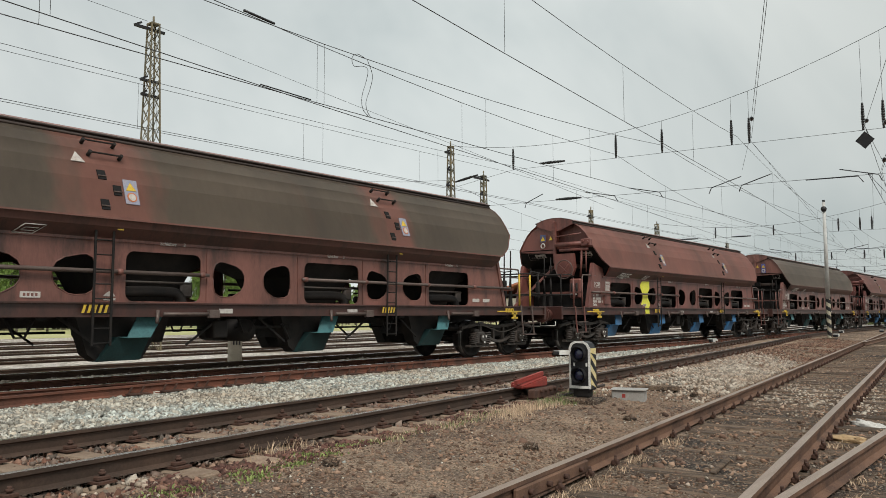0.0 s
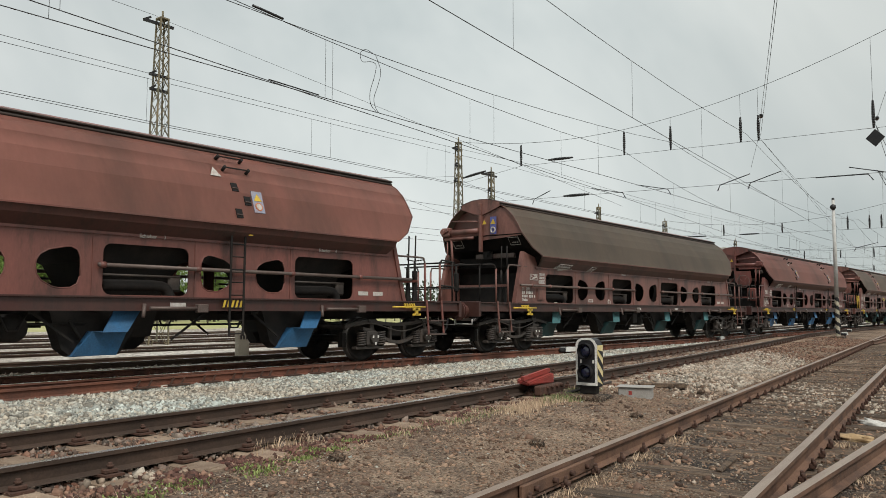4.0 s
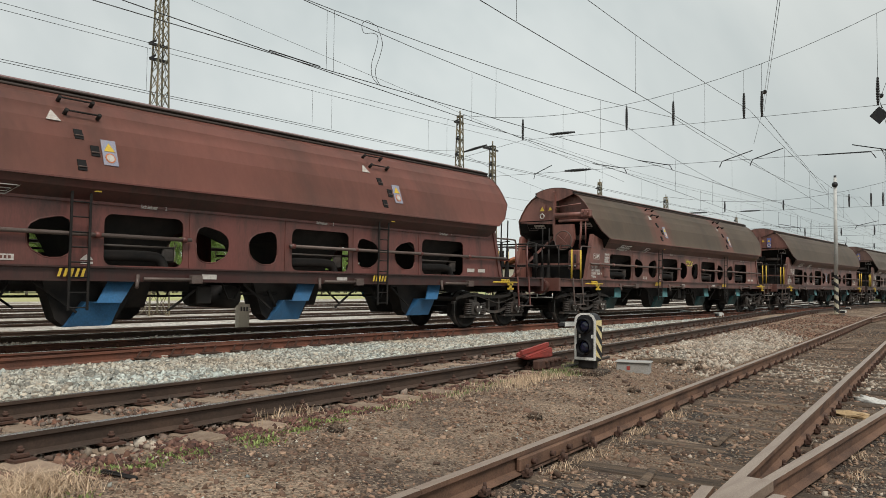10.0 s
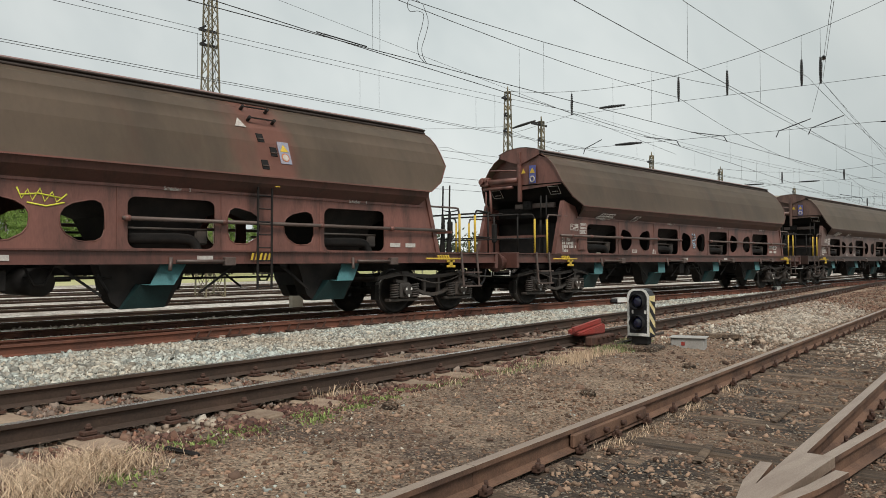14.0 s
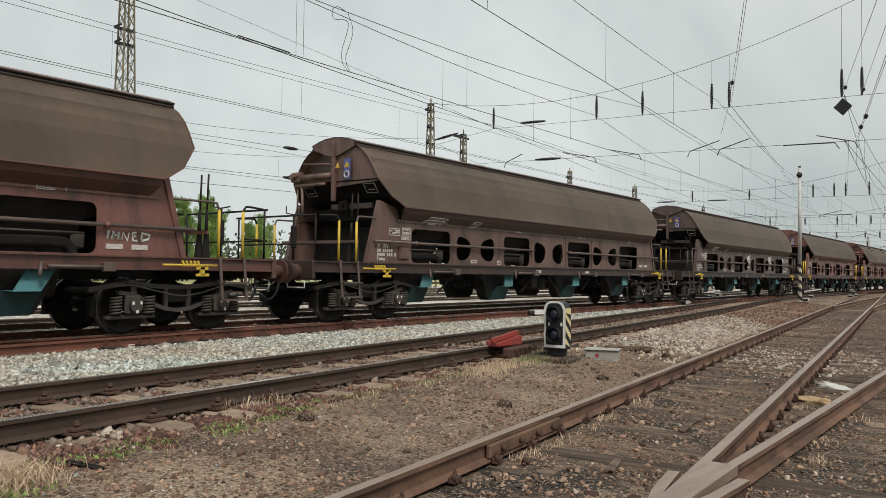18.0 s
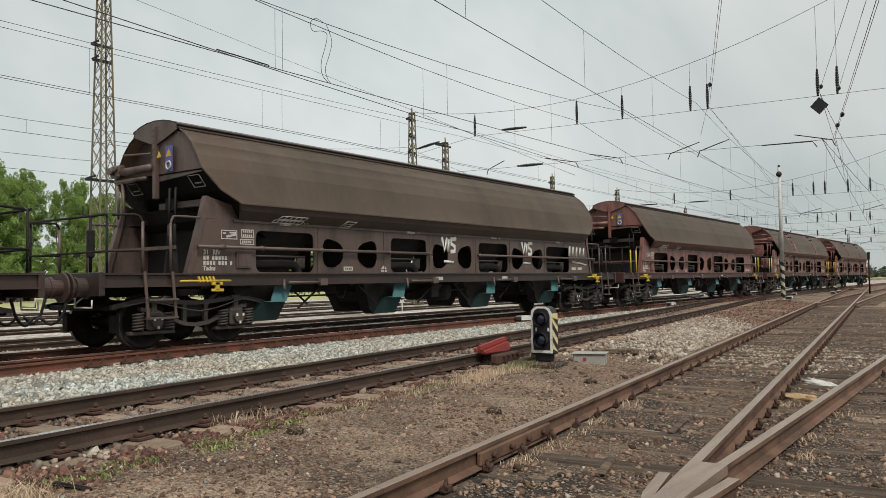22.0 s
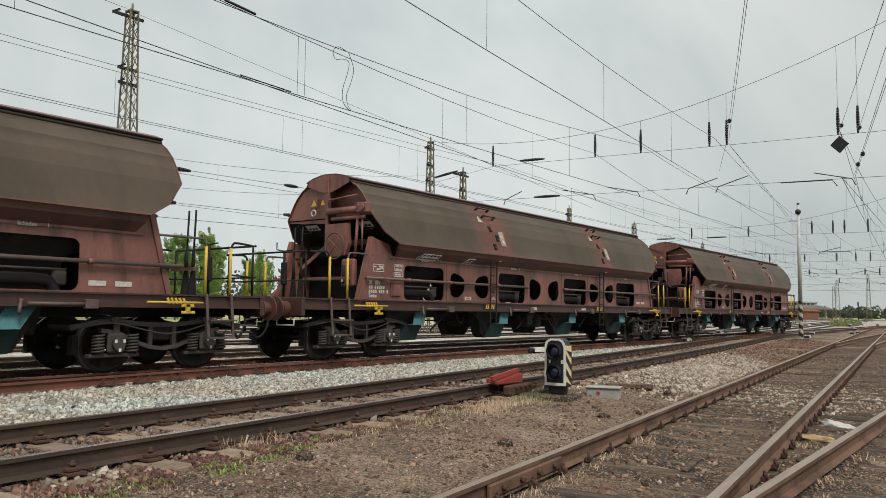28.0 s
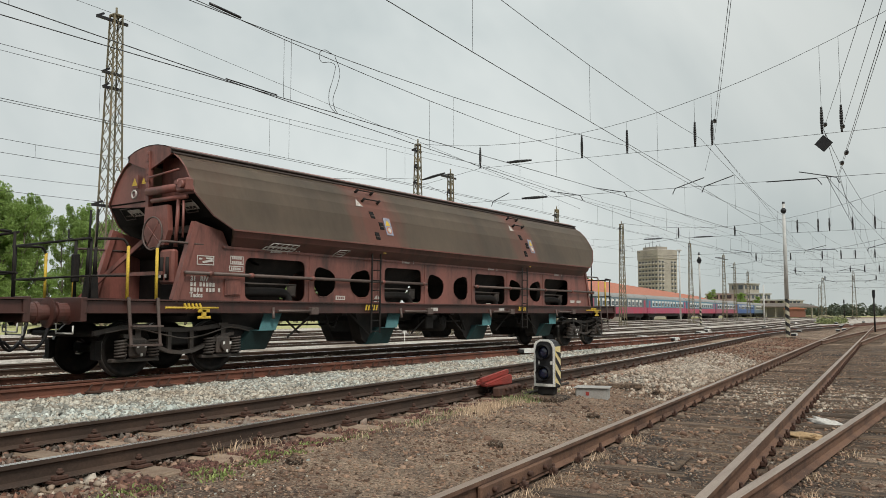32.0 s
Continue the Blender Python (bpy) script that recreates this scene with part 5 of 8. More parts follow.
            sg.matrix_basis = pose(xr + 0.45, -1.392, 2.97, -20)
            bm = bmesh.new()
            prism(bm, [(-0.085, 0.02), (0.085, 0.02), (0, 0.16)], -0.014, -0.009)
            part("warning_triangle", bm, M_YELLOW, sg, "yellow warning triangle")
            bm = bmesh.new()
            rod(bm, (0, -0.009, -0.09), (0, -0.013, -0.09), 0.08, 16)
            part("red_ring", bm, M_ORANGE, sg, "red edge of the round sign")
            bm = bmesh.new()
            rod(bm, (0, -0.0135, -0.09), (0, -0.017, -0.09), 0.06, 16)
            part("round_sign", bm, M_SIGNWHITE, sg, "white round sign")
            tg = part("warning_triangle", (lambda q: (prism(q, [(-0.11, -0.10), (0.11, -0.10), (0, 0.10)], -0.008, 0), q)[1])(bmesh.new()),
                      M_SIGNWHITE, w, "worn pale triangle sign")
            tg.matrix_basis = pose(xr - 0.31, -1.155, 3.45, -33.7)
            bm = bmesh.new()
            prism(bm, [(xl + 0.16, 2.36), (xl + 0.27, 2.36), (xl + 0.27, 2.43)], -1.47, -1.463)
            part("corner_mark", bm, M_YELLOW, w, "small yellow corner mark")
            bm = bmesh.new()
            for k in range(5):
                x = (-3.17 if xl < 0 else 3.25) + k * 0.085
                prism(bm, [(x, 1.11), (x + 0.04, 1.11), (x + 0.075, 1.23), (x + 0.035, 1.23)], -1.36, -1.352)
            part("hazard_stripes", bm, M_YELLOW, w, "yellow hazard stripes")
    for xc in (-7.54, 7.98):
        build_bogie(w, xc)
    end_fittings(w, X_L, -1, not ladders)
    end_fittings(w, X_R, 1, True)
    del w["yellow"]
    del w["ladders"]
    return w


PITCH, SPEED, X_AT_9 = 20.178, 6.0873, 14.455
# slack in the couplings: how far each wagon lags behind the even pitch
SLACK = (0.15, 0.20, 0.10, 0.0, 0.02, -0.05, 0.08, 0.13, 0.02, 0.16, 0.13)
#         side ladders, yellow posts, body colour, roof colour, chute
KINDS = [
    (True, True, (0.162, 0.068, 0.053), (0.135, 0.105, 0.077), "teal"),
    (True, False, (0.147, 0.053, 0.042), (0.255, 0.108, 0.082), "blue"),
    (False, False, (0.155, 0.068, 0.054), (0.130, 0.099, 0.072), "teal"),
    (True, False, (0.120, 0.040, 0.033), (0.225, 0.092, 0.070), "blue"),
    (True, True, (0.162, 0.068, 0.053), (0.140, 0.102, 0.072), "teal"),
    (False, True, (0.138, 0.060, 0.047), (0.135, 0.099, 0.070), "teal"),
    (False, True, (0.112, 0.066, 0.053), (0.145, 0.109, 0.078), "teal"),
    (False, False, (0.082, 0.056, 0.047), (0.140, 0.105, 0.076), "teal"),
    (False, True, (0.162, 0.068, 0.054), (0.135, 0.101, 0.073), "teal"),
    (True, True, (0.169, 0.068, 0.053), (0.135, 0.105, 0.076), "teal"),
    (True, True, (0.176, 0.066, 0.052), (0.140, 0.107, 0.077), "teal"),
]
WAGONS, BUILT = [], {}
for k, (lad, yel, body, roof_c, chute) in enumerate(KINDS):
    key = (lad, yel, chute)
    tone = "red-brown" if roof_c[0] > 0.15 else "dusty grey-brown"
    lab = f"{tone} bogie hopper wagon with a swinging roof" + (" and side ladders" if lad else "")
    if key not in BUILT:
        BUILT[key] = build_wagon("hopper_wagon", lad, yel, M_TEAL if chute == "teal" else M_BLUE, lab, k)
        wag = BUILT[key]
    else:
        wag = copy_thing(BUILT[key], pose(0, 0, 0))
        wag["label"] = lab
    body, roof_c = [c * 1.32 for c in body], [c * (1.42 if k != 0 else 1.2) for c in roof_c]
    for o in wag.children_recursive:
        # hopper sides: shade under the roof overhang put into a darker body colour
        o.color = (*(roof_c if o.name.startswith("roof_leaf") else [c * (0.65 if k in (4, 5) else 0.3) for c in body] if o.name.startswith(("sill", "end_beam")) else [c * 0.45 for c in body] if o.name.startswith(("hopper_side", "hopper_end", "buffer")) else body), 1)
    WAGONS.append(wag)


# spray paint on some wagons
def spray(k, name, strokes, r, material, label):
    for pts in strokes:
        bm = bmesh.new()
        tube(bm, [(x, -1.298, z) for x, z in pts], r, 5)
        for v in bm.verts:
            v.co.y = -1.293 - (0.006 if v.co.y < -1.298 else 0.0)
        part(name, bm, material, WAGONS[k], label)


bm = bmesh.new()
prism(bm, [(-4.18, 2.04), (-4.10, 2.12), (-4.00, 2.17), (-3.46, 2.18), (-3.45, 1.93), (-3.60, 1.78), (-3.60, 1.62), (-3.46, 1.46), (-3.45, 1.36), (-3.50, 1.275),
           (-3.82, 1.275), (-3.86, 1.38), (-4.15, 1.37), (-4.03, 1.55), (-4.00, 1.72), (-4.17, 1.94)], -1.298, -1.292)
part("spray_paint", bm, M_GRAFFITI_Y, WAGONS[1], "solid yellow-green sprayed figure")
bm = bmesh.new()
prism(bm, [(-3.82, 1.245), (-3.50, 1.245), (-3.48, 1.075), (-3.81, 1.075)], -1.298, -1.292)
part("spray_paint", bm, M_GRAFFITI_Y, WAGONS[1], "yellow-green spray paint")
for x0 in (3.40, -0.49):
    spray(7, "spray_letter", [[(x0, 2.16), (x0 + 0.10, 1.82), (x0 + 0.22, 2.15)], [(x0 + 0.30, 2.12), (x0 + 0.27, 1.80)],
                              [(x0 + 0.62, 2.14), (x0 + 0.40, 2.12), (x0 + 0.40, 2.0), (x0 + 0.55, 1.94), (x0 + 0.55, 1.82), (x0 + 0.36, 1.80)]], 0.06, M_WHITE, "white sprayed letter")
    spray(7, "spray_line", [[(x0 + 0.08, 1.56), (x0 + 0.50, 1.54)]], 0.035, M_WHITE, "white sprayed line")
spray(7, "spray_mark", [[(6.42 + k * 0.25, 2.12 - k * 0.01), (6.38 + k * 0.25, 1.80)] for k in range(5)], 0.07, M_WHITE, "thick white sprayed stroke")
spray(7, "spray_line", [[(6.55, 1.62), (7.15, 1.58), (7.6, 1.52)]], 0.034, M_WHITE, "white sprayed line")
spray(5, "spray_letter", [[(6.56, 1.66), (6.54, 1.52)], [(6.64, 1.65), (6.62, 1.51)], [(6.72, 1.64), (6.72, 1.51)], [(6.63, 1.585), (6.72, 1.58)], [(6.79, 1.51), (6.80, 1.64), (6.88, 1.51), (6.90, 1.63)],
                          [(7.04, 1.64), (6.97, 1.64), (6.97, 1.51), (7.05, 1.51)], [(6.97, 1.58), (7.03, 1.58)], [(7.12, 1.52), (7.13, 1.64), (7.27, 1.61), (7.24, 1.54), (7.12, 1.51)]], 0.023, M_WHITE, "white sprayed letter")
spray(5, "spray_scrawl", [[(-0.16, 1.95), (-0.02, 1.88), (-0.14, 1.80), (0.10, 1.84), (0.02, 1.95)], [(-0.12, 1.72), (0.12, 1.78), (0.0, 1.62), (-0.12, 1.66)],
                          [(-0.05, 1.58), (0.10, 1.60), (0.04, 1.50), (-0.10, 1.52), (-0.05, 1.58)]], 0.026, M_GRAFFITI_B, "pale blue sprayed scrawl")
spray(4, "spray_scrawl", [[(-0.38, 2.10), (-0.32, 1.95), (-0.24, 2.08), (-0.18, 1.93), (-0.08, 2.10), (-0.02, 1.92), (0.08, 2.06), (0.14, 1.92), (0.28, 2.04)],
                          [(-0.34, 2.0), (-0.1, 2.03), (0.2, 1.98)], [(-0.25, 1.9), (0.0, 1.86), (0.25, 1.92)]], 0.012, M_GRAFFITI_Y, "yellow sprayed scrawl")


def motions():
    """The train rolls to the left at an even speed; its wheels turn with it."""
    for k, wag in enumerate(WAGONS):
        def at(t):
            return X_AT_9 + SLACK[k] + (k - 3) * PITCH - SPEED * (t - 9)
        walk(wag, [(t, pose(at(t), TRAIN_Y, 0)) for t in (0, 8, 16, 24, 32)])
        sets = [o for o in wag.children if o.name.startswith("wheelset")]
        for o, ax in zip(sorted(sets, key=lambda q: q.location.x), (-8.39, -6.69, 7.13, 8.83)):
            rows = []
            for i in range(0, 321):
                t = i / 10
                rows.append((t, pose(ax, 0, 0.46) @ Matrix.Rotation(SPEED * t / 0.46 * -1, 4, "Y")))
            walk(o, rows)


# ---- overhead line ----
SPANS = (-7.0, 31.0, 66.0, 101.0, 136.0, 171.0, 206.0)


def wire(name, pts, r, parent, mi=None, label=""):
    bm = bmesh.new()
    tube(bm, smooth_line(pts, 5) if name == "jumper_cable" else pts, r * (0.6 if name == "jumper_cable" else 0.75), 5)
    return part(name, bm, mi or M_WIRE, parent, label)


def insulator(parent, a, b, r=0.048, n=11, material=None):
    """A ribbed rod insulator between two points."""
    bm = bmesh.new()
    a, b = Vector(a), Vector(b)
    rod(bm, a, b, r * 0.8, 6)
    for k in range(n):
        p, q = a.lerp(b, (k + 0.15) / n), a.lerp(b, (k + 0.85) / n)
        swell = 0.75 + 0.55 * math.sin(math.pi * (k + 0.5) / n)
        rod(bm, p, q, r * 1.1 * swell, 8, r * swell)
    return part("insulator", bm, M_INSUL, parent, "black ribbed insulator")


def catenary(y0, m, zc, zs, sag, x_start=-7.0, x_end=206.0, step=6.2, shift=0.0, r=0.012, spans=SPANS):
    """Contact wire, messenger wire and droppers over one track."""
    t = thing("overhead_line", pose(0, 0, 0), "dark contact wire hung from a messenger wire with droppers", "overhead line", "overhead lines of the yard")
    yy = lambda x: y0 + m * x
    xs = [x for x in spans if x_start - 0.1 <= x <= x_end + 0.1]
    mess, cont = [], []
    for a, b in zip(xs, xs[1:]):
        for k in range(12):
            u = k / 12
            x = a + (b - a) * u
            mess.append((x, yy(x), zs - sag * 4 * u * (1 - u)))
        cont += [(a, yy(a) + shift, zc), ((a + b) / 2, yy((a + b) / 2), zc - 0.06)]
        n = int((b - a) / step)
        for k in range(1, n):
            u = k / n
            x = a + (b - a) * u
            if x < 110:
                wire("dropper", [(x, yy(x), zs - sag * 4 * u * (1 - u)), (x, yy(x), zc - 0.04)], 0.006 if x < 60 else 0.01, t)
    wire("messenger_wire", mess + [(xs[-1], yy(xs[-1]), zs)], r, t)
    wire("contact_wire", cont + [(xs[-1], yy(xs[-1]), zc)], r * 1.1, t)
    return t


catenary(6.92, 0.098, 6.02, 8.0, 0.60, x_end=101, r=0.010)
catenary(13.06, 0.0, 5.9, 8.1, 0.85)
catenary(12.1, 0.10, 5.95, 8.0, 0.70)
catenary(20.0, 0.0, 6.38, 7.98, 0.30, r=0.010)
catenary(21.0, 0.0, 6.58, 7.95, 0.10, r=0.010)
catenary(24.6, 0.0, 5.95, 7.9, 1.6, r=0.010)
catenary(28.4, 0.0, 5.36, 7.25, 1.42, r=0.010)
catenary(2.2, 0.105, 6.05, 7.7, 0.9, x_start=31, step=7)
catenary(3.6, 0.06, 6.05, 7.7, 0.9, x_start=31, step=7)


def cross_span(x, y_mast, z_mast, dip_y, dip_z, y_end, z_end, up, low, ys, arms, scale=1.0, group=""):
    """A head span: sagging head wire, two level wires, insulators and steady arms, across all tracks."""
    t = thing("cross_span", pose(0, 0, 0), "wire head span with black insulators hung across the tracks", "overhead line", "head spans across the yard")
    head = []
    for k in range(13):
        u = k / 12
        y = y_mast + (dip_y - y_mast) * u
        head.append((x, y, z_mast + (dip_z - z_mast) * (1 - (1 - u) ** 2)))
    for k in range(1, 19):
        u = k / 18
        head.append((x, dip_y + (y_end - dip_y) * u, dip_z + (z_end - dip_z) * u ** 1.95))
    wire("head_wire", head, 0.013 * scale, t)

    def head_z(y):
        for a, b in zip(head, head[1:]):
            if b[1] <= y <= a[1]:
                return a[2] + (b[2] - a[2]) * (a[1] - y) / (a[1] - b[1])
        return dip_z
    uz = lambda y: up[0] + (up[1] - up[0]) * (y_mast - y) / (y_mast - y_end)
    lz = lambda y: low[0] + (low[1] - low[0]) * (y_mast - y) / (y_mast - y_end)
    wire("upper_span_wire", [(x, y_mast, z_mast - 2.2), (x, ys[0], uz(ys[0])), (x, y_end, uz(y_end))], 0.011 * scale, t)
    wire("lower_span_wire", [(x, y_mast, lz(y_mast)), (x, y_end, lz(y_end))], 0.011 * scale, t)
    for y in ys:
        zt, zb = head_z(y), uz(y)
        zi = min(zt, zb + 1.0)
        insulator(t, (x, y, zi), (x, y, zb), 0.046 * scale)
        if zt > zi + 0.05:
            wire("hanger", [(x, y, zt), (x, y, zi)], 0.009 * scale, t)
    for y, dy in arms:
        bm = bmesh.new()
        tube(bm, [(x - 0.05, y + dy, lz(y) + (0.02 if abs(dy) > 1.6 else 0.3)), (x, y + dy * 0.08, lz(y) - 0.02), (x, y, lz(y) - 0.25)], 0.019 * scale, 6)
        part("steady_arm", bm, M_INSUL, t, "dark steel steady arm")
    return t


S1 = cross_span(31.0, 24.3, 9.65, 17.0, 8.88, -10.0, 19.5, (8.05, 7.2), (6.42, 5.6), (20.5, 15.16, 13.06, 10.18, 9.5, 5.52, 4.87),
                ((19.87, -1.0), (15.14, 1.6), (13.1, 1.5), (11.15, -1.3), (9.96, -1.25), (5.0, 1.35), (5.6, 1.9)))
for y, a, b in ((17.7, 18.4, 17.2),):
    insulator(S1, (31.0, 19.0, 8.07), (31.0, 17.7, 8.03), 0.05, 9)
    insulator(S1, (31.0, 18.2, 6.30), (31.0, 16.9, 6.27), 0.05, 9)
    insulator(S1, (31.0, 24.0, 7.75), (31.0, 22.6, 7.95), 0.05, 9)
S2 = cross_span(66.0, 28.5, 9.1, 19.5, 8.2, -4.0, 15.5, (7.5, 7.2), (6.0, 5.88), (23.3, 18.6, 13.8, 12.3, 11.5, 9.9, 8.4),
                ((17.3, 1.6), (13.4, -1.6), (11.0, 2.2), (9.0, -1.4)), 1.25)
insulator(S2, (66.0, 26.4, 7.53), (66.0, 24.8, 7.5), 0.05, 9)
insulator(S2, (66.0, 22.0, 7.46), (66.0, 20.4, 7.45), 0.05, 9)
S3 = cross_span(101.0, 31.0, 9.0, 22.0, 8.3, 2.0, 13.0, (7.5, 7.2), (6.0, 5.9), (26, 22, 18.5, 16.5, 15, 13), ((20.5, 1.6), (17, -1.6), (14, 1.6)), 1.5)
S4 = cross_span(136.0, 34.0, 9.0, 24.0, 8.3, 4.0, 12.5, (7.5, 7.2), (6.0, 5.9), (29, 25, 21, 19, 17), ((23, 1.6), (19, -1.6)), 1.8)
S5 = cross_span(171.0, 37.0, 9.0, 27.0, 8.3, 6.0, 12.0, (7.5, 7.2), (6.0, 5.9), (31, 26, 22, 18), ((25, 1.6), (20, -1.6)), 2.0)

# anchored wires that climb over the camera
over = thing("anchored_wires", pose(0, 0, 0), "dark anchored wires with egg insulators that climb overhead", "overhead line", "overhead lines of the yard")
for a, b, eggs in (
    ((31.0, 9.5, 7.86), (15.0, 4.17, 7.3), (0.23,)),
    ((31.0, 9.42, 7.86), (15.0, 4.13, 7.25), ()),
    ((31.0, 5.5, 7.65), (15.0, 1.80, 6.75), (0.10,)),
    ((31.0, 5.0, 6.05), (15.0, 1.50, 6.20), (0.24,)),
    ((31.0, 5.02, 6.1), (12.0, 1.10, 5.60), (0.12,)),
    ((31.0, 4.88, 7.6), (14.0, 1.35, 6.60), (0.06,)),
    ((31.0, 9.5, 7.83), (60.0, 12.3, 5.7), ()),
    ((31.0, 9.5, 7.83), (66.0, 14.1, 6.6), ()),
    ((31.0, 5.3, 6.0), (66.0, 11.4, 7.4), ()),
    ((31.0, 5.0, 6.05), (66.0, 9.6, 5.95), ()),
    ((31.0, 9.81, 6.67), (31.0, 9.5, 7.83), ()),
):
    wire("anchor_wire", [a, b], 0.0085, over)
    for u in eggs:
        va, vb = Vector(a), Vector(b)
        bm = bmesh.new()
        rod(bm, va.lerp(vb, u - 0.012), va.lerp(vb, u - 0.004), 0.03, 10, 0.07)
        rod(bm, va.lerp(vb, u - 0.004), va.lerp(vb, u + 0.004), 0.07, 10, 0.07)
        rod(bm, va.lerp(vb, u + 0.004), va.lerp(vb, u + 0.012), 0.07, 10, 0.03)
        part("egg_insulator", bm, M_INSUL, over, "black egg-shaped insulator")
bm = bmesh.new()
prism(bm, [(5.48, 7.54), (5.48 + 0.31, 7.22), (5.48, 6.90), (5.48 - 0.31, 7.22)], 30.96, 30.99, "x")
dia = tagged(obj("diamond_board", bm, M_BLACK), "black diamond-shaped signal board hung from the head span", "sign")

bm = bmesh.new()
prism(bm, [(24.46 - 0.24, 6.02), (24.46, 5.76), (24.46 + 0.24, 6.02), (24.46, 6.28)], 24.05, 24.08)
dia2 = tagged(obj("diamond_board", bm, M_GREYBOARD), "grey diamond-shaped signal board hung from a stay wire", "sign")

# electric connection loop above the train
lp = thing("feeder_loop", pose(0, 0, 0), "looped dark jumper cable between two overhead wires", "overhead line")
wire("jumper_cable", [(13.30, 13.06, 7.27), (13.05, 13.06, 7.30), (12.88, 13.06, 7.16), (12.95, 13.06, 6.98), (13.25, 13.06, 7.05), (13.42, 13.06, 7.0), (13.36, 13.06, 6.7), (13.22, 13.06, 6.3), (13.25, 13.06, 6.0), (13.45, 13.06, 5.85)], 0.012, lp)
wire("jumper_cable", [(13.40, 13.06, 7.25), (13.58, 13.06, 6.9), (13.50, 13.06, 6.55), (13.36, 13.06, 6.2), (13.40, 13.06, 5.98), (13.52, 13.06, 5.85)], 0.012, lp)
wire("section_bar", [(9.75, 13.06, 7.36), (10.55, 13.06, 7.31)], 0.04, lp, M_INSUL, "black section insulator bar")
wire("splice_bar", [(10.2, 13.06, 5.90), (11.6, 13.06, 5.87)], 0.02, lp, M_INSUL, "dark wire splice")
wire("guy_wire", [(14.2, 24.0, 11.0), (31.0, 15.3, 5.6)], 0.009, lp)
wire("span_wire", [(-2.0, 24.0, 11.6), (14.0, 24.0, 11.05)], 0.010, lp)


def lattice_mast(x, y, h, w0, w1, arms=(), label="tall lattice steel catenary mast", z0=-0.2, weight=0.035):
    """A tapered four-legged lattice mast."""
    t = thing("lattice_mast", pose(x, y, z0), label, "catenary mast", "catenary masts")
    H = h - z0
    half = lambda z: (w0 + (w1 - w0) * z / H) / 2
    for sx in (-1, 1):
        for sy in (-1, 1):
            bm = bmesh.new()
            bar(bm, (sx * half(0), sy * half(0), 0), (sx * half(H), sy * half(H), H), weight * 1.5, weight * 1.5)
            part("leg", bm, M_MASTSTEEL, t)
    bm = bmesh.new()
    z, k = 0.0, 0
    while z < H - 0.1:
        z1 = min(H, z + max(0.45, 2 * half(z) * 1.35))
        a, b = half(z), half(z1)
        for f in range(4):
            c = [(-1, -1), (1, -1), (1, 1), (-1, 1)]
            p, q = c[f], c[(f + 1) % 4]
            bar(bm, (p[0] * a, p[1] * a, z), (q[0] * b, q[1] * b, z1), weight * 0.6, weight * 0.6)
            bar(bm, (q[0] * a, q[1] * a, z), (p[0] * b, p[1] * b, z1), weight * 0.6, weight * 0.6)
        z, k = z1, k + 1
    part("lattice", bm, M_MASTSTEEL, t)
    bm = bmesh.new()
    box(bm, -half(H) - 0.03, half(H) + 0.03, -half(H) - 0.03, half(H) + 0.03, H - 0.03, H + 0.03, bevel=0.01)
    rod(bm, (0, 0, H), (0, 0, H + 0.28), 0.035, 7)
    part("mast_cap", bm, M_MASTSTEEL, t)
    for zz, dx, ln in arms:
        bm = bmesh.new()
        bar(bm, (-half(zz) - ln, 0, zz), (half(zz) + ln * 0.5, 0, zz), 0.08, 0.09)
        bar(bm, (-half(zz) - ln, 0, zz), (-half(zz) + dx, 0, zz + 0.15), 0.07, 0.07)
        part("cross_arm", bm, M_BLACK, t, "dark cross-arm")
    return t


lattice_mast(14.2, 24.0, 11.0, 0.72, 0.28, ((11.0, -0.3, 0.55), (9.2, 0, 0.25), (8.7, 0, 0.2), (4.75, 0, 0.35)), weight=0.03)
lattice_mast(31.0, 24.3, 9.6, 0.56, 0.20, ((9.45, 0, 0.35), (7.8, 0, 0.2), (8.6, 0, 0.15)), weight=0.03)
lattice_mast(33.5, 24.05, 8.4, 0.46, 0.20, ((8.42, 0, 0.75), (7.6, 0, 0.16), (7.0, 0, 0.16)), weight=0.03)
lattice_mast(53.0, 28.1, 8.9, 0.46, 0.2, ((8.6, 0, 0.5),))
lattice_mast(66.0, 28.5, 9.0, 0.52, 0.26, ((8.8, 0, 0.4), (6.8, 0, 0.25)))
lattice_mast(90.0, 30.5, 9.1, 0.62, 0.2, ((8.9, 0, 0.5),), weight=0.03)
lattice_mast(110.2, 32.7, 9.0, 0.6, 0.2, ((8.7, 0, 3.4),), weight=0.03)
lattice_mast(128.0, 36.3, 8.9, 0.5, 0.2, ((8.4, 0, 1.6),), weight=0.03)
lattice_mast(150.0, 40.2, 8.6, 0.6, 0.25, ((8.2, 0, 1.2),), weight=0.03)
lattice_mast(158.2, 24.0, 8.5, 0.8, 0.3, (), weight=0.03)
lattice_mast(196.0, 36.0, 9.0, 1.1, 0.4, ((8.4, 0, 1.2),), weight=0.03)
lattice_mast(240.0, 45.0, 9.0, 1.1, 0.4, ((8.4, 0, 1.2),), weight=0.03)


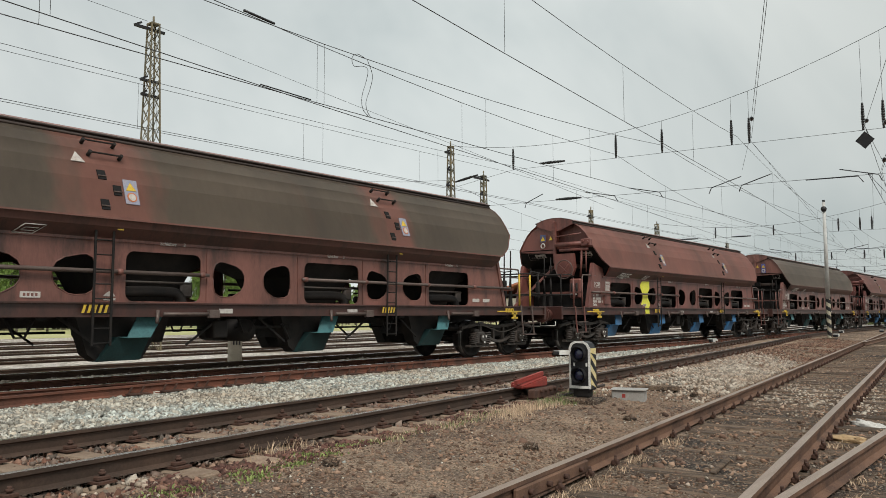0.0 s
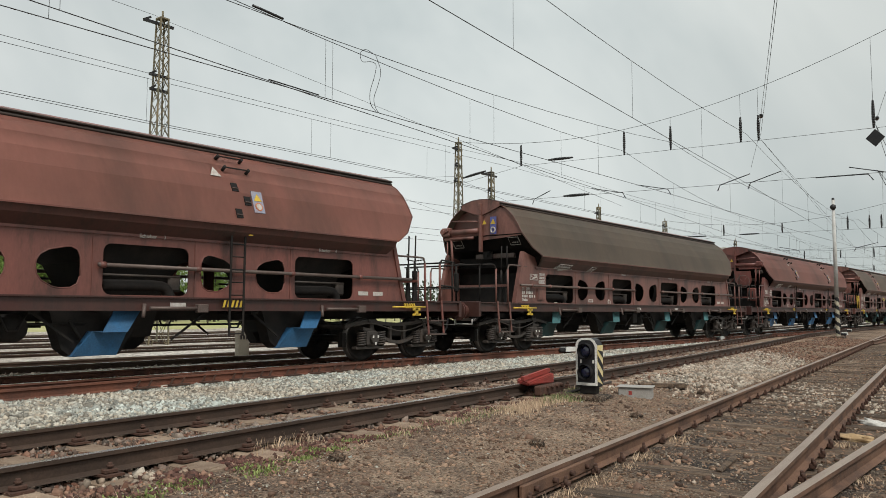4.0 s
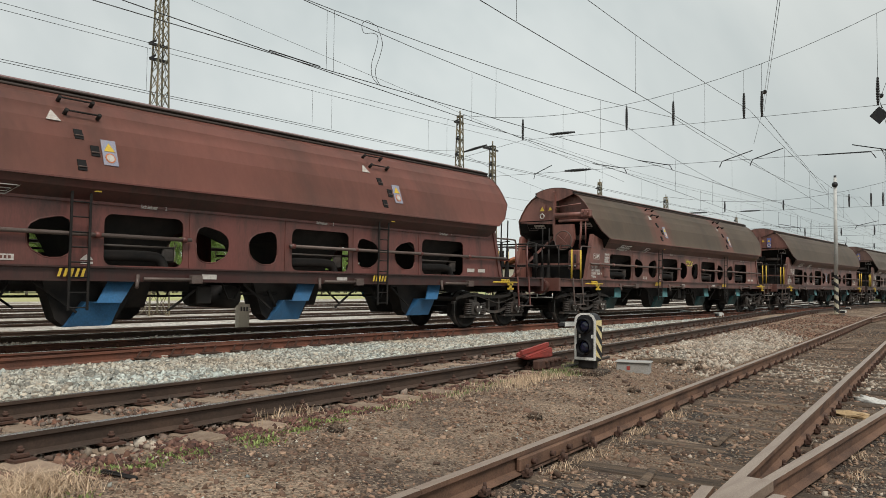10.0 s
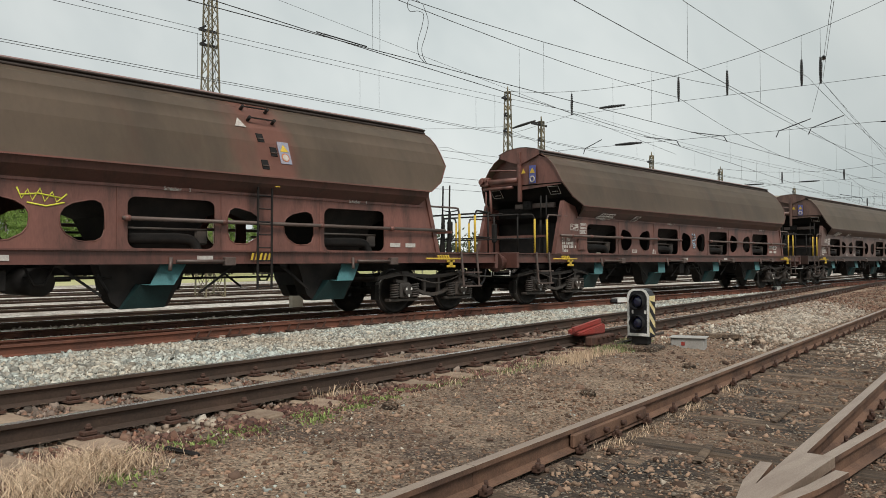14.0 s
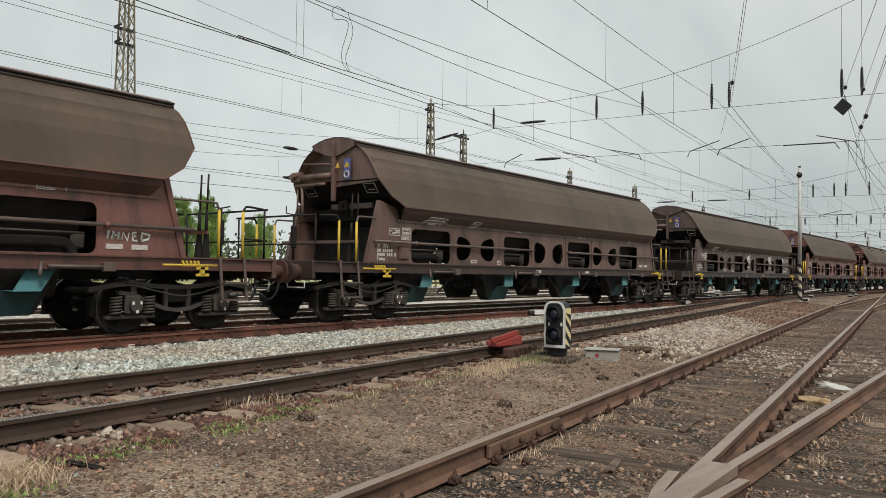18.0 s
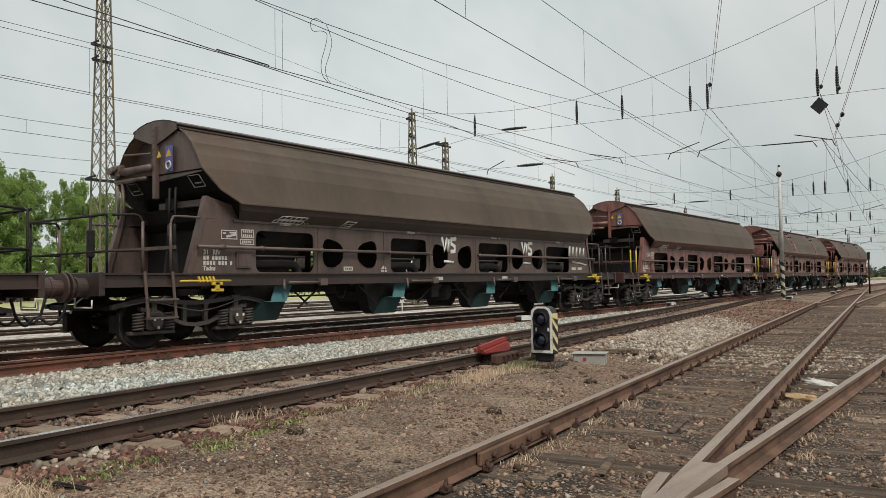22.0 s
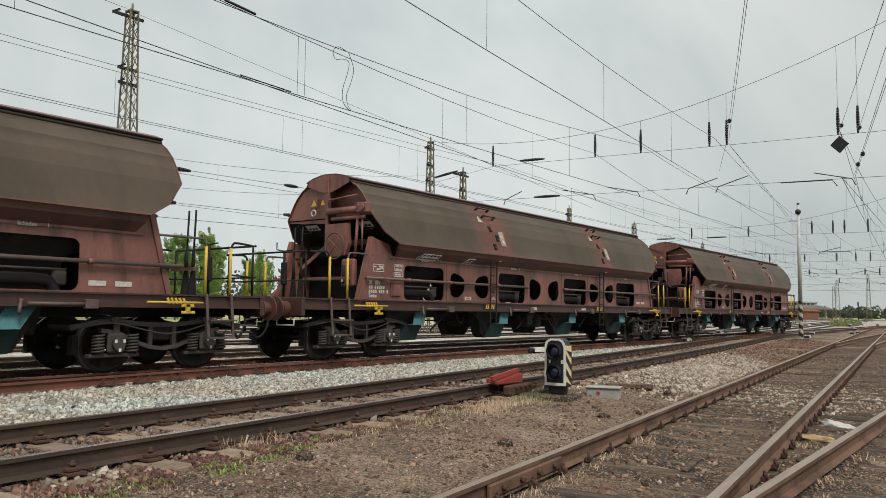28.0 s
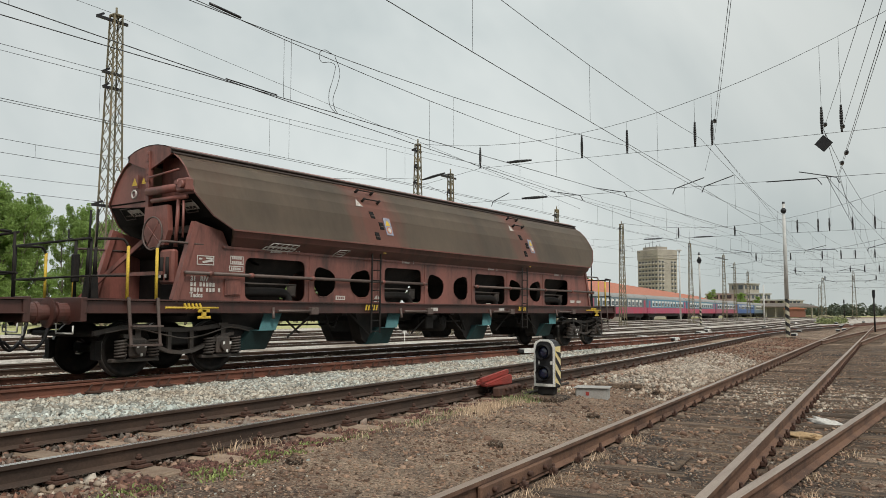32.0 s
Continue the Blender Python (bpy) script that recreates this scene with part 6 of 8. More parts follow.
def pole(x, y, h, r0, r1, striped, lamp, label, z0=-0.2):
    t = thing("yard_pole", pose(x, y, z0), label, "pole", "poles in the yard")
    bm = bmesh.new()
    rod(bm, (0, 0, striped), (0, 0, h - z0), r0, 14, r1)
    part("shaft", bm, M_POLE, t, "", True)
    if striped:
        bm = bmesh.new()
        n, turns = 16, 10
        rr = r0 * 1.02
        for j in range(turns * 4):
            z_a, z_b = striped * j / (turns * 4), striped * (j + 1) / (turns * 4)
            for k in range(n):
                a0, a1 = k * math.tau / n, (k + 1) * math.tau / n
                f = bm.faces.new([bm.verts.new((rr * math.cos(a), rr * math.sin(a), z)) for a, z in ((a0, z_a), (a1, z_a), (a1, z_b), (a0, z_b))])
                f.material_index = int(j / 4 + k / n * 2) % 2
        part("striped_sleeve", bm, [M_BLACK, M_STRIPE], t, "black and dusty cream spiral-striped base")
    bm = bmesh.new()
    box(bm, -0.3, 0.3, -0.3, 0.3, -0.1, 0.1, bevel=0.03)
    part("footing", bm, M_TRACKDIRT, t)
    bm = bmesh.new()
    if lamp == "ball":
        bmesh.ops.create_uvsphere(bm, u_segments=12, v_segments=8, radius=0.14, matrix=Matrix.Translation((-0.05, 0, h - z0 - 0.35)))
        rod(bm, (0, 0, h - z0 - 0.2), (0, 0, h - z0 + 0.1), r1 * 0.9, 10)
        part("lamp_head", bm, M_BLACK, t, "round black lamp head", True)
    elif lamp == "hat":
        rod(bm, (0, 0, h - z0 - 0.5), (0, 0, h - z0 - 0.15), 0.24, 14, 0.06)
        rod(bm, (0, 0, h - z0 - 0.75), (0, 0, h - z0 - 0.5), 0.13, 12, 0.2)
        rod(bm, (0, 0, h - z0 - 0.15), (0, 0, h - z0 + 0.25), 0.06, 8)
        part("lamp_head", bm, M_BLACK, t, "hat-shaped dark lamp head", True)
    elif lamp == "flat":
        box(bm, -0.2, 0.2, -0.3, 0.3, h - z0 - 0.25, h - z0, bevel=0.05)
        part("lamp_head", bm, M_POLE, t, "flat lamp head")
    else:
        bm.free()
    return t


pole(41.1, 9.2, 6.45, 0.10, 0.07, 1.95, "ball", "grey metal lamp pole with a black and cream striped base")
pole(71.2, 23.3, 6.3, 0.09, 0.07, 1.8, "hat", "grey lamp pole with a hat-shaped lamp and striped base")
pole(103.7, 36.6, 9.6, 0.12, 0.09, 0, "flat", "tall grey floodlight pole")
pole(96.0, 24.0, 4.3, 0.10, 0.08, 0, "", "plain pale concrete pole")

stays = thing("mast_stays", pose(0, 0, 0), "thin stay wires with black insulators strung between the lattice masts", "overhead line", "overhead lines of the yard")
for z, x0, x1 in ((5.90, 15.7, 16.7), (4.69, 15.8, 16.15), (4.14, 15.2, 15.45)):
    wire("stay_wire", [(14.3, 24.0, z), (31.0, 24.2, z + 0.35)], 0.012, stays)
    insulator(stays, (x0, 24.0, z + 0.03), (x1, 24.0, z + 0.04), 0.06, 6)
for z in (6.05, 4.85):
    insulator(stays, (21.2, 24.1, z), (21.9, 24.1, z + 0.015), 0.055, 6)


# ---- small things beside the tracks ----
M_SIGNCREAM = mat("cream_yellow_paint", (0.66, 0.54, 0.24), 0.6, tint=(0.62, 0.58, 0.48), scale=4, amount=0.8, fine=50, bump=0.03)


def dwarf_signal():
    t = thing("shunting_signal", pose(10.14, 5.57, -0.2, 0, 0, 4), "black dwarf shunting signal with white border and striped side", "railway signal")
    w, z0, z1 = 0.165, 0.2, 0.87
    bm = bmesh.new()
    prof = [(-w, z0), (w, z0), (w, z1 - 0.09), (w - 0.03, z1 - 0.03), (w - 0.09, z1), (-w + 0.10, z1), (-w + 0.04, z1 - 0.03), (-w, z1 - 0.10)]
    prism(bm, prof, -0.07, 0.12, "x")
    part("housing", bm, M_BLACK, t)
    bm = bmesh.new()
    inner = [(a * 0.80, z0 + 0.04 + (b - z0) * 0.90) for a, b in prof]
    o = [bm.verts.new((-0.078, a, b)) for a, b in prof]
    i = [bm.verts.new((-0.078, a, b)) for a, b in inner]
    o2 = [bm.verts.new((-0.066, a, b)) for a, b in prof]
    n = len(prof)
    for k in range(n):
        bm.faces.new((o[k], o[(k + 1) % n], i[(k + 1) % n], i[k]))
        bm.faces.new((o[k], o2[k], o2[(k + 1) % n], o[(k + 1) % n]))
    bmesh.ops.recalc_face_normals(bm, faces=bm.faces[:])
    part("border", bm, M_WHITE, t, "white painted border")
    for z in (z0 + 0.19, z0 + 0.49):
        bm = bmesh.new()
        rod(bm, (-0.16, 0, z), (-0.078, 0, z), 0.105, 20, caps=False)
        rod(bm, (-0.155, 0, z), (-0.078, 0, z), 0.098, 20, caps=False)
        part("lamp_hood", bm, M_BLACK, t, "round black lamp hood", True)
        bm = bmesh.new()
        bmesh.ops.create_uvsphere(bm, u_segments=16, v_segments=8, radius=0.085, matrix=Matrix.Translation((-0.05, 0, z)))
        bmesh.ops.scale(bm, vec=(0.5, 1, 1), verts=bm.verts[:], space=Matrix.Translation((0.05, 0, -z)))
        bmesh.ops.translate(bm, vec=(-0.03, 0, 0), verts=bm.verts[:])
        part("lens", bm, M_LENS, t, "dark blue-black glass lens", True)
    for y in (0.09, -0.1):
        bm = bmesh.new()
        for k in range(1 if y > 0 else 2):
            box(bm, -0.0825, -0.079, y - 0.02 - k * 0.035, y + 0.005 - k * 0.035, z0 + 0.315, z0 + 0.365)
        part("character_bar", bm, M_WHITE, t, "small white painted marks")
    bm = bmesh.new()
    box(bm, -0.068, 0.118, -w - 0.004, -w - 0.001, z0, z1 - 0.10)
    part("side_plate", bm, M_SIGNCREAM, t, "cream side plate")
    bm = bmesh.new()
    y = -w - 0.007
    h = z1 - 0.16 - z0
    for k in range(-1, 4):
        a, b = z0 + k * 0.19, z0 + k * 0.19 + 0.095
        pts = [(-0.07, a + 0.16), (0.12, a), (0.12, b), (-0.07, b + 0.16)]
        pts = [(p, min(max(q, z0), z1 - 0.16)) for p, q in pts]
        if max(q for p, q in pts) - min(q for p, q in pts) > 0.02:
            vs = [bm.verts.new((p, y, q)) for p, q in pts]
            bm.faces.new(vs)
    part("stripes", bm, M_BLACK, t, "black diagonal stripes")
    bm = bmesh.new()
    box(bm, -0.05, 0.1, -0.12, 0.12, 0.08, 0.2, bevel=0.01)
    box(bm, -0.07, 0.12, -0.16, 0.16, 0.18, 0.21)
    rod(bm, (-0.02, 0.05, 0), (-0.02, 0.05, 0.1), 0.03, 8)
    part("pedestal", bm, M_UNDER, t)
    bm = bmesh.new()
    box(bm, -0.2, 0.22, -0.28, 0.25, -0.1, 0.07, bevel=0.03)
    part("footing", bm, M_TRACKDIRT, t, "grimy dark concrete footing")


dwarf_signal()


def derailer():
    t = thing("derailer", pose(9.95, 6.42, -0.02, 0, 0, 6.5), "faded red steel derail shoe lying on the rail", "derail device")
    bm = bmesh.new()
    top = [(-0.42, -0.16, 0.045), (0.32, -0.22, 0.15), (0.38, 0.10, 0.16), (-0.20, 0.14, 0.08)]
    low = [(-0.40, -0.14, 0.005), (0.32, -0.22, 0.005), (0.38, 0.10, 0.005), (-0.20, 0.14, 0.005)]
    a, b = [bm.verts.new(p) for p in top], [bm.verts.new(p) for p in low]
    bm.faces.new(a), bm.faces.new(b[::-1])
    for k in range(4):
        bm.faces.new((a[k], b[k], b[(k + 1) % 4], a[(k + 1) % 4]))
    bmesh.ops.recalc_face_normals(bm, faces=bm.faces[:])
    bmesh.ops.bevel(bm, geom=bm.edges[:], offset=0.015, segments=2, affect="EDGES")
    part("shoe", bm, M_RED, t)
    bm = bmesh.new()
    bar(bm, (-0.4, -0.05, 0.10), (0.34, -0.12, 0.19), 0.05, 0.06)
    part("deflector", bm, M_RED, t)
    bm = bmesh.new()
    for k in range(4):
        rod(bm, (-0.1 + k * 0.16, -0.26, -0.03), (-0.1 + k * 0.16, -0.34, -0.03), 0.025, 8)
    box(bm, -0.3, 0.5, -0.3, -0.18, -0.14, 0.0, bevel=0.02)
    box(bm, -0.05, 0.75, -0.62, -0.3, -0.2, -0.12, bevel=0.02)
    part("hinge_block", bm, M_FASTENER, t)
    bm = bmesh.new()
    rod(bm, (0.1, -0.5, -0.12), (0.75, -0.95, 0.02), 0.02, 8)
    box(bm, 0.55, 1.0, -0.62, -0.45, -0.14, -0.03, bevel=0.02)
    part("throw_rod", bm, M_BOGIE, t)


derailer()


def cable_box():
    t = thing("cable_box", pose(11.05, 5.28, -0.2, 0, 0, -72), "low pale grey cable box with a brown lid and red mark", "cable box")
    bm = bmesh.new()
    box(bm, -0.24, 0.24, -0.16, 0.16, -0.05, 0.125, bevel=0.015)
    part("body", bm, M_GREYBOX, t)
    bm = bmesh.new()
    box(bm, -0.265, 0.265, -0.185, 0.185, 0.125, 0.14, bevel=0.006)
    part("lid", bm, M_GREYBOX, t, "worn brownish lid")
    bm = bmesh.new()
    box(bm, -0.085, -0.035, -0.165, -0.159, 0.02, 0.075)
    part("red_mark", bm, M_RED, t, "small red square")


cable_box()


def white_marker(x, y, rz, ln=0.55, w=0.22, h=0.18, dark=True):
    """A whitewashed switch lantern or point weight by the track."""
    t = thing("point_weight", pose(x, y, -0.11 if y > 10.5 else -0.2, 0, 0, rz), "whitewashed point lever weight with a black band", "point lever", "point levers along the tracks")
    bm = bmesh.new()
    prism(bm, [(-ln / 2, 0), (ln / 2, 0), (ln / 2, h * 0.55), (ln * 0.2, h), (-ln / 2, h)], -w / 2, w / 2)
    part("weight", bm, M_WHITE, t)
    if dark:
        bm = bmesh.new()
        box(bm, -ln * 0.9, -ln / 2, -w / 2, w / 2, 0, h * 0.8, bevel=0.02)
        part("lever", bm, M_BLACK, t, "black iron lever")


for x, y, r, ln in ((20.3, 11.75, -15, 0.7), (34.4, 13.9, 0, 1.0), (33.2, 12.0, 5, 0.9), (44.6, 14.6, 0, 1.0), (58, 18.4, 0, 1.0), (52, 11.0, 10, 0.9),
                    (60, 10.2, 10, 1.2), (72, 12.0, 10, 1.4), (80, 13.2, 10, 1.2), (95, 20.5, 0, 1.6), (63, 10.3, 10, 1.5), (66, 16.45, 5, 1.3), (95.3, 16.3, 8, 2.2), (108.8, 15.6, 8, 2.2), (47.1, 10.2, 8, 1.2), (49.7, 15.85, 5, 1.2), (79.3, 12.34, 8, 1.8)):
    white_marker(x, y, r, ln * 0.8, 0.2 + ln * 0.05, 0.10 + ln * 0.04)

bm = bmesh.new()
box(bm, -0.14, 0.14, -0.14, 0.14, -0.1, 0.78, bevel=0.02)
cp = tagged(obj("marker_post", bm, M_POST), "weathered grey concrete marker post beside the rails", "marker post")
cp.matrix_basis = pose(11.85, 16.0, -0.2, 0, 0, -20)
for k in range(3):
    bm = bmesh.new()
    box(bm, -0.09 + k * 0.07, -0.05 + k * 0.07, -0.146, -0.141, 0.56, 0.66)
    part("painted_bar", bm, M_BLACK, cp, "faded black painted figure")


def plank(x, y, rz, ln, w, h, material=None, label="weathered loose plank lying on the gravel"):
    bm = bmesh.new()
    box(bm, -ln / 2, ln / 2, -w / 2, w / 2, 0, h, bevel=0.01)
    rnd = random.Random(int(x * 10))
    for v in bm.verts:
        v.co += Vector((rnd.uniform(-0.02, 0.02), rnd.uniform(-0.01, 0.01), rnd.uniform(-0.006, 0.006)))
    o = tagged(obj("plank", bm, material or M_TIMBER), label, "plank", "loose planks")
    o.matrix_basis = pose(x, y, ground_z(x, y) + 0.01, 0, 0, rz)
    return o


plank(12.5, 5.5, -60, 0.75, 0.2, 0.07)
plank(7.15, 2.55, 8, 0.7, 0.05, 0.03)
plank(5.35, 2.45, 15, 0.55, 0.06, 0.03)


def crumpled(name, x, y, s, material, label, category, seed, flat=0.25):
    bm = bmesh.new()
    bmesh.ops.create_icosphere(bm, subdivisions=3, radius=1)
    for v in bm.verts:
        n = noise.noise(v.co * 2.2 + Vector((seed, 0, 0))) * 0.7 + noise.noise(v.co * 6 + Vector((seed, 3, 0))) * 0.25
        v.co = v.co * (1 + n)
        v.co.x *= s[0]
        v.co.y *= s[1]
        v.co.z = max(v.co.z * s[2], -0.01)
    o = tagged(obj(name, bm, material, smooth=True), label, category)
    o.matrix_basis = pose(x, y, ground_z(x, y) + 0.015, 0, 0, seed * 40)
    return o


M_RAG = mat("dirty_white_cloth", (0.62, 0.60, 0.56), 0.9, tint=(0.4, 0.36, 0.3), scale=6, fine=40, bump=0.4)
M_LEAFLITTER = mat("tan_plastic_sheet", (0.42, 0.29, 0.16), 0.7, tint=(0.3, 0.2, 0.1), scale=8, fine=40, bump=0.4)
crumpled("rag", 10.9, 2.05, (0.36, 0.11, 0.05), M_RAG, "dirty white cloth scrap lying between the rails", "litter", 1)
crumpled("sheet_scrap", 9.45, 1.98, (0.22, 0.14, 0.05), M_LEAFLITTER, "tan crumpled plastic scrap between the rails", "litter", 2)
for q, (x, y) in enumerate(((13.2, 5.1), (12.4, 4.8), (4.6, 4.9), (9.2, 4.4), (6.6, 4.2))):
    crumpled("clod_lump", x, y, (0.07, 0.06, 0.05), M_TRACKDIRT, "dark lump of dry earth", "clod", q + 5)

# frog of the near turnout: nose block, wing rails with flared ends
frog = thing("turnout_frog", pose(0, 0, A_DROP), "worn steel turnout frog with flared wing rails", "turnout frog", kind="structure")
bm = bmesh.new()
prism(bm, [(5.12, 1.745), (5.12, 1.515), (4.25, 1.49), (3.5, 1.50), (3.5, 1.585), (4.25, 1.64)], -0.06, 0.003, "z", 0)
part("nose", bm, M_RAIL_DULL, frog, "pale worn steel frog nose")
bm = bmesh.new()
prism(bm, [(5.12, 1.72), (5.12, 1.54), (3.5, 1.51), (3.5, 1.575)], -0.15, -0.06, "z", 0)
part("nose_base", bm, M_RAIL_TAN, frog)
rail("wing_rail", [(3.0, 1.36), (3.6, 1.50), (4.3, 1.71), (4.78, 1.80)], frog, M_RAIL_TAN, M_RAIL_DULL, z=-0.012)
rail("wing_rail", [(3.0, 1.60), (3.8, 1.50), (4.4, 1.42), (4.86, 1.40)], frog, M_RAIL_TAN, M_RAIL_DULL, z=-0.012)
rail("lead_rail", [(-30, -2.6), (-5, 0.5), (3.5, 1.53)], frog, M_RAIL_TAN, M_RAIL_DULL, z=-0.004)
rail("lead_rail", [(-30, 1.56), (3.5, 1.555)], frog, M_RAIL_TAN, M_RAIL_DULL, z=-0.008)
# fish plate at the joint of the near rail
(jx, jy), = offset_path(line_a, 0.7525, [6.15])
fp = thing("fish_plate_joint", pose(jx, jy, A_DROP, 0, 0, math.degrees(math.atan(0.1195))), "rusty bolted fish plate on the near rail", "rail joint", kind="structure")
bm = bmesh.new()
box(bm, -1.35, 0.0, -0.062, -0.022, -0.135, -0.035, bevel=0.01)
part("plate", bm, M_RAIL_TAN, fp)
for k in range(4):
    bm = bmesh.new()
    rod(bm, (-0.2 - k * 0.32, -0.062, -0.085), (-0.2 - k * 0.32, -0.1, -0.085), 0.022, 6)
    part("bolt", bm, M_FASTENER, fp)
# rusty outer rail with its chairs beside the train's track
outer_r = thing("switch_rail", pose(0, 0, 0), "rusty red switch rail on iron chairs beside the train's track", "rail", kind="structure")
rail("rail", [(-30, 10.2), (4.5, 11.28), (7.5, 11.58), (12, 11.78), (20, 11.86)], outer_r, M_RAIL_RED, M_RAIL_RED, z=-0.01)
for k in range(14):
    x = 6.6 + k * 0.62
    y = float(np.interp(x, [4.5, 7.5, 12, 20], [11.28, 11.58, 11.78, 11.86]))
    bm = bmesh.new()
    bar(bm, (x - 0.1, y - 0.07, -0.14), (x - 0.03, y - 0.07, -0.03), 0.03, 0.02)
    bar(bm, (x + 0.1, y - 0.07, -0.14), (x + 0.17, y - 0.07, -0.03), 0.03, 0.02)
    box(bm, x - 0.14, x + 0.2, y - 0.2, y - 0.05, -0.15, -0.13)
    part("chair", bm, M_FASTENER, outer_r)
bm = bmesh.new()
rod(bm, (14.0, TRAIN_Y + 0.55, -0.12), (18.5, TRAIN_Y + 0.5, -0.12), 0.02, 6)
tagged(obj("point_rod", bm, M_BLUE), "thin blue point rod between the rails", "point rod")
# far signals
for x, y, h in ((59.5, 7.85, 2.7), (120.0, 19.5, 3.0)):
    t = thing("light_signal", pose(x, y, -0.2), "black light signal head on a thin post", "railway signal", "light signals")
    bm = bmesh.new()
    rod(bm, (0, 0, 0), (0, 0, h - 0.4), 0.05, 8)
    part("post", bm, M_UNDER, t)
    bm = bmesh.new()
    box(bm, -0.07, 0.07, -0.09, 0.09, h - 0.42, h + 0.1, bevel=0.03)
    part("head", bm, M_BLACK, t)

plank(2.62, 4.78, -82, 0.34, 0.03, 0.025, M_UNDER, "dark stick lying on the soil")
plank(22.2, 17.7, -70, 1.0, 0.35, 0.17, M_WHITE, "white concrete slab between the far tracks")
ms = thing("marker_sign", pose(23.7, 19.2, -0.15), "small white marker sign on a thin post", "marker sign")
bm = bmesh.new()
rod(bm, (0, 0, 0), (0, 0, 0.5), 0.02, 8)
part("post", bm, M_WHITE, ms)
bm = bmesh.new()
box(bm, -0.012, 0.012, -0.09, 0.09, 0.42, 0.54, bevel=0.004)
part("plate", bm, M_WHITE, ms)


# ---- trees, field and town beyond the tracks ----
M_LEAF = mat("leaf_green", (0.18, 0.27, 0.075), 0.6, tint=(0.29, 0.38, 0.125), scale=0.5, amount=0.8, fine=3, bump=0.0, island=0.45)
M_LEAF_DARK = mat("far_leaf_green", (0.075, 0.09, 0.065), 0.7, tint=(0.10, 0.115, 0.085), scale=0.3, amount=0.8, fine=3, bump=0.0, island=0.4)
M_BARK = mat("grey_bark", (0.16, 0.14, 0.11), 0.95, tint=(0.09, 0.075, 0.06), scale=5, fine=30, bump=0.6, stretch=(1, 1, 0.3))
M_GRASS = mat("pale_grass_field", (0.36, 0.36, 0.15), 0.95, tint=(0.46, 0.42, 0.24), scale=0.15, amount=0.9, fine=6, bump=0.5)
M_WEED = mat("leafy_weed", (0.17, 0.22, 0.065), 0.7, tint=(0.27, 0.31, 0.11), scale=2, fine=30, bump=0.0, island=0.4)
M_BLADE = mat("green_blade", (0.17, 0.205, 0.085), 0.7, tint=(0.28, 0.29, 0.13), scale=2, fine=30, bump=0.0, island=0.4)
M_DRYBLADE = mat("dry_blade", (0.58, 0.44, 0.31), 0.8, tint=(0.44, 0.31, 0.20), scale=2, fine=30, bump=0.0, island=0.35)

bm = bmesh.new()
rows = []
for x in (-300, -60, 20, 60, 100, 160, 400):
    rows.append([bm.verts.new((x, y, z)) for y, z in ((40, -0.205), (43, -0.13), (56, -0.10), (90, -0.1), (180, -0.1))])
for a, b in zip(rows, rows[1:]):
    for k in range(4):
        bm.faces.new((a[k], b[k], b[k + 1], a[k + 1]))
tagged(obj("grass_field", bm, M_GRASS), "pale yellow-green grass field beyond the tracks", "grass field", kind="structure")


def leaf_cards(rng, centres, radii, n, size):
    """n small leaves scattered through a set of clumps; each leaf is a folded quad."""
    pick = rng.integers(0, len(centres), n)
    d = rng.normal(size=(n, 3))
    d /= np.linalg.norm(d, axis=1)[:, None]
    rad = rng.uniform(0.35, 1.0, n) ** 0.5
    p = centres[pick] + d * (radii[pick] * rad)[:, None] * np.array([1, 1, 1.15])
    u = rng.normal(size=(n, 3))
    u /= np.linalg.norm(u, axis=1)[:, None]
    w = np.cross(u, rng.normal(size=(n, 3)))
    w /= np.linalg.norm(w, axis=1)[:, None]
    s = (size * rng.uniform(0.6, 1.3, n))[:, None]
    v = np.stack([p - u * s, p - w * s * 0.55, p + u * s, p + w * s * 0.55], 1).reshape(-1, 3)
    return v, np.arange(4 * n).reshape(n, 4)


def tree_meshes(seed, h, spread, n, size, material):
    rng = np.random.default_rng(seed)
    bm = bmesh.new()
    rnd = random.Random(seed)
    prev, r = Vector((0, 0, 0)), h * 0.022
    tops = []
    for k in range(6):
        nxt = Vector((rnd.uniform(-0.2, 0.2), rnd.uniform(-0.2, 0.2), h * 0.9 * (k + 1) / 6))
        rod(bm, prev, nxt, r, 7, r * 0.8)
        for q in range(5):
            a = rnd.uniform(0, math.tau)
            ln = spread * rnd.uniform(0.5, 0.95) * (1 - 0.45 * k / 6)
            tip = nxt + Vector((math.cos(a) * ln, math.sin(a) * ln, ln * rnd.uniform(0.9, 1.7)))
            rod(bm, nxt, tip, r * 0.45, 5, r * 0.1)
            tops.append(tip)
            tops.append(nxt.lerp(tip, 0.6))
        prev, r = nxt, r * 0.8
    tops.append(prev + Vector((0, 0, h * 0.06)))
    c = np.array([tuple(t) for t in tops])
    c = np.vstack([c, c + rng.normal(size=c.shape) * spread * 0.25])
    c = c[c[:, 2] > h * 0.08]
    rad = rng.uniform(0.12, 0.30, len(c)) * spread
    v, f = leaf_cards(rng, c, rad, n, size)
    me = bpy.data.meshes.new("trunk")
    bm.to_mesh(me)
    bm.free()
    me.materials.append(M_BARK)
    crown = quads_mesh("crown", v, f, material)
    cm = crown.data
    bpy.data.objects.remove(crown)
    return me, cm


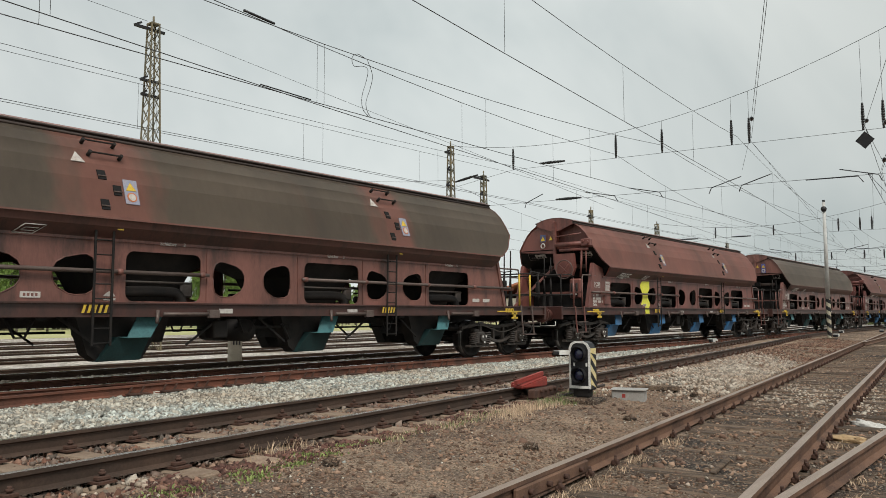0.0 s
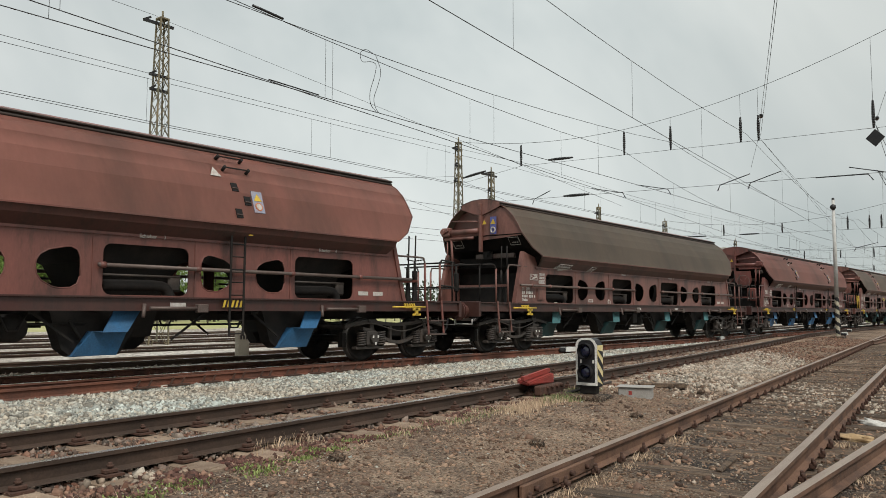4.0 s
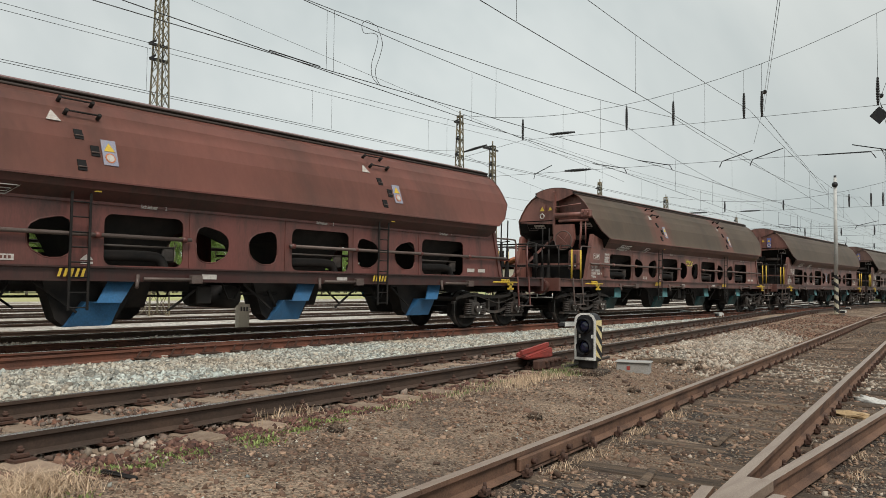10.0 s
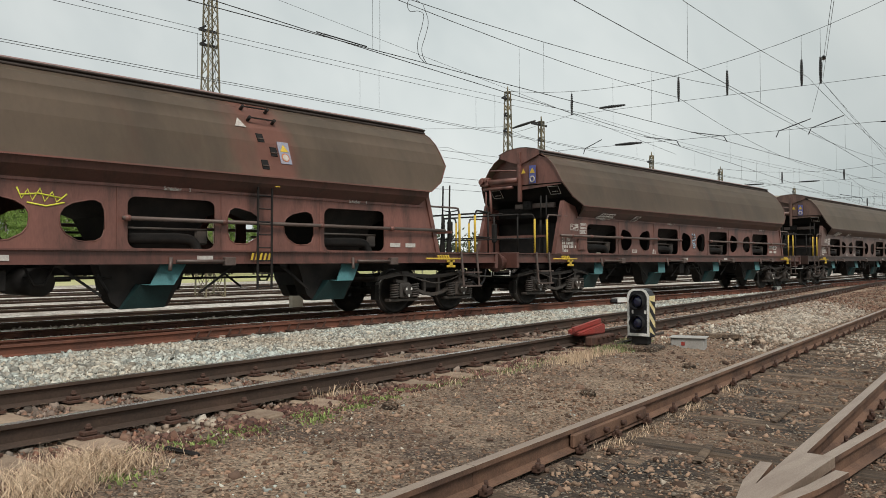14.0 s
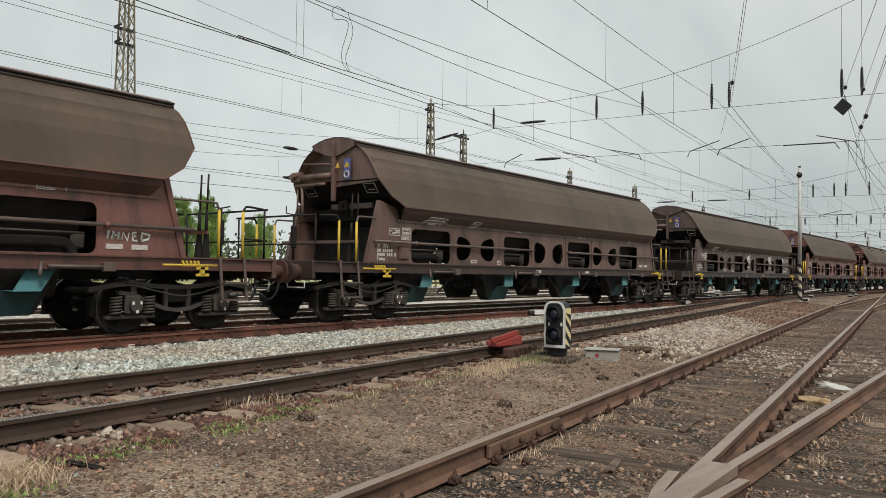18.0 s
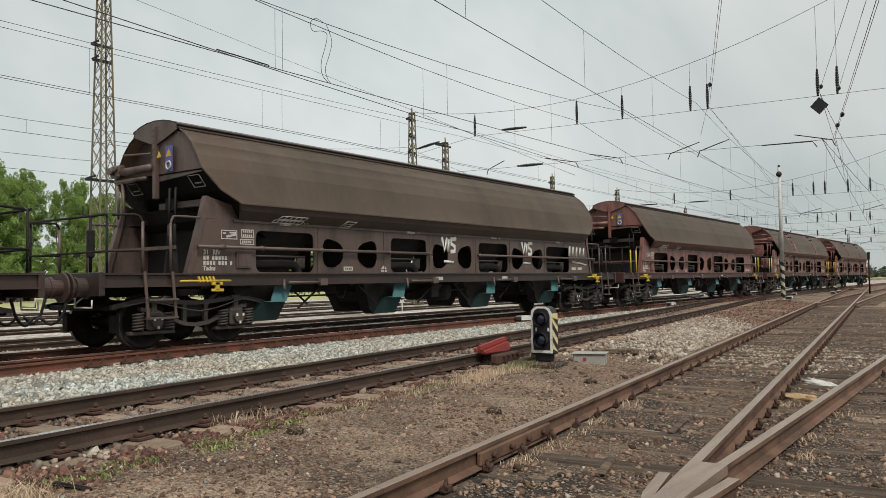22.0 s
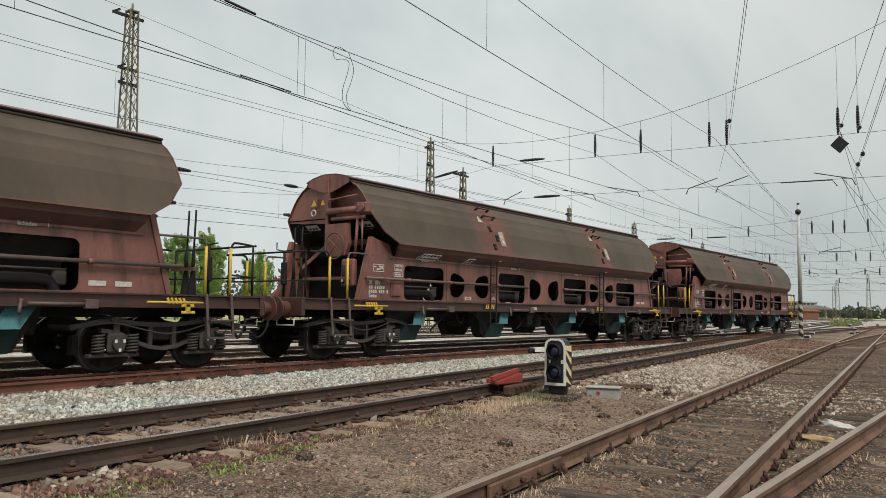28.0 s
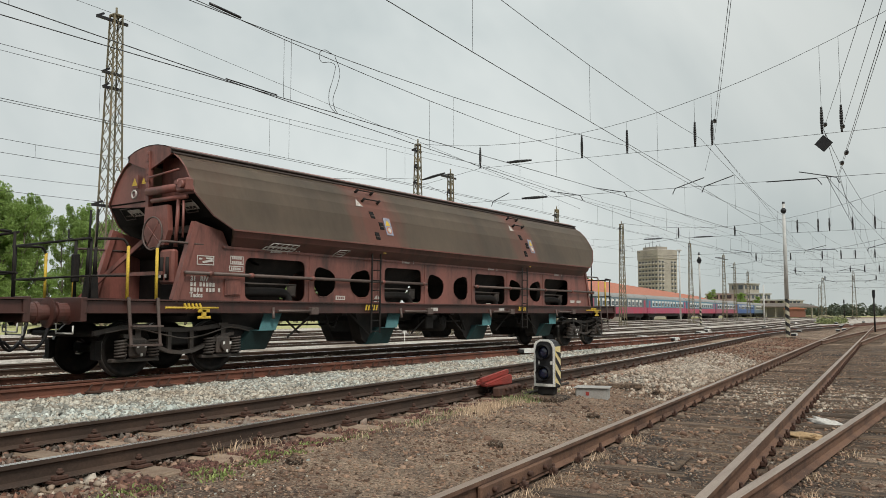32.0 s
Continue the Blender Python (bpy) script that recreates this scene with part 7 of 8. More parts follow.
for _m in (M_LEAF, M_LEAF_DARK):
    # leaves let some light through
    _b = _m.node_tree.nodes["Principled BSDF"]
    _b.inputs["Transmission Weight"].default_value = 0.0
    _t = _m.node_tree.nodes.new("ShaderNodeBsdfTranslucent")
    _t.inputs["Color"].default_value = (0.34, 0.48, 0.14, 1) if _m is M_LEAF else (0.09, 0.11, 0.07, 1)
    _x = _m.node_tree.nodes.new("ShaderNodeMixShader")
    _x.inputs["Fac"].default_value = 0.4
    _o = _m.node_tree.nodes["Material Output"]
    _m.node_tree.links.new(_b.outputs["BSDF"], _x.inputs[1])
    _m.node_tree.links.new(_t.outputs["BSDF"], _x.inputs[2])
    _m.node_tree.links.new(_x.outputs["Shader"], _o.inputs["Surface"])
TREES = [tree_meshes(s, 10.0, 1.7, 15000, 0.085, M_LEAF) for s in (11, 12, 13, 14)]


def tree(x, y, h, k, wide=1.0, label="slender young green poplar with a loose crown", group="poplars beyond the yard"):
    t = thing("tree", pose(x, y, -0.15, 0, 0, (k * 77) % 360), label, "tree", group)
    s = h / 10.0
    for name, me in zip(("trunk", "crown"), TREES[k % 4]):
        o = new(name, me)
        o.parent = t
        o.matrix_basis = Matrix.Diagonal((s * wide, s * wide, s, 1))


rnd = random.Random(21)
k = 0
for i in range(74):
    u = i / 73
    x = 22 + 52 * u + rnd.uniform(-0.8, 0.8)
    y = 74 - 0.02 * (x - 30) + rnd.uniform(-3.5, 3.5)
    h = 11.4 - 5.0 * max(0.0, (x - 33) / 30) + rnd.uniform(-1.3, 0.9)
    tree(x, y, max(4.2, h), k, rnd.uniform(0.6, 0.9))
    k += 1
for i in range(16):
    x = 20 + 3.2 * i + rnd.uniform(-0.8, 0.8)
    tree(x, 64 + rnd.uniform(-1.5, 1.5), rnd.uniform(2.6, 4.6) * (1.0 if x < 46 else 0.8), k, 1.5, "low bushy green shrub at the edge of the field", "shrubs beyond the yard")
    k += 1
for x, y, h in ((205, 101, 10.6), (211, 100, 10.2), (200, 99, 10.0), (250, 78, 8.0), (288, 80, 8), (296, 82, 7.5), (302, 78, 7)):
    tree(x, y, h, k, 1.4, "round dark green tree beside the station buildings", "trees by the station")
    k += 1

# wood on the horizon
rng = np.random.default_rng(5)
n = 420
cx = rng.uniform(330, 700, n)
cy = cx * rng.uniform(-0.10, 0.22, n)
hh = rng.uniform(2.6, 5.0, n) * (0.75 + 0.35 * np.sin(cx * 0.05 + cy * 0.09))
cent = np.stack([cx, cy, hh * 0.55], 1)
v, f = leaf_cards(rng, cent, hh * 0.55, 26000, 0.75)
v[:, 2] = np.maximum(v[:, 2], -0.2)
far_wood = quads_mesh("far_wood", v, f, M_LEAF_DARK)
tagged(far_wood, "hazy dark green line of far trees", "wood", kind="stuff")
n = 300
cx = rng.uniform(-60, 300, n)
cy = rng.uniform(110, 150, n)
hh = rng.uniform(5, 9, n)
v, f = leaf_cards(rng, np.stack([cx, cy, hh * 0.5], 1), hh * 0.5, 16000, 0.5)
v[:, 2] = np.maximum(v[:, 2], -0.2)
wood = quads_mesh("far_wood", v, f, M_LEAF_DARK)
tagged(wood, "green belt of trees behind the field", "wood", kind="stuff")

# green weeds between the tracks ahead
rng = np.random.default_rng(15)
n = 60
cent = np.stack([rng.uniform(92, 103, n), rng.uniform(16.2, 18.0, n), rng.uniform(-0.1, 0.25, n)], 1)
v, f = leaf_cards(rng, cent, rng.uniform(0.2, 0.5, n), 2600, 0.10)
v[:, 2] = np.maximum(v[:, 2], -0.2)
tagged(quads_mesh("weed_patch", v, f, M_BLADE), "patch of tall green weeds between the tracks", "weeds", kind="stuff")

# passenger coaches standing at the station
M_COACH = mat("coach_paint", (0.1, 0.2, 0.3), 0.45, tint=(0.12, 0.16, 0.2), scale=0.6, amount=0.4, fine=20, bump=0.02, use_colour=True)
M_COACHROOF = mat("grey_coach_roof", (0.27, 0.27, 0.26), 0.7, tint=(0.2, 0.19, 0.17), scale=0.5, fine=20, bump=0.05)
M_PANE = plain("dark_window_glass", (0.03, 0.035, 0.04), 0.08, 0.0, 0.8)
M_PANEPALE = plain("reflecting_window_glass", (0.33, 0.36, 0.37), 0.15, 0.0, 0.8)


def build_coach():
    t = thing("passenger_coach", pose(0, 0, 0), "parked passenger coach with a row of windows", "passenger coach", "parked passenger coaches")
    L, W = 13.0, 1.4
    bm = bmesh.new()
    box(bm, -L, L, -W, W, 1.05, 1.95)
    part("lower_body", bm, M_COACH, t)
    bm = bmesh.new()
    box(bm, -L, L, -W, W, 1.95, 3.3)
    part("upper_body", bm, M_COACH, t)
    bm = bmesh.new()
    prism(bm, [(-W, 3.3), (W, 3.3), (W - 0.12, 3.58), (W - 0.5, 3.85), (0.4, 3.95), (-0.4, 3.95), (-W + 0.5, 3.85), (-W + 0.12, 3.58)], -L, L, "x")
    part("roof", bm, M_COACHROOF, t)
    bm = bmesh.new()
    box(bm, -L + 1, L - 1, -W * 0.8, W * 0.8, 0.6, 1.05)
    part("underframe", bm, M_UNDER, t)
    for xb in (-9.5, 9.5):
        bm = bmesh.new()
        for dx in (-1.25, 1.25):
            rod(bm, (xb + dx, -1.0, 0.46), (xb + dx, 1.0, 0.46), 0.46, 14)
        box(bm, xb - 1.8, xb + 1.8, -1.15, 1.15, 0.45, 0.75)
        part("bogie", bm, M_UNDER, t)
    for k in range(11):
        x = -9.6 + k * 1.92
        bm = bmesh.new()
        box(bm, x - 0.6, x + 0.6, -W - 0.02, -W + 0.02, 2.1, 3.05, bevel=0.01)
        wf = part("window", bm, M_WHITE, t, "white window frame")
        bm = bmesh.new()
        box(bm, x - 0.5, x + 0.5, -W - 0.03, -W - 0.02, 2.2, 2.72)
        part("pane", bm, M_PANE, wf)
    for x in (-11.8, 11.8):
        bm = bmesh.new()
        box(bm, x - 0.42, x + 0.42, -W - 0.025, -W + 0.02, 1.1, 3.05, bevel=0.01)
        part("door", bm, M_COACH, t)
    return t


COACH = build_coach()
LINE = math.degrees(math.atan(0.11))
for k, (up, low) in enumerate((((0.09, 0.13, 0.14), (0.38, 0.04, 0.08)), ((0.06, 0.19, 0.27), (0.42, 0.045, 0.10)), ((0.06, 0.19, 0.26), (0.42, 0.045, 0.09)),
                              ((0.06, 0.13, 0.19), (0.33, 0.05, 0.09)), ((0.05, 0.12, 0.30), (0.04, 0.10, 0.30)), ((0.22, 0.24, 0.24), (0.13, 0.17, 0.22)))):
    x = 116.6 + (k - 0.5) * 26.4 * 0.994
    m = pose(x, 35 + 0.11 * x, -0.05, 0, 0, LINE)
    if k == 0:
        c = COACH
        c.matrix_basis = m
    else:
        c = copy_thing(COACH, m)
    for o in c.children:
        o.color = (*(low if o.name.startswith(("lower_body", "door")) else up), 1)
    c["label"] = ("blue parked passenger coach with white windows" if k == 4 else "grey parked passenger coach" if k == 5 else
                  "teal and crimson parked passenger coach with pale windows")

M_TILE = mat("salmon_tiled_roof", (0.42, 0.16, 0.10), 0.85, tint=(0.34, 0.15, 0.105), scale=0.2, amount=0.8, fine=8, bump=0.4, stretch=(1, 1, 1))
M_RENDERWALL = mat("pale_rendered_wall", (0.42, 0.39, 0.34), 0.9, tint=(0.3, 0.27, 0.23), scale=0.4, amount=0.5, fine=6, bump=0.2)
M_TOWER = mat("weathered_tower_concrete", (0.36, 0.33, 0.28), 0.9, tint=(0.22, 0.2, 0.18), scale=0.15, amount=0.6, fine=4, bump=0.2)
M_SHEET = mat("grey_sheet_roof", (0.36, 0.35, 0.33), 0.7, tint=(0.27, 0.25, 0.23), scale=0.3, fine=6, bump=0.1)

hall = thing("station_hall", pose(150.0, 72.0, -0.2, 0, 0, 11.6), "long low station hall with a salmon tiled roof", "building")
bm = bmesh.new()
prism(bm, [(-13, 0), (13, 0), (13, 3.9), (-13, 3.9)], -44, 184, "x")
part("wall", bm, M_RENDERWALL, hall)
bm = bmesh.new()
prism(bm, [(-14, 3.9), (0, 8.3), (14, 3.9), (14, 3.6), (0, 8.0), (-14, 3.6)], -45, 185, "x")
part("roof", bm, M_TILE, hall)
for k in range(40):
    bm = bmesh.new()
    box(bm, -40 + k * 5.2, -38 + k * 5.2, -13.06, -12.98, 0.9, 2.4)
    part("window", bm, M_PANE, hall)

tower = thing("tower_block", pose(392.0, 150.0, -0.2, 0, 0, -22), "tall pale concrete tower block with rows of balconies", "building")
bm = bmesh.new()
box(bm, -6.9, 6.9, -6.9, 6.9, 0, 32.5)
part("wall", bm, M_TOWER, tower)
bm = bmesh.new()
box(bm, -7.15, 7.15, -7.15, 7.15, 28.6, 33.6, bevel=0.2)
box(bm, -6.0, 1.0, -6, 4, 33.6, 35.0)
part("parapet", bm, M_TOWER, tower)
for s, col in ((0, 6), (1, 6)):
    for i in range(col):
        for j in range(12):
            a, z = -6.2 + i * 2.2, 2.2 + j * 2.2
            if i in (2, 3) and s == 1:
                continue
            bm = bmesh.new()
            if s == 0:
                box(bm, -6.96, -6.88, a, a + 1.15, z, z + 1.15)
            else:
                box(bm, a, a + 1.15, -6.96, -6.88, z, z + 1.15)
            part("window", bm, M_PANE, tower)
            bm = bmesh.new()
            if s == 0:
                box(bm, -7.5, -6.9, a - 0.2, a + 1.3, z - 0.35, z + 0.3)
            else:
                box(bm, a - 0.2, a + 1.3, -7.5, -6.9, z - 0.35, z + 0.3)
            part("balcony", bm, M_RENDERWALL, tower)
for k in range(5):
    bm = bmesh.new()
    rod(bm, (-6 + k * 2.6, 2, 34.5), (-6 + k * 2.6, 2, 36.5 + (k % 3)), 0.12, 5)
    part("aerial", bm, M_UNDER, tower)


def block(x, y, w, d, h, rz, floors, label, wall_m, flat=True):
    t = thing("office_block", pose(x, y, -0.2, 0, 0, rz), label, "building", "buildings near the station")
    bm = bmesh.new()
    box(bm, -w / 2, w / 2, -d / 2, d / 2, 0, h)
    part("wall", bm, wall_m, t)
    bm = bmesh.new()
    box(bm, -w / 2 - 0.4, w / 2 + 0.4, -d / 2 - 0.4, d / 2 + 0.4, h, h + 0.5)
    part("roof", bm, M_SHEET, t)
    n = int(w / 3)
    for j in range(floors):
        for i in range(n):
            bm = bmesh.new()
            x0, z0 = -w / 2 + 0.6 + i * 3, 1.2 + j * (h / floors)
            box(bm, x0, x0 + 2.0, -d / 2 - 0.05, -d / 2 + 0.02, z0, z0 + h / floors * 0.5)
            part("window", bm, M_PANE, t)
    for j in range(floors):
        for i in range(int(d / 3)):
            bm = bmesh.new()
            y0, z0 = -d / 2 + 0.6 + i * 3, 1.2 + j * (h / floors)
            box(bm, -w / 2 - 0.05, -w / 2 + 0.02, y0, y0 + 2.0, z0, z0 + h / floors * 0.5)
            part("window", bm, M_PANE, t)


block(332, 93, 18, 18, 8.8, -15, 3, "pale low office block behind trees", M_RENDERWALL)
block(352, 96, 12, 7, 13.6, -15, 4, "taller grey office block with flat roof", M_TOWER)
block(318, 76, 14, 16, 5.8, -15, 3, "brown-grey block behind trees", M_TOWER)
can = thing("platform_canopy", pose(246.0, 58.8, -0.2, 0, 0, -26), "long brown platform canopy on posts", "canopy")
bm = bmesh.new()
prism(bm, [(-4.5, 3.2), (0, 4.2), (4.5, 3.2), (4.5, 2.9), (-4.5, 2.9)], -16, 14, "x")
part("roof", bm, mat("dark_canopy_roof", (0.12, 0.10, 0.085), 0.8, tint=(0.2, 0.17, 0.14), scale=0.3, fine=6), can)
for k in range(8):
    bm = bmesh.new()
    box(bm, -15 + k * 4, -14.6 + k * 4, -3.0, -2.6, 0, 2.9)
    part("post", bm, M_RENDERWALL, can)
bm = bmesh.new()
box(bm, -15.5, 13.5, 0.5, 3, 0, 2.9)
part("back_wall", bm, M_RENDERWALL, can)
hut = thing("brick_hut", pose(235.0, 50.5, -0.2, 0, 0, 10), "small red-brown hut beside the tracks", "building")
bm = bmesh.new()
box(bm, -4, 4, -2.5, 2.5, 0, 2.3)
part("wall", bm, mat("red_brick", (0.22, 0.10, 0.075), 0.9, tint=(0.15, 0.08, 0.06), scale=0.8, fine=8), hut)
bm = bmesh.new()
prism(bm, [(-2.9, 2.3), (2.9, 2.3), (2.9, 2.5), (0, 2.9), (-2.9, 2.5)], -4.3, 4.3, "x")
part("roof", bm, M_TILE, hut)
for k, (x, y) in enumerate(((340, 48.5), (380, 50.0))):
    t = thing("parked_van", pose(x, y, -0.2, 0, 0, 8 + k * 3), "white van parked far off in the yard", "van", "parked vans")
    bm = bmesh.new()
    prism(bm, [(-2.6, 0.4), (2.7, 0.4), (2.7, 1.2), (1.9, 1.4), (1.3, 2.3), (-2.6, 2.35)], -1.0, 1.0, "y")
    part("body", bm, M_WHITE, t)
    for xx in (-1.6, 1.7):
        bm = bmesh.new()
        rod(bm, (xx, -1.02, 0.4), (xx, 1.02, 0.4), 0.38, 12)
        part("wheel", bm, M_BLACK, t)
    bm = bmesh.new()
    box(bm, -1.0, 1.2, -1.03, -1.0, 1.4, 2.0)
    part("side_window", bm, M_PANE, t)


# ---- loose stones, grass and weeds ----
def stones(name, pts, size, material, label, seed, category="gravel", flat=0.75, lay=1.0, spread=0.32):
    """Many small angular stones, each a skewed cut block."""
    rng = np.random.default_rng(seed)
    n = len(pts)
    base = np.array([(-1, -1, -1), (1, -1, -1), (1, 1, -1), (-1, 1, -1), (-1, -1, 1), (1, -1, 1), (1, 1, 1), (-1, 1, 1)], float)
    base[4:, :2] *= 0.78
    s = size * np.exp(np.clip(rng.normal(0, spread, n), -2.6 * spread, 2.4 * spread))
    v = base[None] * (1 + np.clip(rng.normal(0, 0.36, (n, 8, 3)), -0.75, 0.75))
    v *= s[:, None, None] * np.array([1.0, 0.85, flat])
    # random turn of each stone
    q = rng.normal(size=(n, 4))
    q[:, 1:3] *= lay
    q /= np.linalg.norm(q, axis=1)[:, None]
    w, x, y, z = q.T
    R = np.stack([np.stack([1 - 2 * (y * y + z * z), 2 * (x * y - z * w), 2 * (x * z + y * w)], 1),
                  np.stack([2 * (x * y + z * w), 1 - 2 * (x * x + z * z), 2 * (y * z - x * w)], 1),
                  np.stack([2 * (x * z - y * w), 2 * (y * z + x * w), 1 - 2 * (x * x + y * y)], 1)], 1)
    v = np.einsum("nij,nkj->nki", R, v) + pts[:, None, :]
    f = np.array([(3, 2, 1, 0), (4, 5, 6, 7), (0, 1, 5, 4), (1, 2, 6, 5), (2, 3, 7, 6), (3, 0, 4, 7)])
    faces = (f[None] + 8 * np.arange(n)[:, None, None]).reshape(-1, 4)
    return tagged(quads_mesh(name, v.reshape(-1, 3), faces, material), label, category, kind="stuff")


def scatter(rng, n, x0, x1, power=1.0):
    """Places along x, thinner far ahead."""
    u = rng.uniform(0, 1, n) ** power
    return x0 + (x1 - x0) * u


LB = np.vectorize(line_b)
rng = np.random.default_rng(2)
# grey ballast between the second track and the train
n = 135000
x = scatter(rng, n, -1.5, 46, 1.35)
y0, y1 = LB(x) + 1.0, TRAIN_Y - 0.86
u = rng.uniform(0, 1, n)
y = y0 + (np.maximum(y1, y0 + 0.2) - y0) * u
z = np.interp(u, [0, 0.12, 0.5, 1], [-0.215, -0.16, -0.155, -0.205]) + rng.uniform(-0.012, 0.02, n)
stones("ballast", np.stack([x, y, z], 1)[y < TRAIN_Y - 0.83], 0.0155, M_STONE, "pale grey crushed stone ballast", 1, spread=0.38)
# browner rubble inside and beside the second track, lower than the sleepers


def off_sleepers(x, off, rng, leak):
    """True where a stone lies between the second track's sleepers (or now and then on one)."""
    slope = 0.094 + 0.0015 * x
    u = (x + off * slope - 0.25 + 0.3375) % 0.675 - 0.3375
    return (np.abs(u) > 0.145) | (rng.uniform(0, 1, len(x)) < leak)


n = 34000
x = scatter(rng, n, -1.0, 34, 1.4)
off = rng.uniform(-1.30, 1.1, n)
keep = off_sleepers(x, off, rng, 0.07)
x, off = x[keep], off[keep]
y = LB(x) + off
z = -0.196 + rng.uniform(-0.02, 0.014, len(x))
stones("rubble", np.stack([x, y, z - 0.012], 1), 0.0155, M_RUST_STONE, "rusty brown track rubble between the sleepers", 2)
n = 9500
x = scatter(rng, n, 0.3, 30, 1.3)
off = rng.uniform(-0.9, 1.0, n)
keep = off_sleepers(x, off, rng, 0.05)
x, off = x[keep], off[keep]
stones("track_ballast", np.stack([x, LB(x) + off, np.full(len(x), -0.194) + rng.uniform(-0.015, 0.012, len(x))], 1), 0.0150, M_MIXSTONE, "grey-brown stones between the sleepers", 3, spread=0.45)
# inside the train's track and beyond
n = 22000
x = scatter(rng, n, 2, 44, 1.2)
y = TRAIN_Y + rng.uniform(-0.7, 2.9, n)
z = np.full(n, -0.145) + rng.uniform(-0.02, 0.02, n)
inside = y < TRAIN_Y + 0.8
stones("ballast", np.stack([x, y, z], 1)[inside], 0.024, M_RUST_STONE, "brown ballast under the train", 4)
stones("ballast", np.stack([x, y, z], 1)[~inside], 0.021, M_GRAVEL, "dusty grey-brown ballast beyond the train", 44)
# clods and pebbles on the bare soil
n = 15000
x = scatter(rng, n, 0.8, 26, 1.7)
lo, hi = 1.865 + 0.1195 * x + 0.85, LB(x) - 0.95
y = lo + (hi - lo) * rng.uniform(0, 1, n)
keep = np.array([noise.noise(Vector((a * 0.8, b * 0.8, 9))) for a, b in zip(x, y)]) > rng.uniform(-0.7, 0.35, n)
x, y = x[keep], y[keep]
z = np.array([ground_z(a, b) for a, b in zip(x, y)]) + 0.002
stones("clods", np.stack([x, y, z], 1), 0.0075, M_CLOD, "small brown clods and pebbles on bare soil", 5, flat=0.45, lay=0.25, spread=0.5)


def soil_places(rng, n, x1, power, seed, gate):
    """Places on the bare soil, in drifts."""
    x = scatter(rng, n, 0.8, x1, power)
    lo, hi = 1.865 + 0.1195 * x + 0.82, LB(x) - 1.2
    y = lo + (hi - lo) * rng.uniform(0, 1, n)
    keep = np.array([noise.noise(Vector((a * 0.9, b * 0.9, seed))) for a, b in zip(x, y)]) > rng.uniform(gate - 0.35, gate + 0.35, n)
    x, y = x[keep], y[keep]
    return np.stack([x, y, np.array([ground_z(a, b) for a, b in zip(x, y)]) + 0.001], 1)


stones("earth_clods", soil_places(rng, 7500, 24, 1.45, 31, 0.0), 0.0088, M_EARTH, "dark flat clods of earth on the soil", 6, flat=0.42, lay=0.22, spread=0.45)
stones("earth_chips", soil_places(rng, 8000, 24, 1.4, 57, 0.02), 0.0095, M_CLOD, "flat brown chips on the soil", 61, flat=0.35, lay=0.18, spread=0.4)
stones("earth_lumps", soil_places(rng, 190, 20, 1.2, 13, 0.0), 0.024, M_EARTH, "larger dark lumps of earth", 62, flat=0.5, lay=0.3, spread=0.3)
stones("pale_pebbles", soil_places(rng, 1500, 22, 1.5, 5, 0.05), 0.0075, M_STONE, "pale pebbles on the soil", 7, spread=0.45)
# red-brown rubble along the sleeper ends of the second track
n = 9000
x = scatter(rng, n, 0.3, 11, 1.25)
off = -1.02 - 0.62 * rng.uniform(0, 1, n) ** 1.6 * np.clip(1.25 - x / 9, 0.3, 1.0)
keep = off_sleepers(x, off, rng, 0.25)
x, off = x[keep], off[keep]
y = LB(x) + off
z = np.array([ground_z(a, b) for a, b in zip(x, y)]) + 0.004
stones("red_rubble", np.stack([x, y, z], 1), 0.0115, M_RED_RUBBLE, "red-brown crushed rubble along the sleeper ends", 63, flat=0.6, lay=0.5, spread=0.4)
n = 34
x = 3.15 + 0.22 * rng.normal(size=n)
stones("pale_stones", np.stack([x, LB(x) - 1.02 + 0.10 * rng.normal(size=n), np.full(n, -0.19)], 1), 0.021, M_GRAVEL, "heap of pale stones beside the rail", 64, spread=0.35)
# sparse rubble on the soil farther ahead
n = 7000
x = rng.uniform(19, 42, n)
lo, hi = 1.865 + 0.1195 * x + 0.95, LB(x) - 1.0
y = lo + (hi - lo) * rng.uniform(0, 1, n)
keep = np.array([noise.noise(Vector((a * 0.5, b * 0.9, 5))) for a, b in zip(x, y)]) > rng.uniform(-0.5, 0.3, n)
x, y = x[keep], y[keep]
z = np.array([ground_z(a, b) for a, b in zip(x, y)]) + 0.006
stones("rubble", np.stack([x, y, z], 1), 0.02, M_RUST_STONE, "sparse brown rubble on the soil", 36, flat=0.5)
# grey gravel patches ahead between the tracks
n = 15000
x = rng.uniform(11.5, 26, n)
lo, hi = 1.865 + 0.1195 * x + 0.9, LB(x) - 1.0
u = rng.uniform(0, 1, n)
y = lo + (hi - lo) * u
keep = (np.abs(x - 16.5 - u * 3) < 4.2 + 1.5 * rng.normal(size=n)) & (u > 0.12)
x, y = x[keep], y[keep]
z = np.array([ground_z(a, b) for a, b in zip(x, y)]) + 0.01
stones("gravel_patch", np.stack([x, y, z], 1), 0.018, M_GRAVEL, "patch of grey gravel between the tracks", 8)
# chips, dirt and stones between the near rails
def bed_z(x, y):
    return A_DROP - 0.187 + 0.022 * (noise.noise(Vector((x * 1.7, y * 1.7, 3))) + 0.7 * noise.noise(Vector((x * 5.3, y * 5.3, 7))))


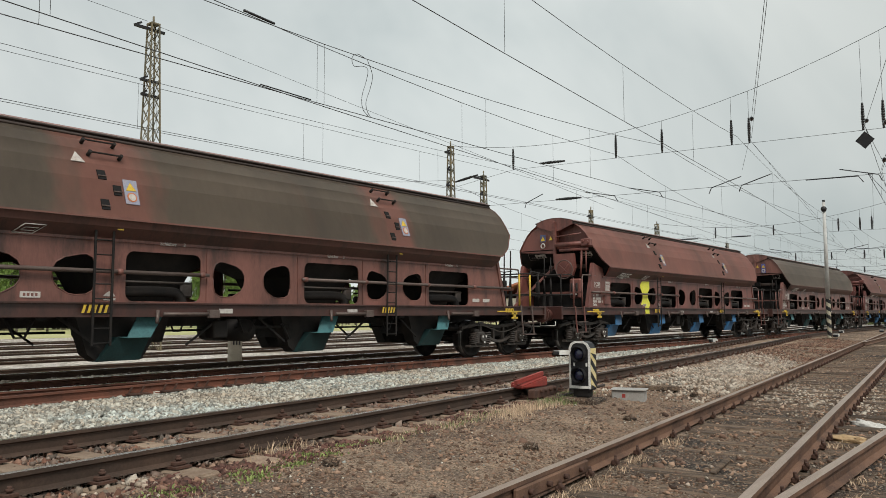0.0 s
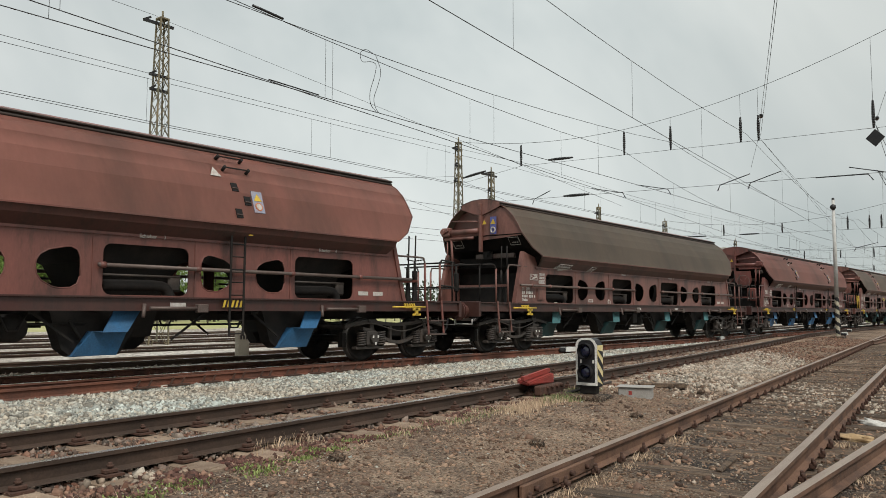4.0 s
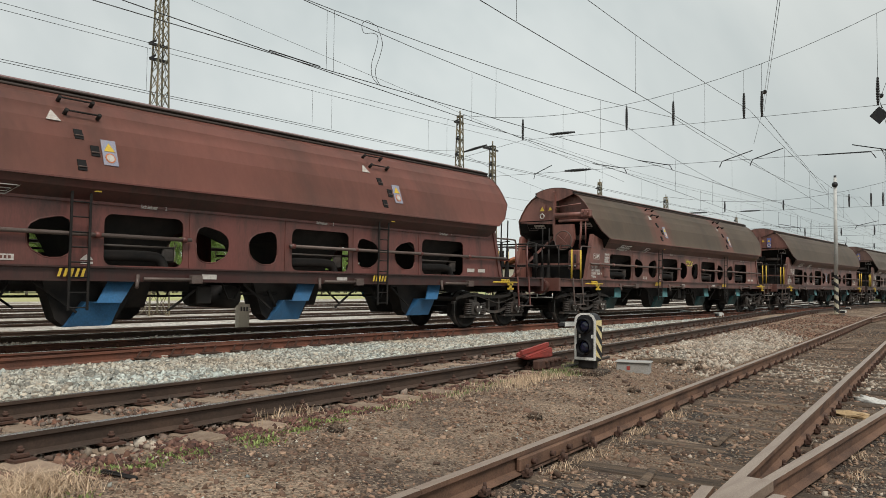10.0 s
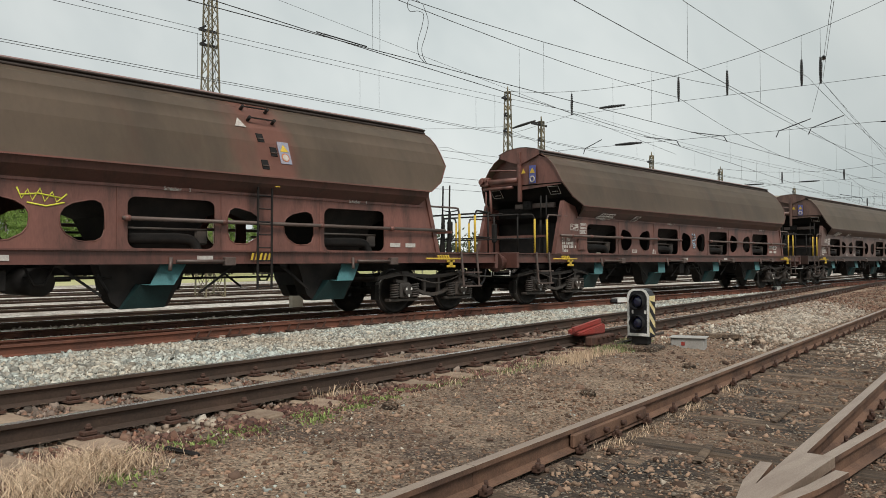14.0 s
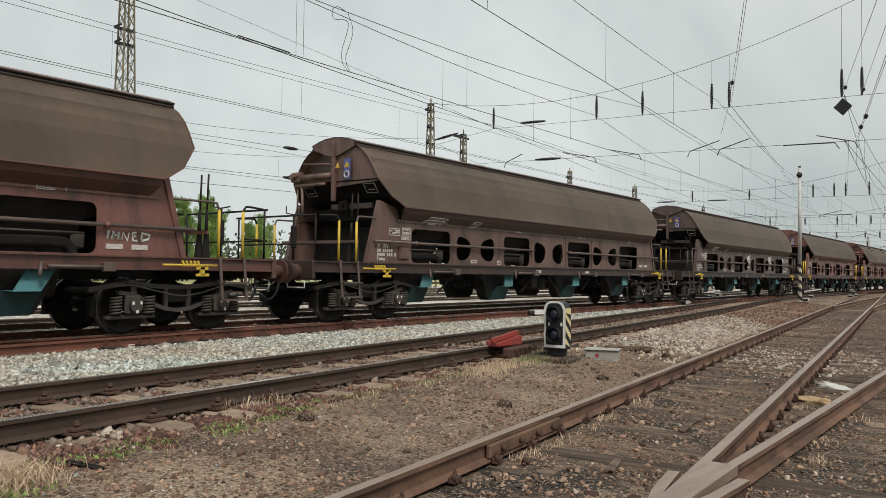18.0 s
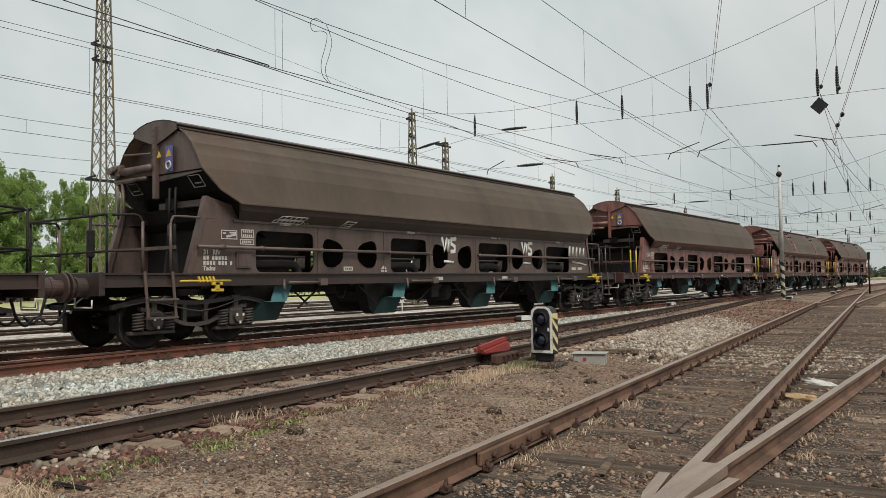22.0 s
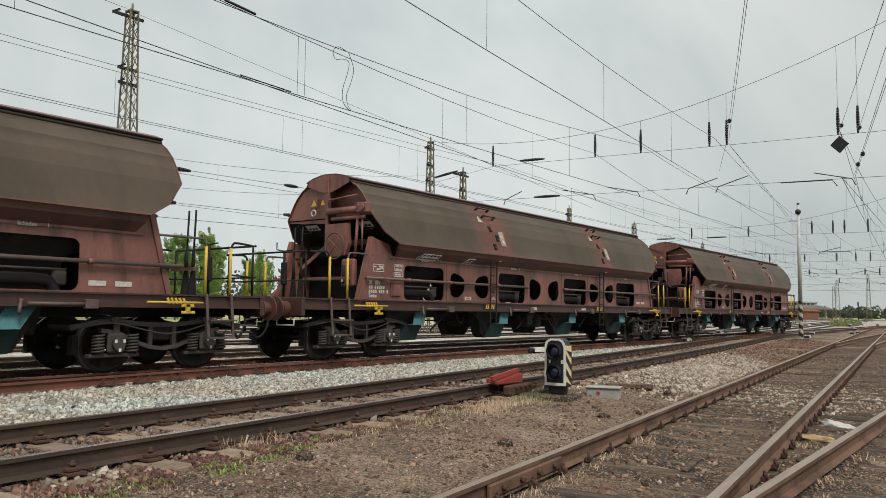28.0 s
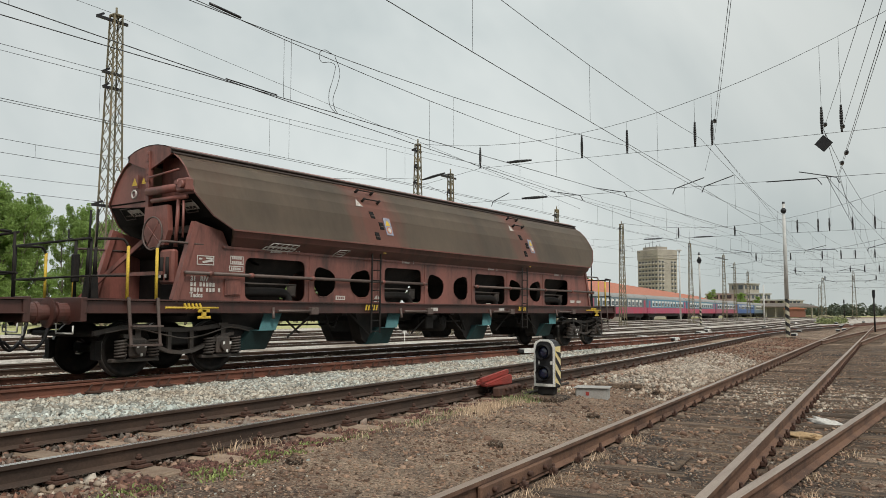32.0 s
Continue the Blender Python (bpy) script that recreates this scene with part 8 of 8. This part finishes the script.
n = 20000
x = scatter(rng, n, 3.0, 30, 1.5)
y = -0.4 + (1.865 + 0.1195 * x + 0.62 + 0.4) * rng.uniform(0, 1, n)
z = np.array([bed_z(a, b) for a, b in zip(x, y)]) + rng.uniform(0.0, 0.006, n)
stones("track_chips", np.stack([x, y, z], 1), 0.0085, M_CLOD, "dirt and small chips between the near rails", 9, flat=0.4, lay=0.25, spread=0.5)
n = 700
stones("pale_chips", np.stack([x[:n], y[:n] + 0.05, z[:n] + 0.004], 1), 0.011, M_GRAVEL, "pale chips between the near rails", 19, flat=0.45)
stones("dark_lumps", np.stack([x[-n:], y[-n:] + 0.05, z[-n:] + 0.004], 1), 0.020, M_EARTH, "dark oily lumps between the near rails", 29, flat=0.45, lay=0.3)
n = 9000
x = rng.uniform(10.5, 22, n)
y = -0.4 + (1.865 + 0.1195 * x + 0.6 + 0.4) * rng.uniform(0, 1, n)
keep = np.abs(x - 14.2) < 1.7 + rng.normal(size=n) * 0.9
x, y = x[keep], y[keep]
z = np.array([bed_z(a, b) for a, b in zip(x, y)])
stones("gravel_patch", np.stack([x, y, z], 1), 0.0145, M_GRAVEL, "patch of grey gravel between the near rails", 10)


def blades(name, pts, h, w, material, label, seed, lean=0.5):
    """Thin grass blades, each a bent strip of two quads."""
    rng = np.random.default_rng(seed)
    n = len(pts)
    a = rng.uniform(0, math.tau, n)
    side = np.stack([np.cos(a), np.sin(a), np.zeros(n)], 1) * (w * rng.uniform(0.6, 1.3, n))[:, None]
    hh = (h * rng.uniform(0.4, 1.2, n))[:, None]
    b = rng.uniform(0, math.tau, n)
    d = np.stack([np.cos(b), np.sin(b), np.zeros(n)], 1) * hh * lean * rng.uniform(0.2, 1.0, n)[:, None]
    up = np.array([0, 0, 1.0])
    p0, p1, p2 = pts, pts + up * hh * 0.6 + d * 0.35, pts + up * hh + d
    v = np.stack([p0 - side, p0 + side, p1 + side * 0.7, p1 - side * 0.7, p2 + side * 0.15, p2 - side * 0.15], 1).reshape(-1, 3)
    i = 6 * np.arange(n)[:, None]
    f = np.concatenate([i + np.array([[0, 1, 2, 3]]), i + np.array([[3, 2, 4, 5]])])
    return tagged(quads_mesh(name, v, f, material), label, "grass", kind="stuff")


def clumps(rng, centres, n, spread):
    pick = rng.integers(0, len(centres), n)
    p = np.array(centres)[pick] + rng.normal(0, 1, (n, 2)) * np.array(spread)
    z = np.array([ground_z(a, b) for a, b in p])
    return np.column_stack([p, z])


rng = np.random.default_rng(8)
green = [(2.83, 5.07), (2.95, 5.0), (3.29, 5.16), (3.36, 5.1), (3.97, 5.21), (4.05, 5.16), (3.95, 5.05), (4.72, 5.41), (4.80, 5.36), (4.92, 5.26), (2.6, 5.1), (2.1, 4.5), (5.3, 5.45), (5.7, 5.5), (4.4, 5.15)]
blades("weeds", clumps(rng, green, 1150, (0.085, 0.06)), 0.03, 0.009, M_WEED, "low leafy light green weeds on the soil", 11, 1.1)
strip = [(x, line_b(x) - 1.35 + 0.12 * math.sin(x * 3)) for x in np.arange(8.2, 11.2, 0.16)]
blades("green_grass", clumps(rng, strip[8:], 1500, (0.14, 0.10)), 0.085, 0.004, M_BLADE, "tufts of green grass beside the signal", 12)
blades("dry_grass", clumps(rng, [(x, y - 0.1) for x, y in strip[:9]], 1300, (0.2, 0.10)), 0.075, 0.004, M_DRYBLADE, "dry tan grass beside the rail", 13)
verge = [(x, line_b(x) - 1.28 + 0.09 * math.sin(x * 5)) for x in np.arange(5.9, 8.3, 0.2)]
blades("dry_grass", clumps(rng, verge, 380, (0.16, 0.08)), 0.05, 0.004, M_DRYBLADE, "short dry grass along the sleeper ends", 18, 0.8)
blades("green_grass", clumps(rng, verge[::2], 450, (0.12, 0.07)), 0.05, 0.004, M_BLADE, "short green grass along the sleeper ends", 19, 0.8)
dead = [(4.6, 5.75), (4.75, 5.7), (4.45, 5.65), (5.0, 5.75), (4.85, 5.6)]
blades("dead_weeds", clumps(rng, dead, 80, (0.12, 0.06)), 0.11, 0.006, M_DRYBLADE, "withered tan weeds by the rail", 14, 0.7)
blades("dry_grass", clumps(rng, [(1.8, 4.6), (1.95, 4.75), (1.7, 4.85), (2.05, 4.95), (1.6, 4.5), (2.2, 4.75)], 2600, (0.13, 0.11)), 0.11, 0.0025, M_DRYBLADE, "dry tan grass tussock on bare soil", 15, 1.9)
mixed = [(x, line_b(x) - 1.3 - 0.35 * rng.uniform()) for x in np.arange(2.5, 24, 0.25)]
blades("thin_grass", clumps(rng, mixed, 700, (0.22, 0.16)), 0.035, 0.004, M_DRYBLADE, "thin short dry grass along the track", 16, 0.9)
near_tuft = [(x, 1.865 + 0.1195 * x + 0.7 - 0.13) for x in (5.2, 5.45, 5.9, 6.5, 7.0, 8.2)] + [(7.9, 1.72), (7.2, 1.45), (6.4, 1.32), (8.6, 1.4), (9.0, 2.0)]
blades("dry_grass", clumps(rng, near_tuft, 700, (0.10, 0.05)) + np.array([0, 0, 0.0]), 0.06, 0.004, M_DRYBLADE, "small dry grass tufts along the near rails", 17, 0.9)
motions()
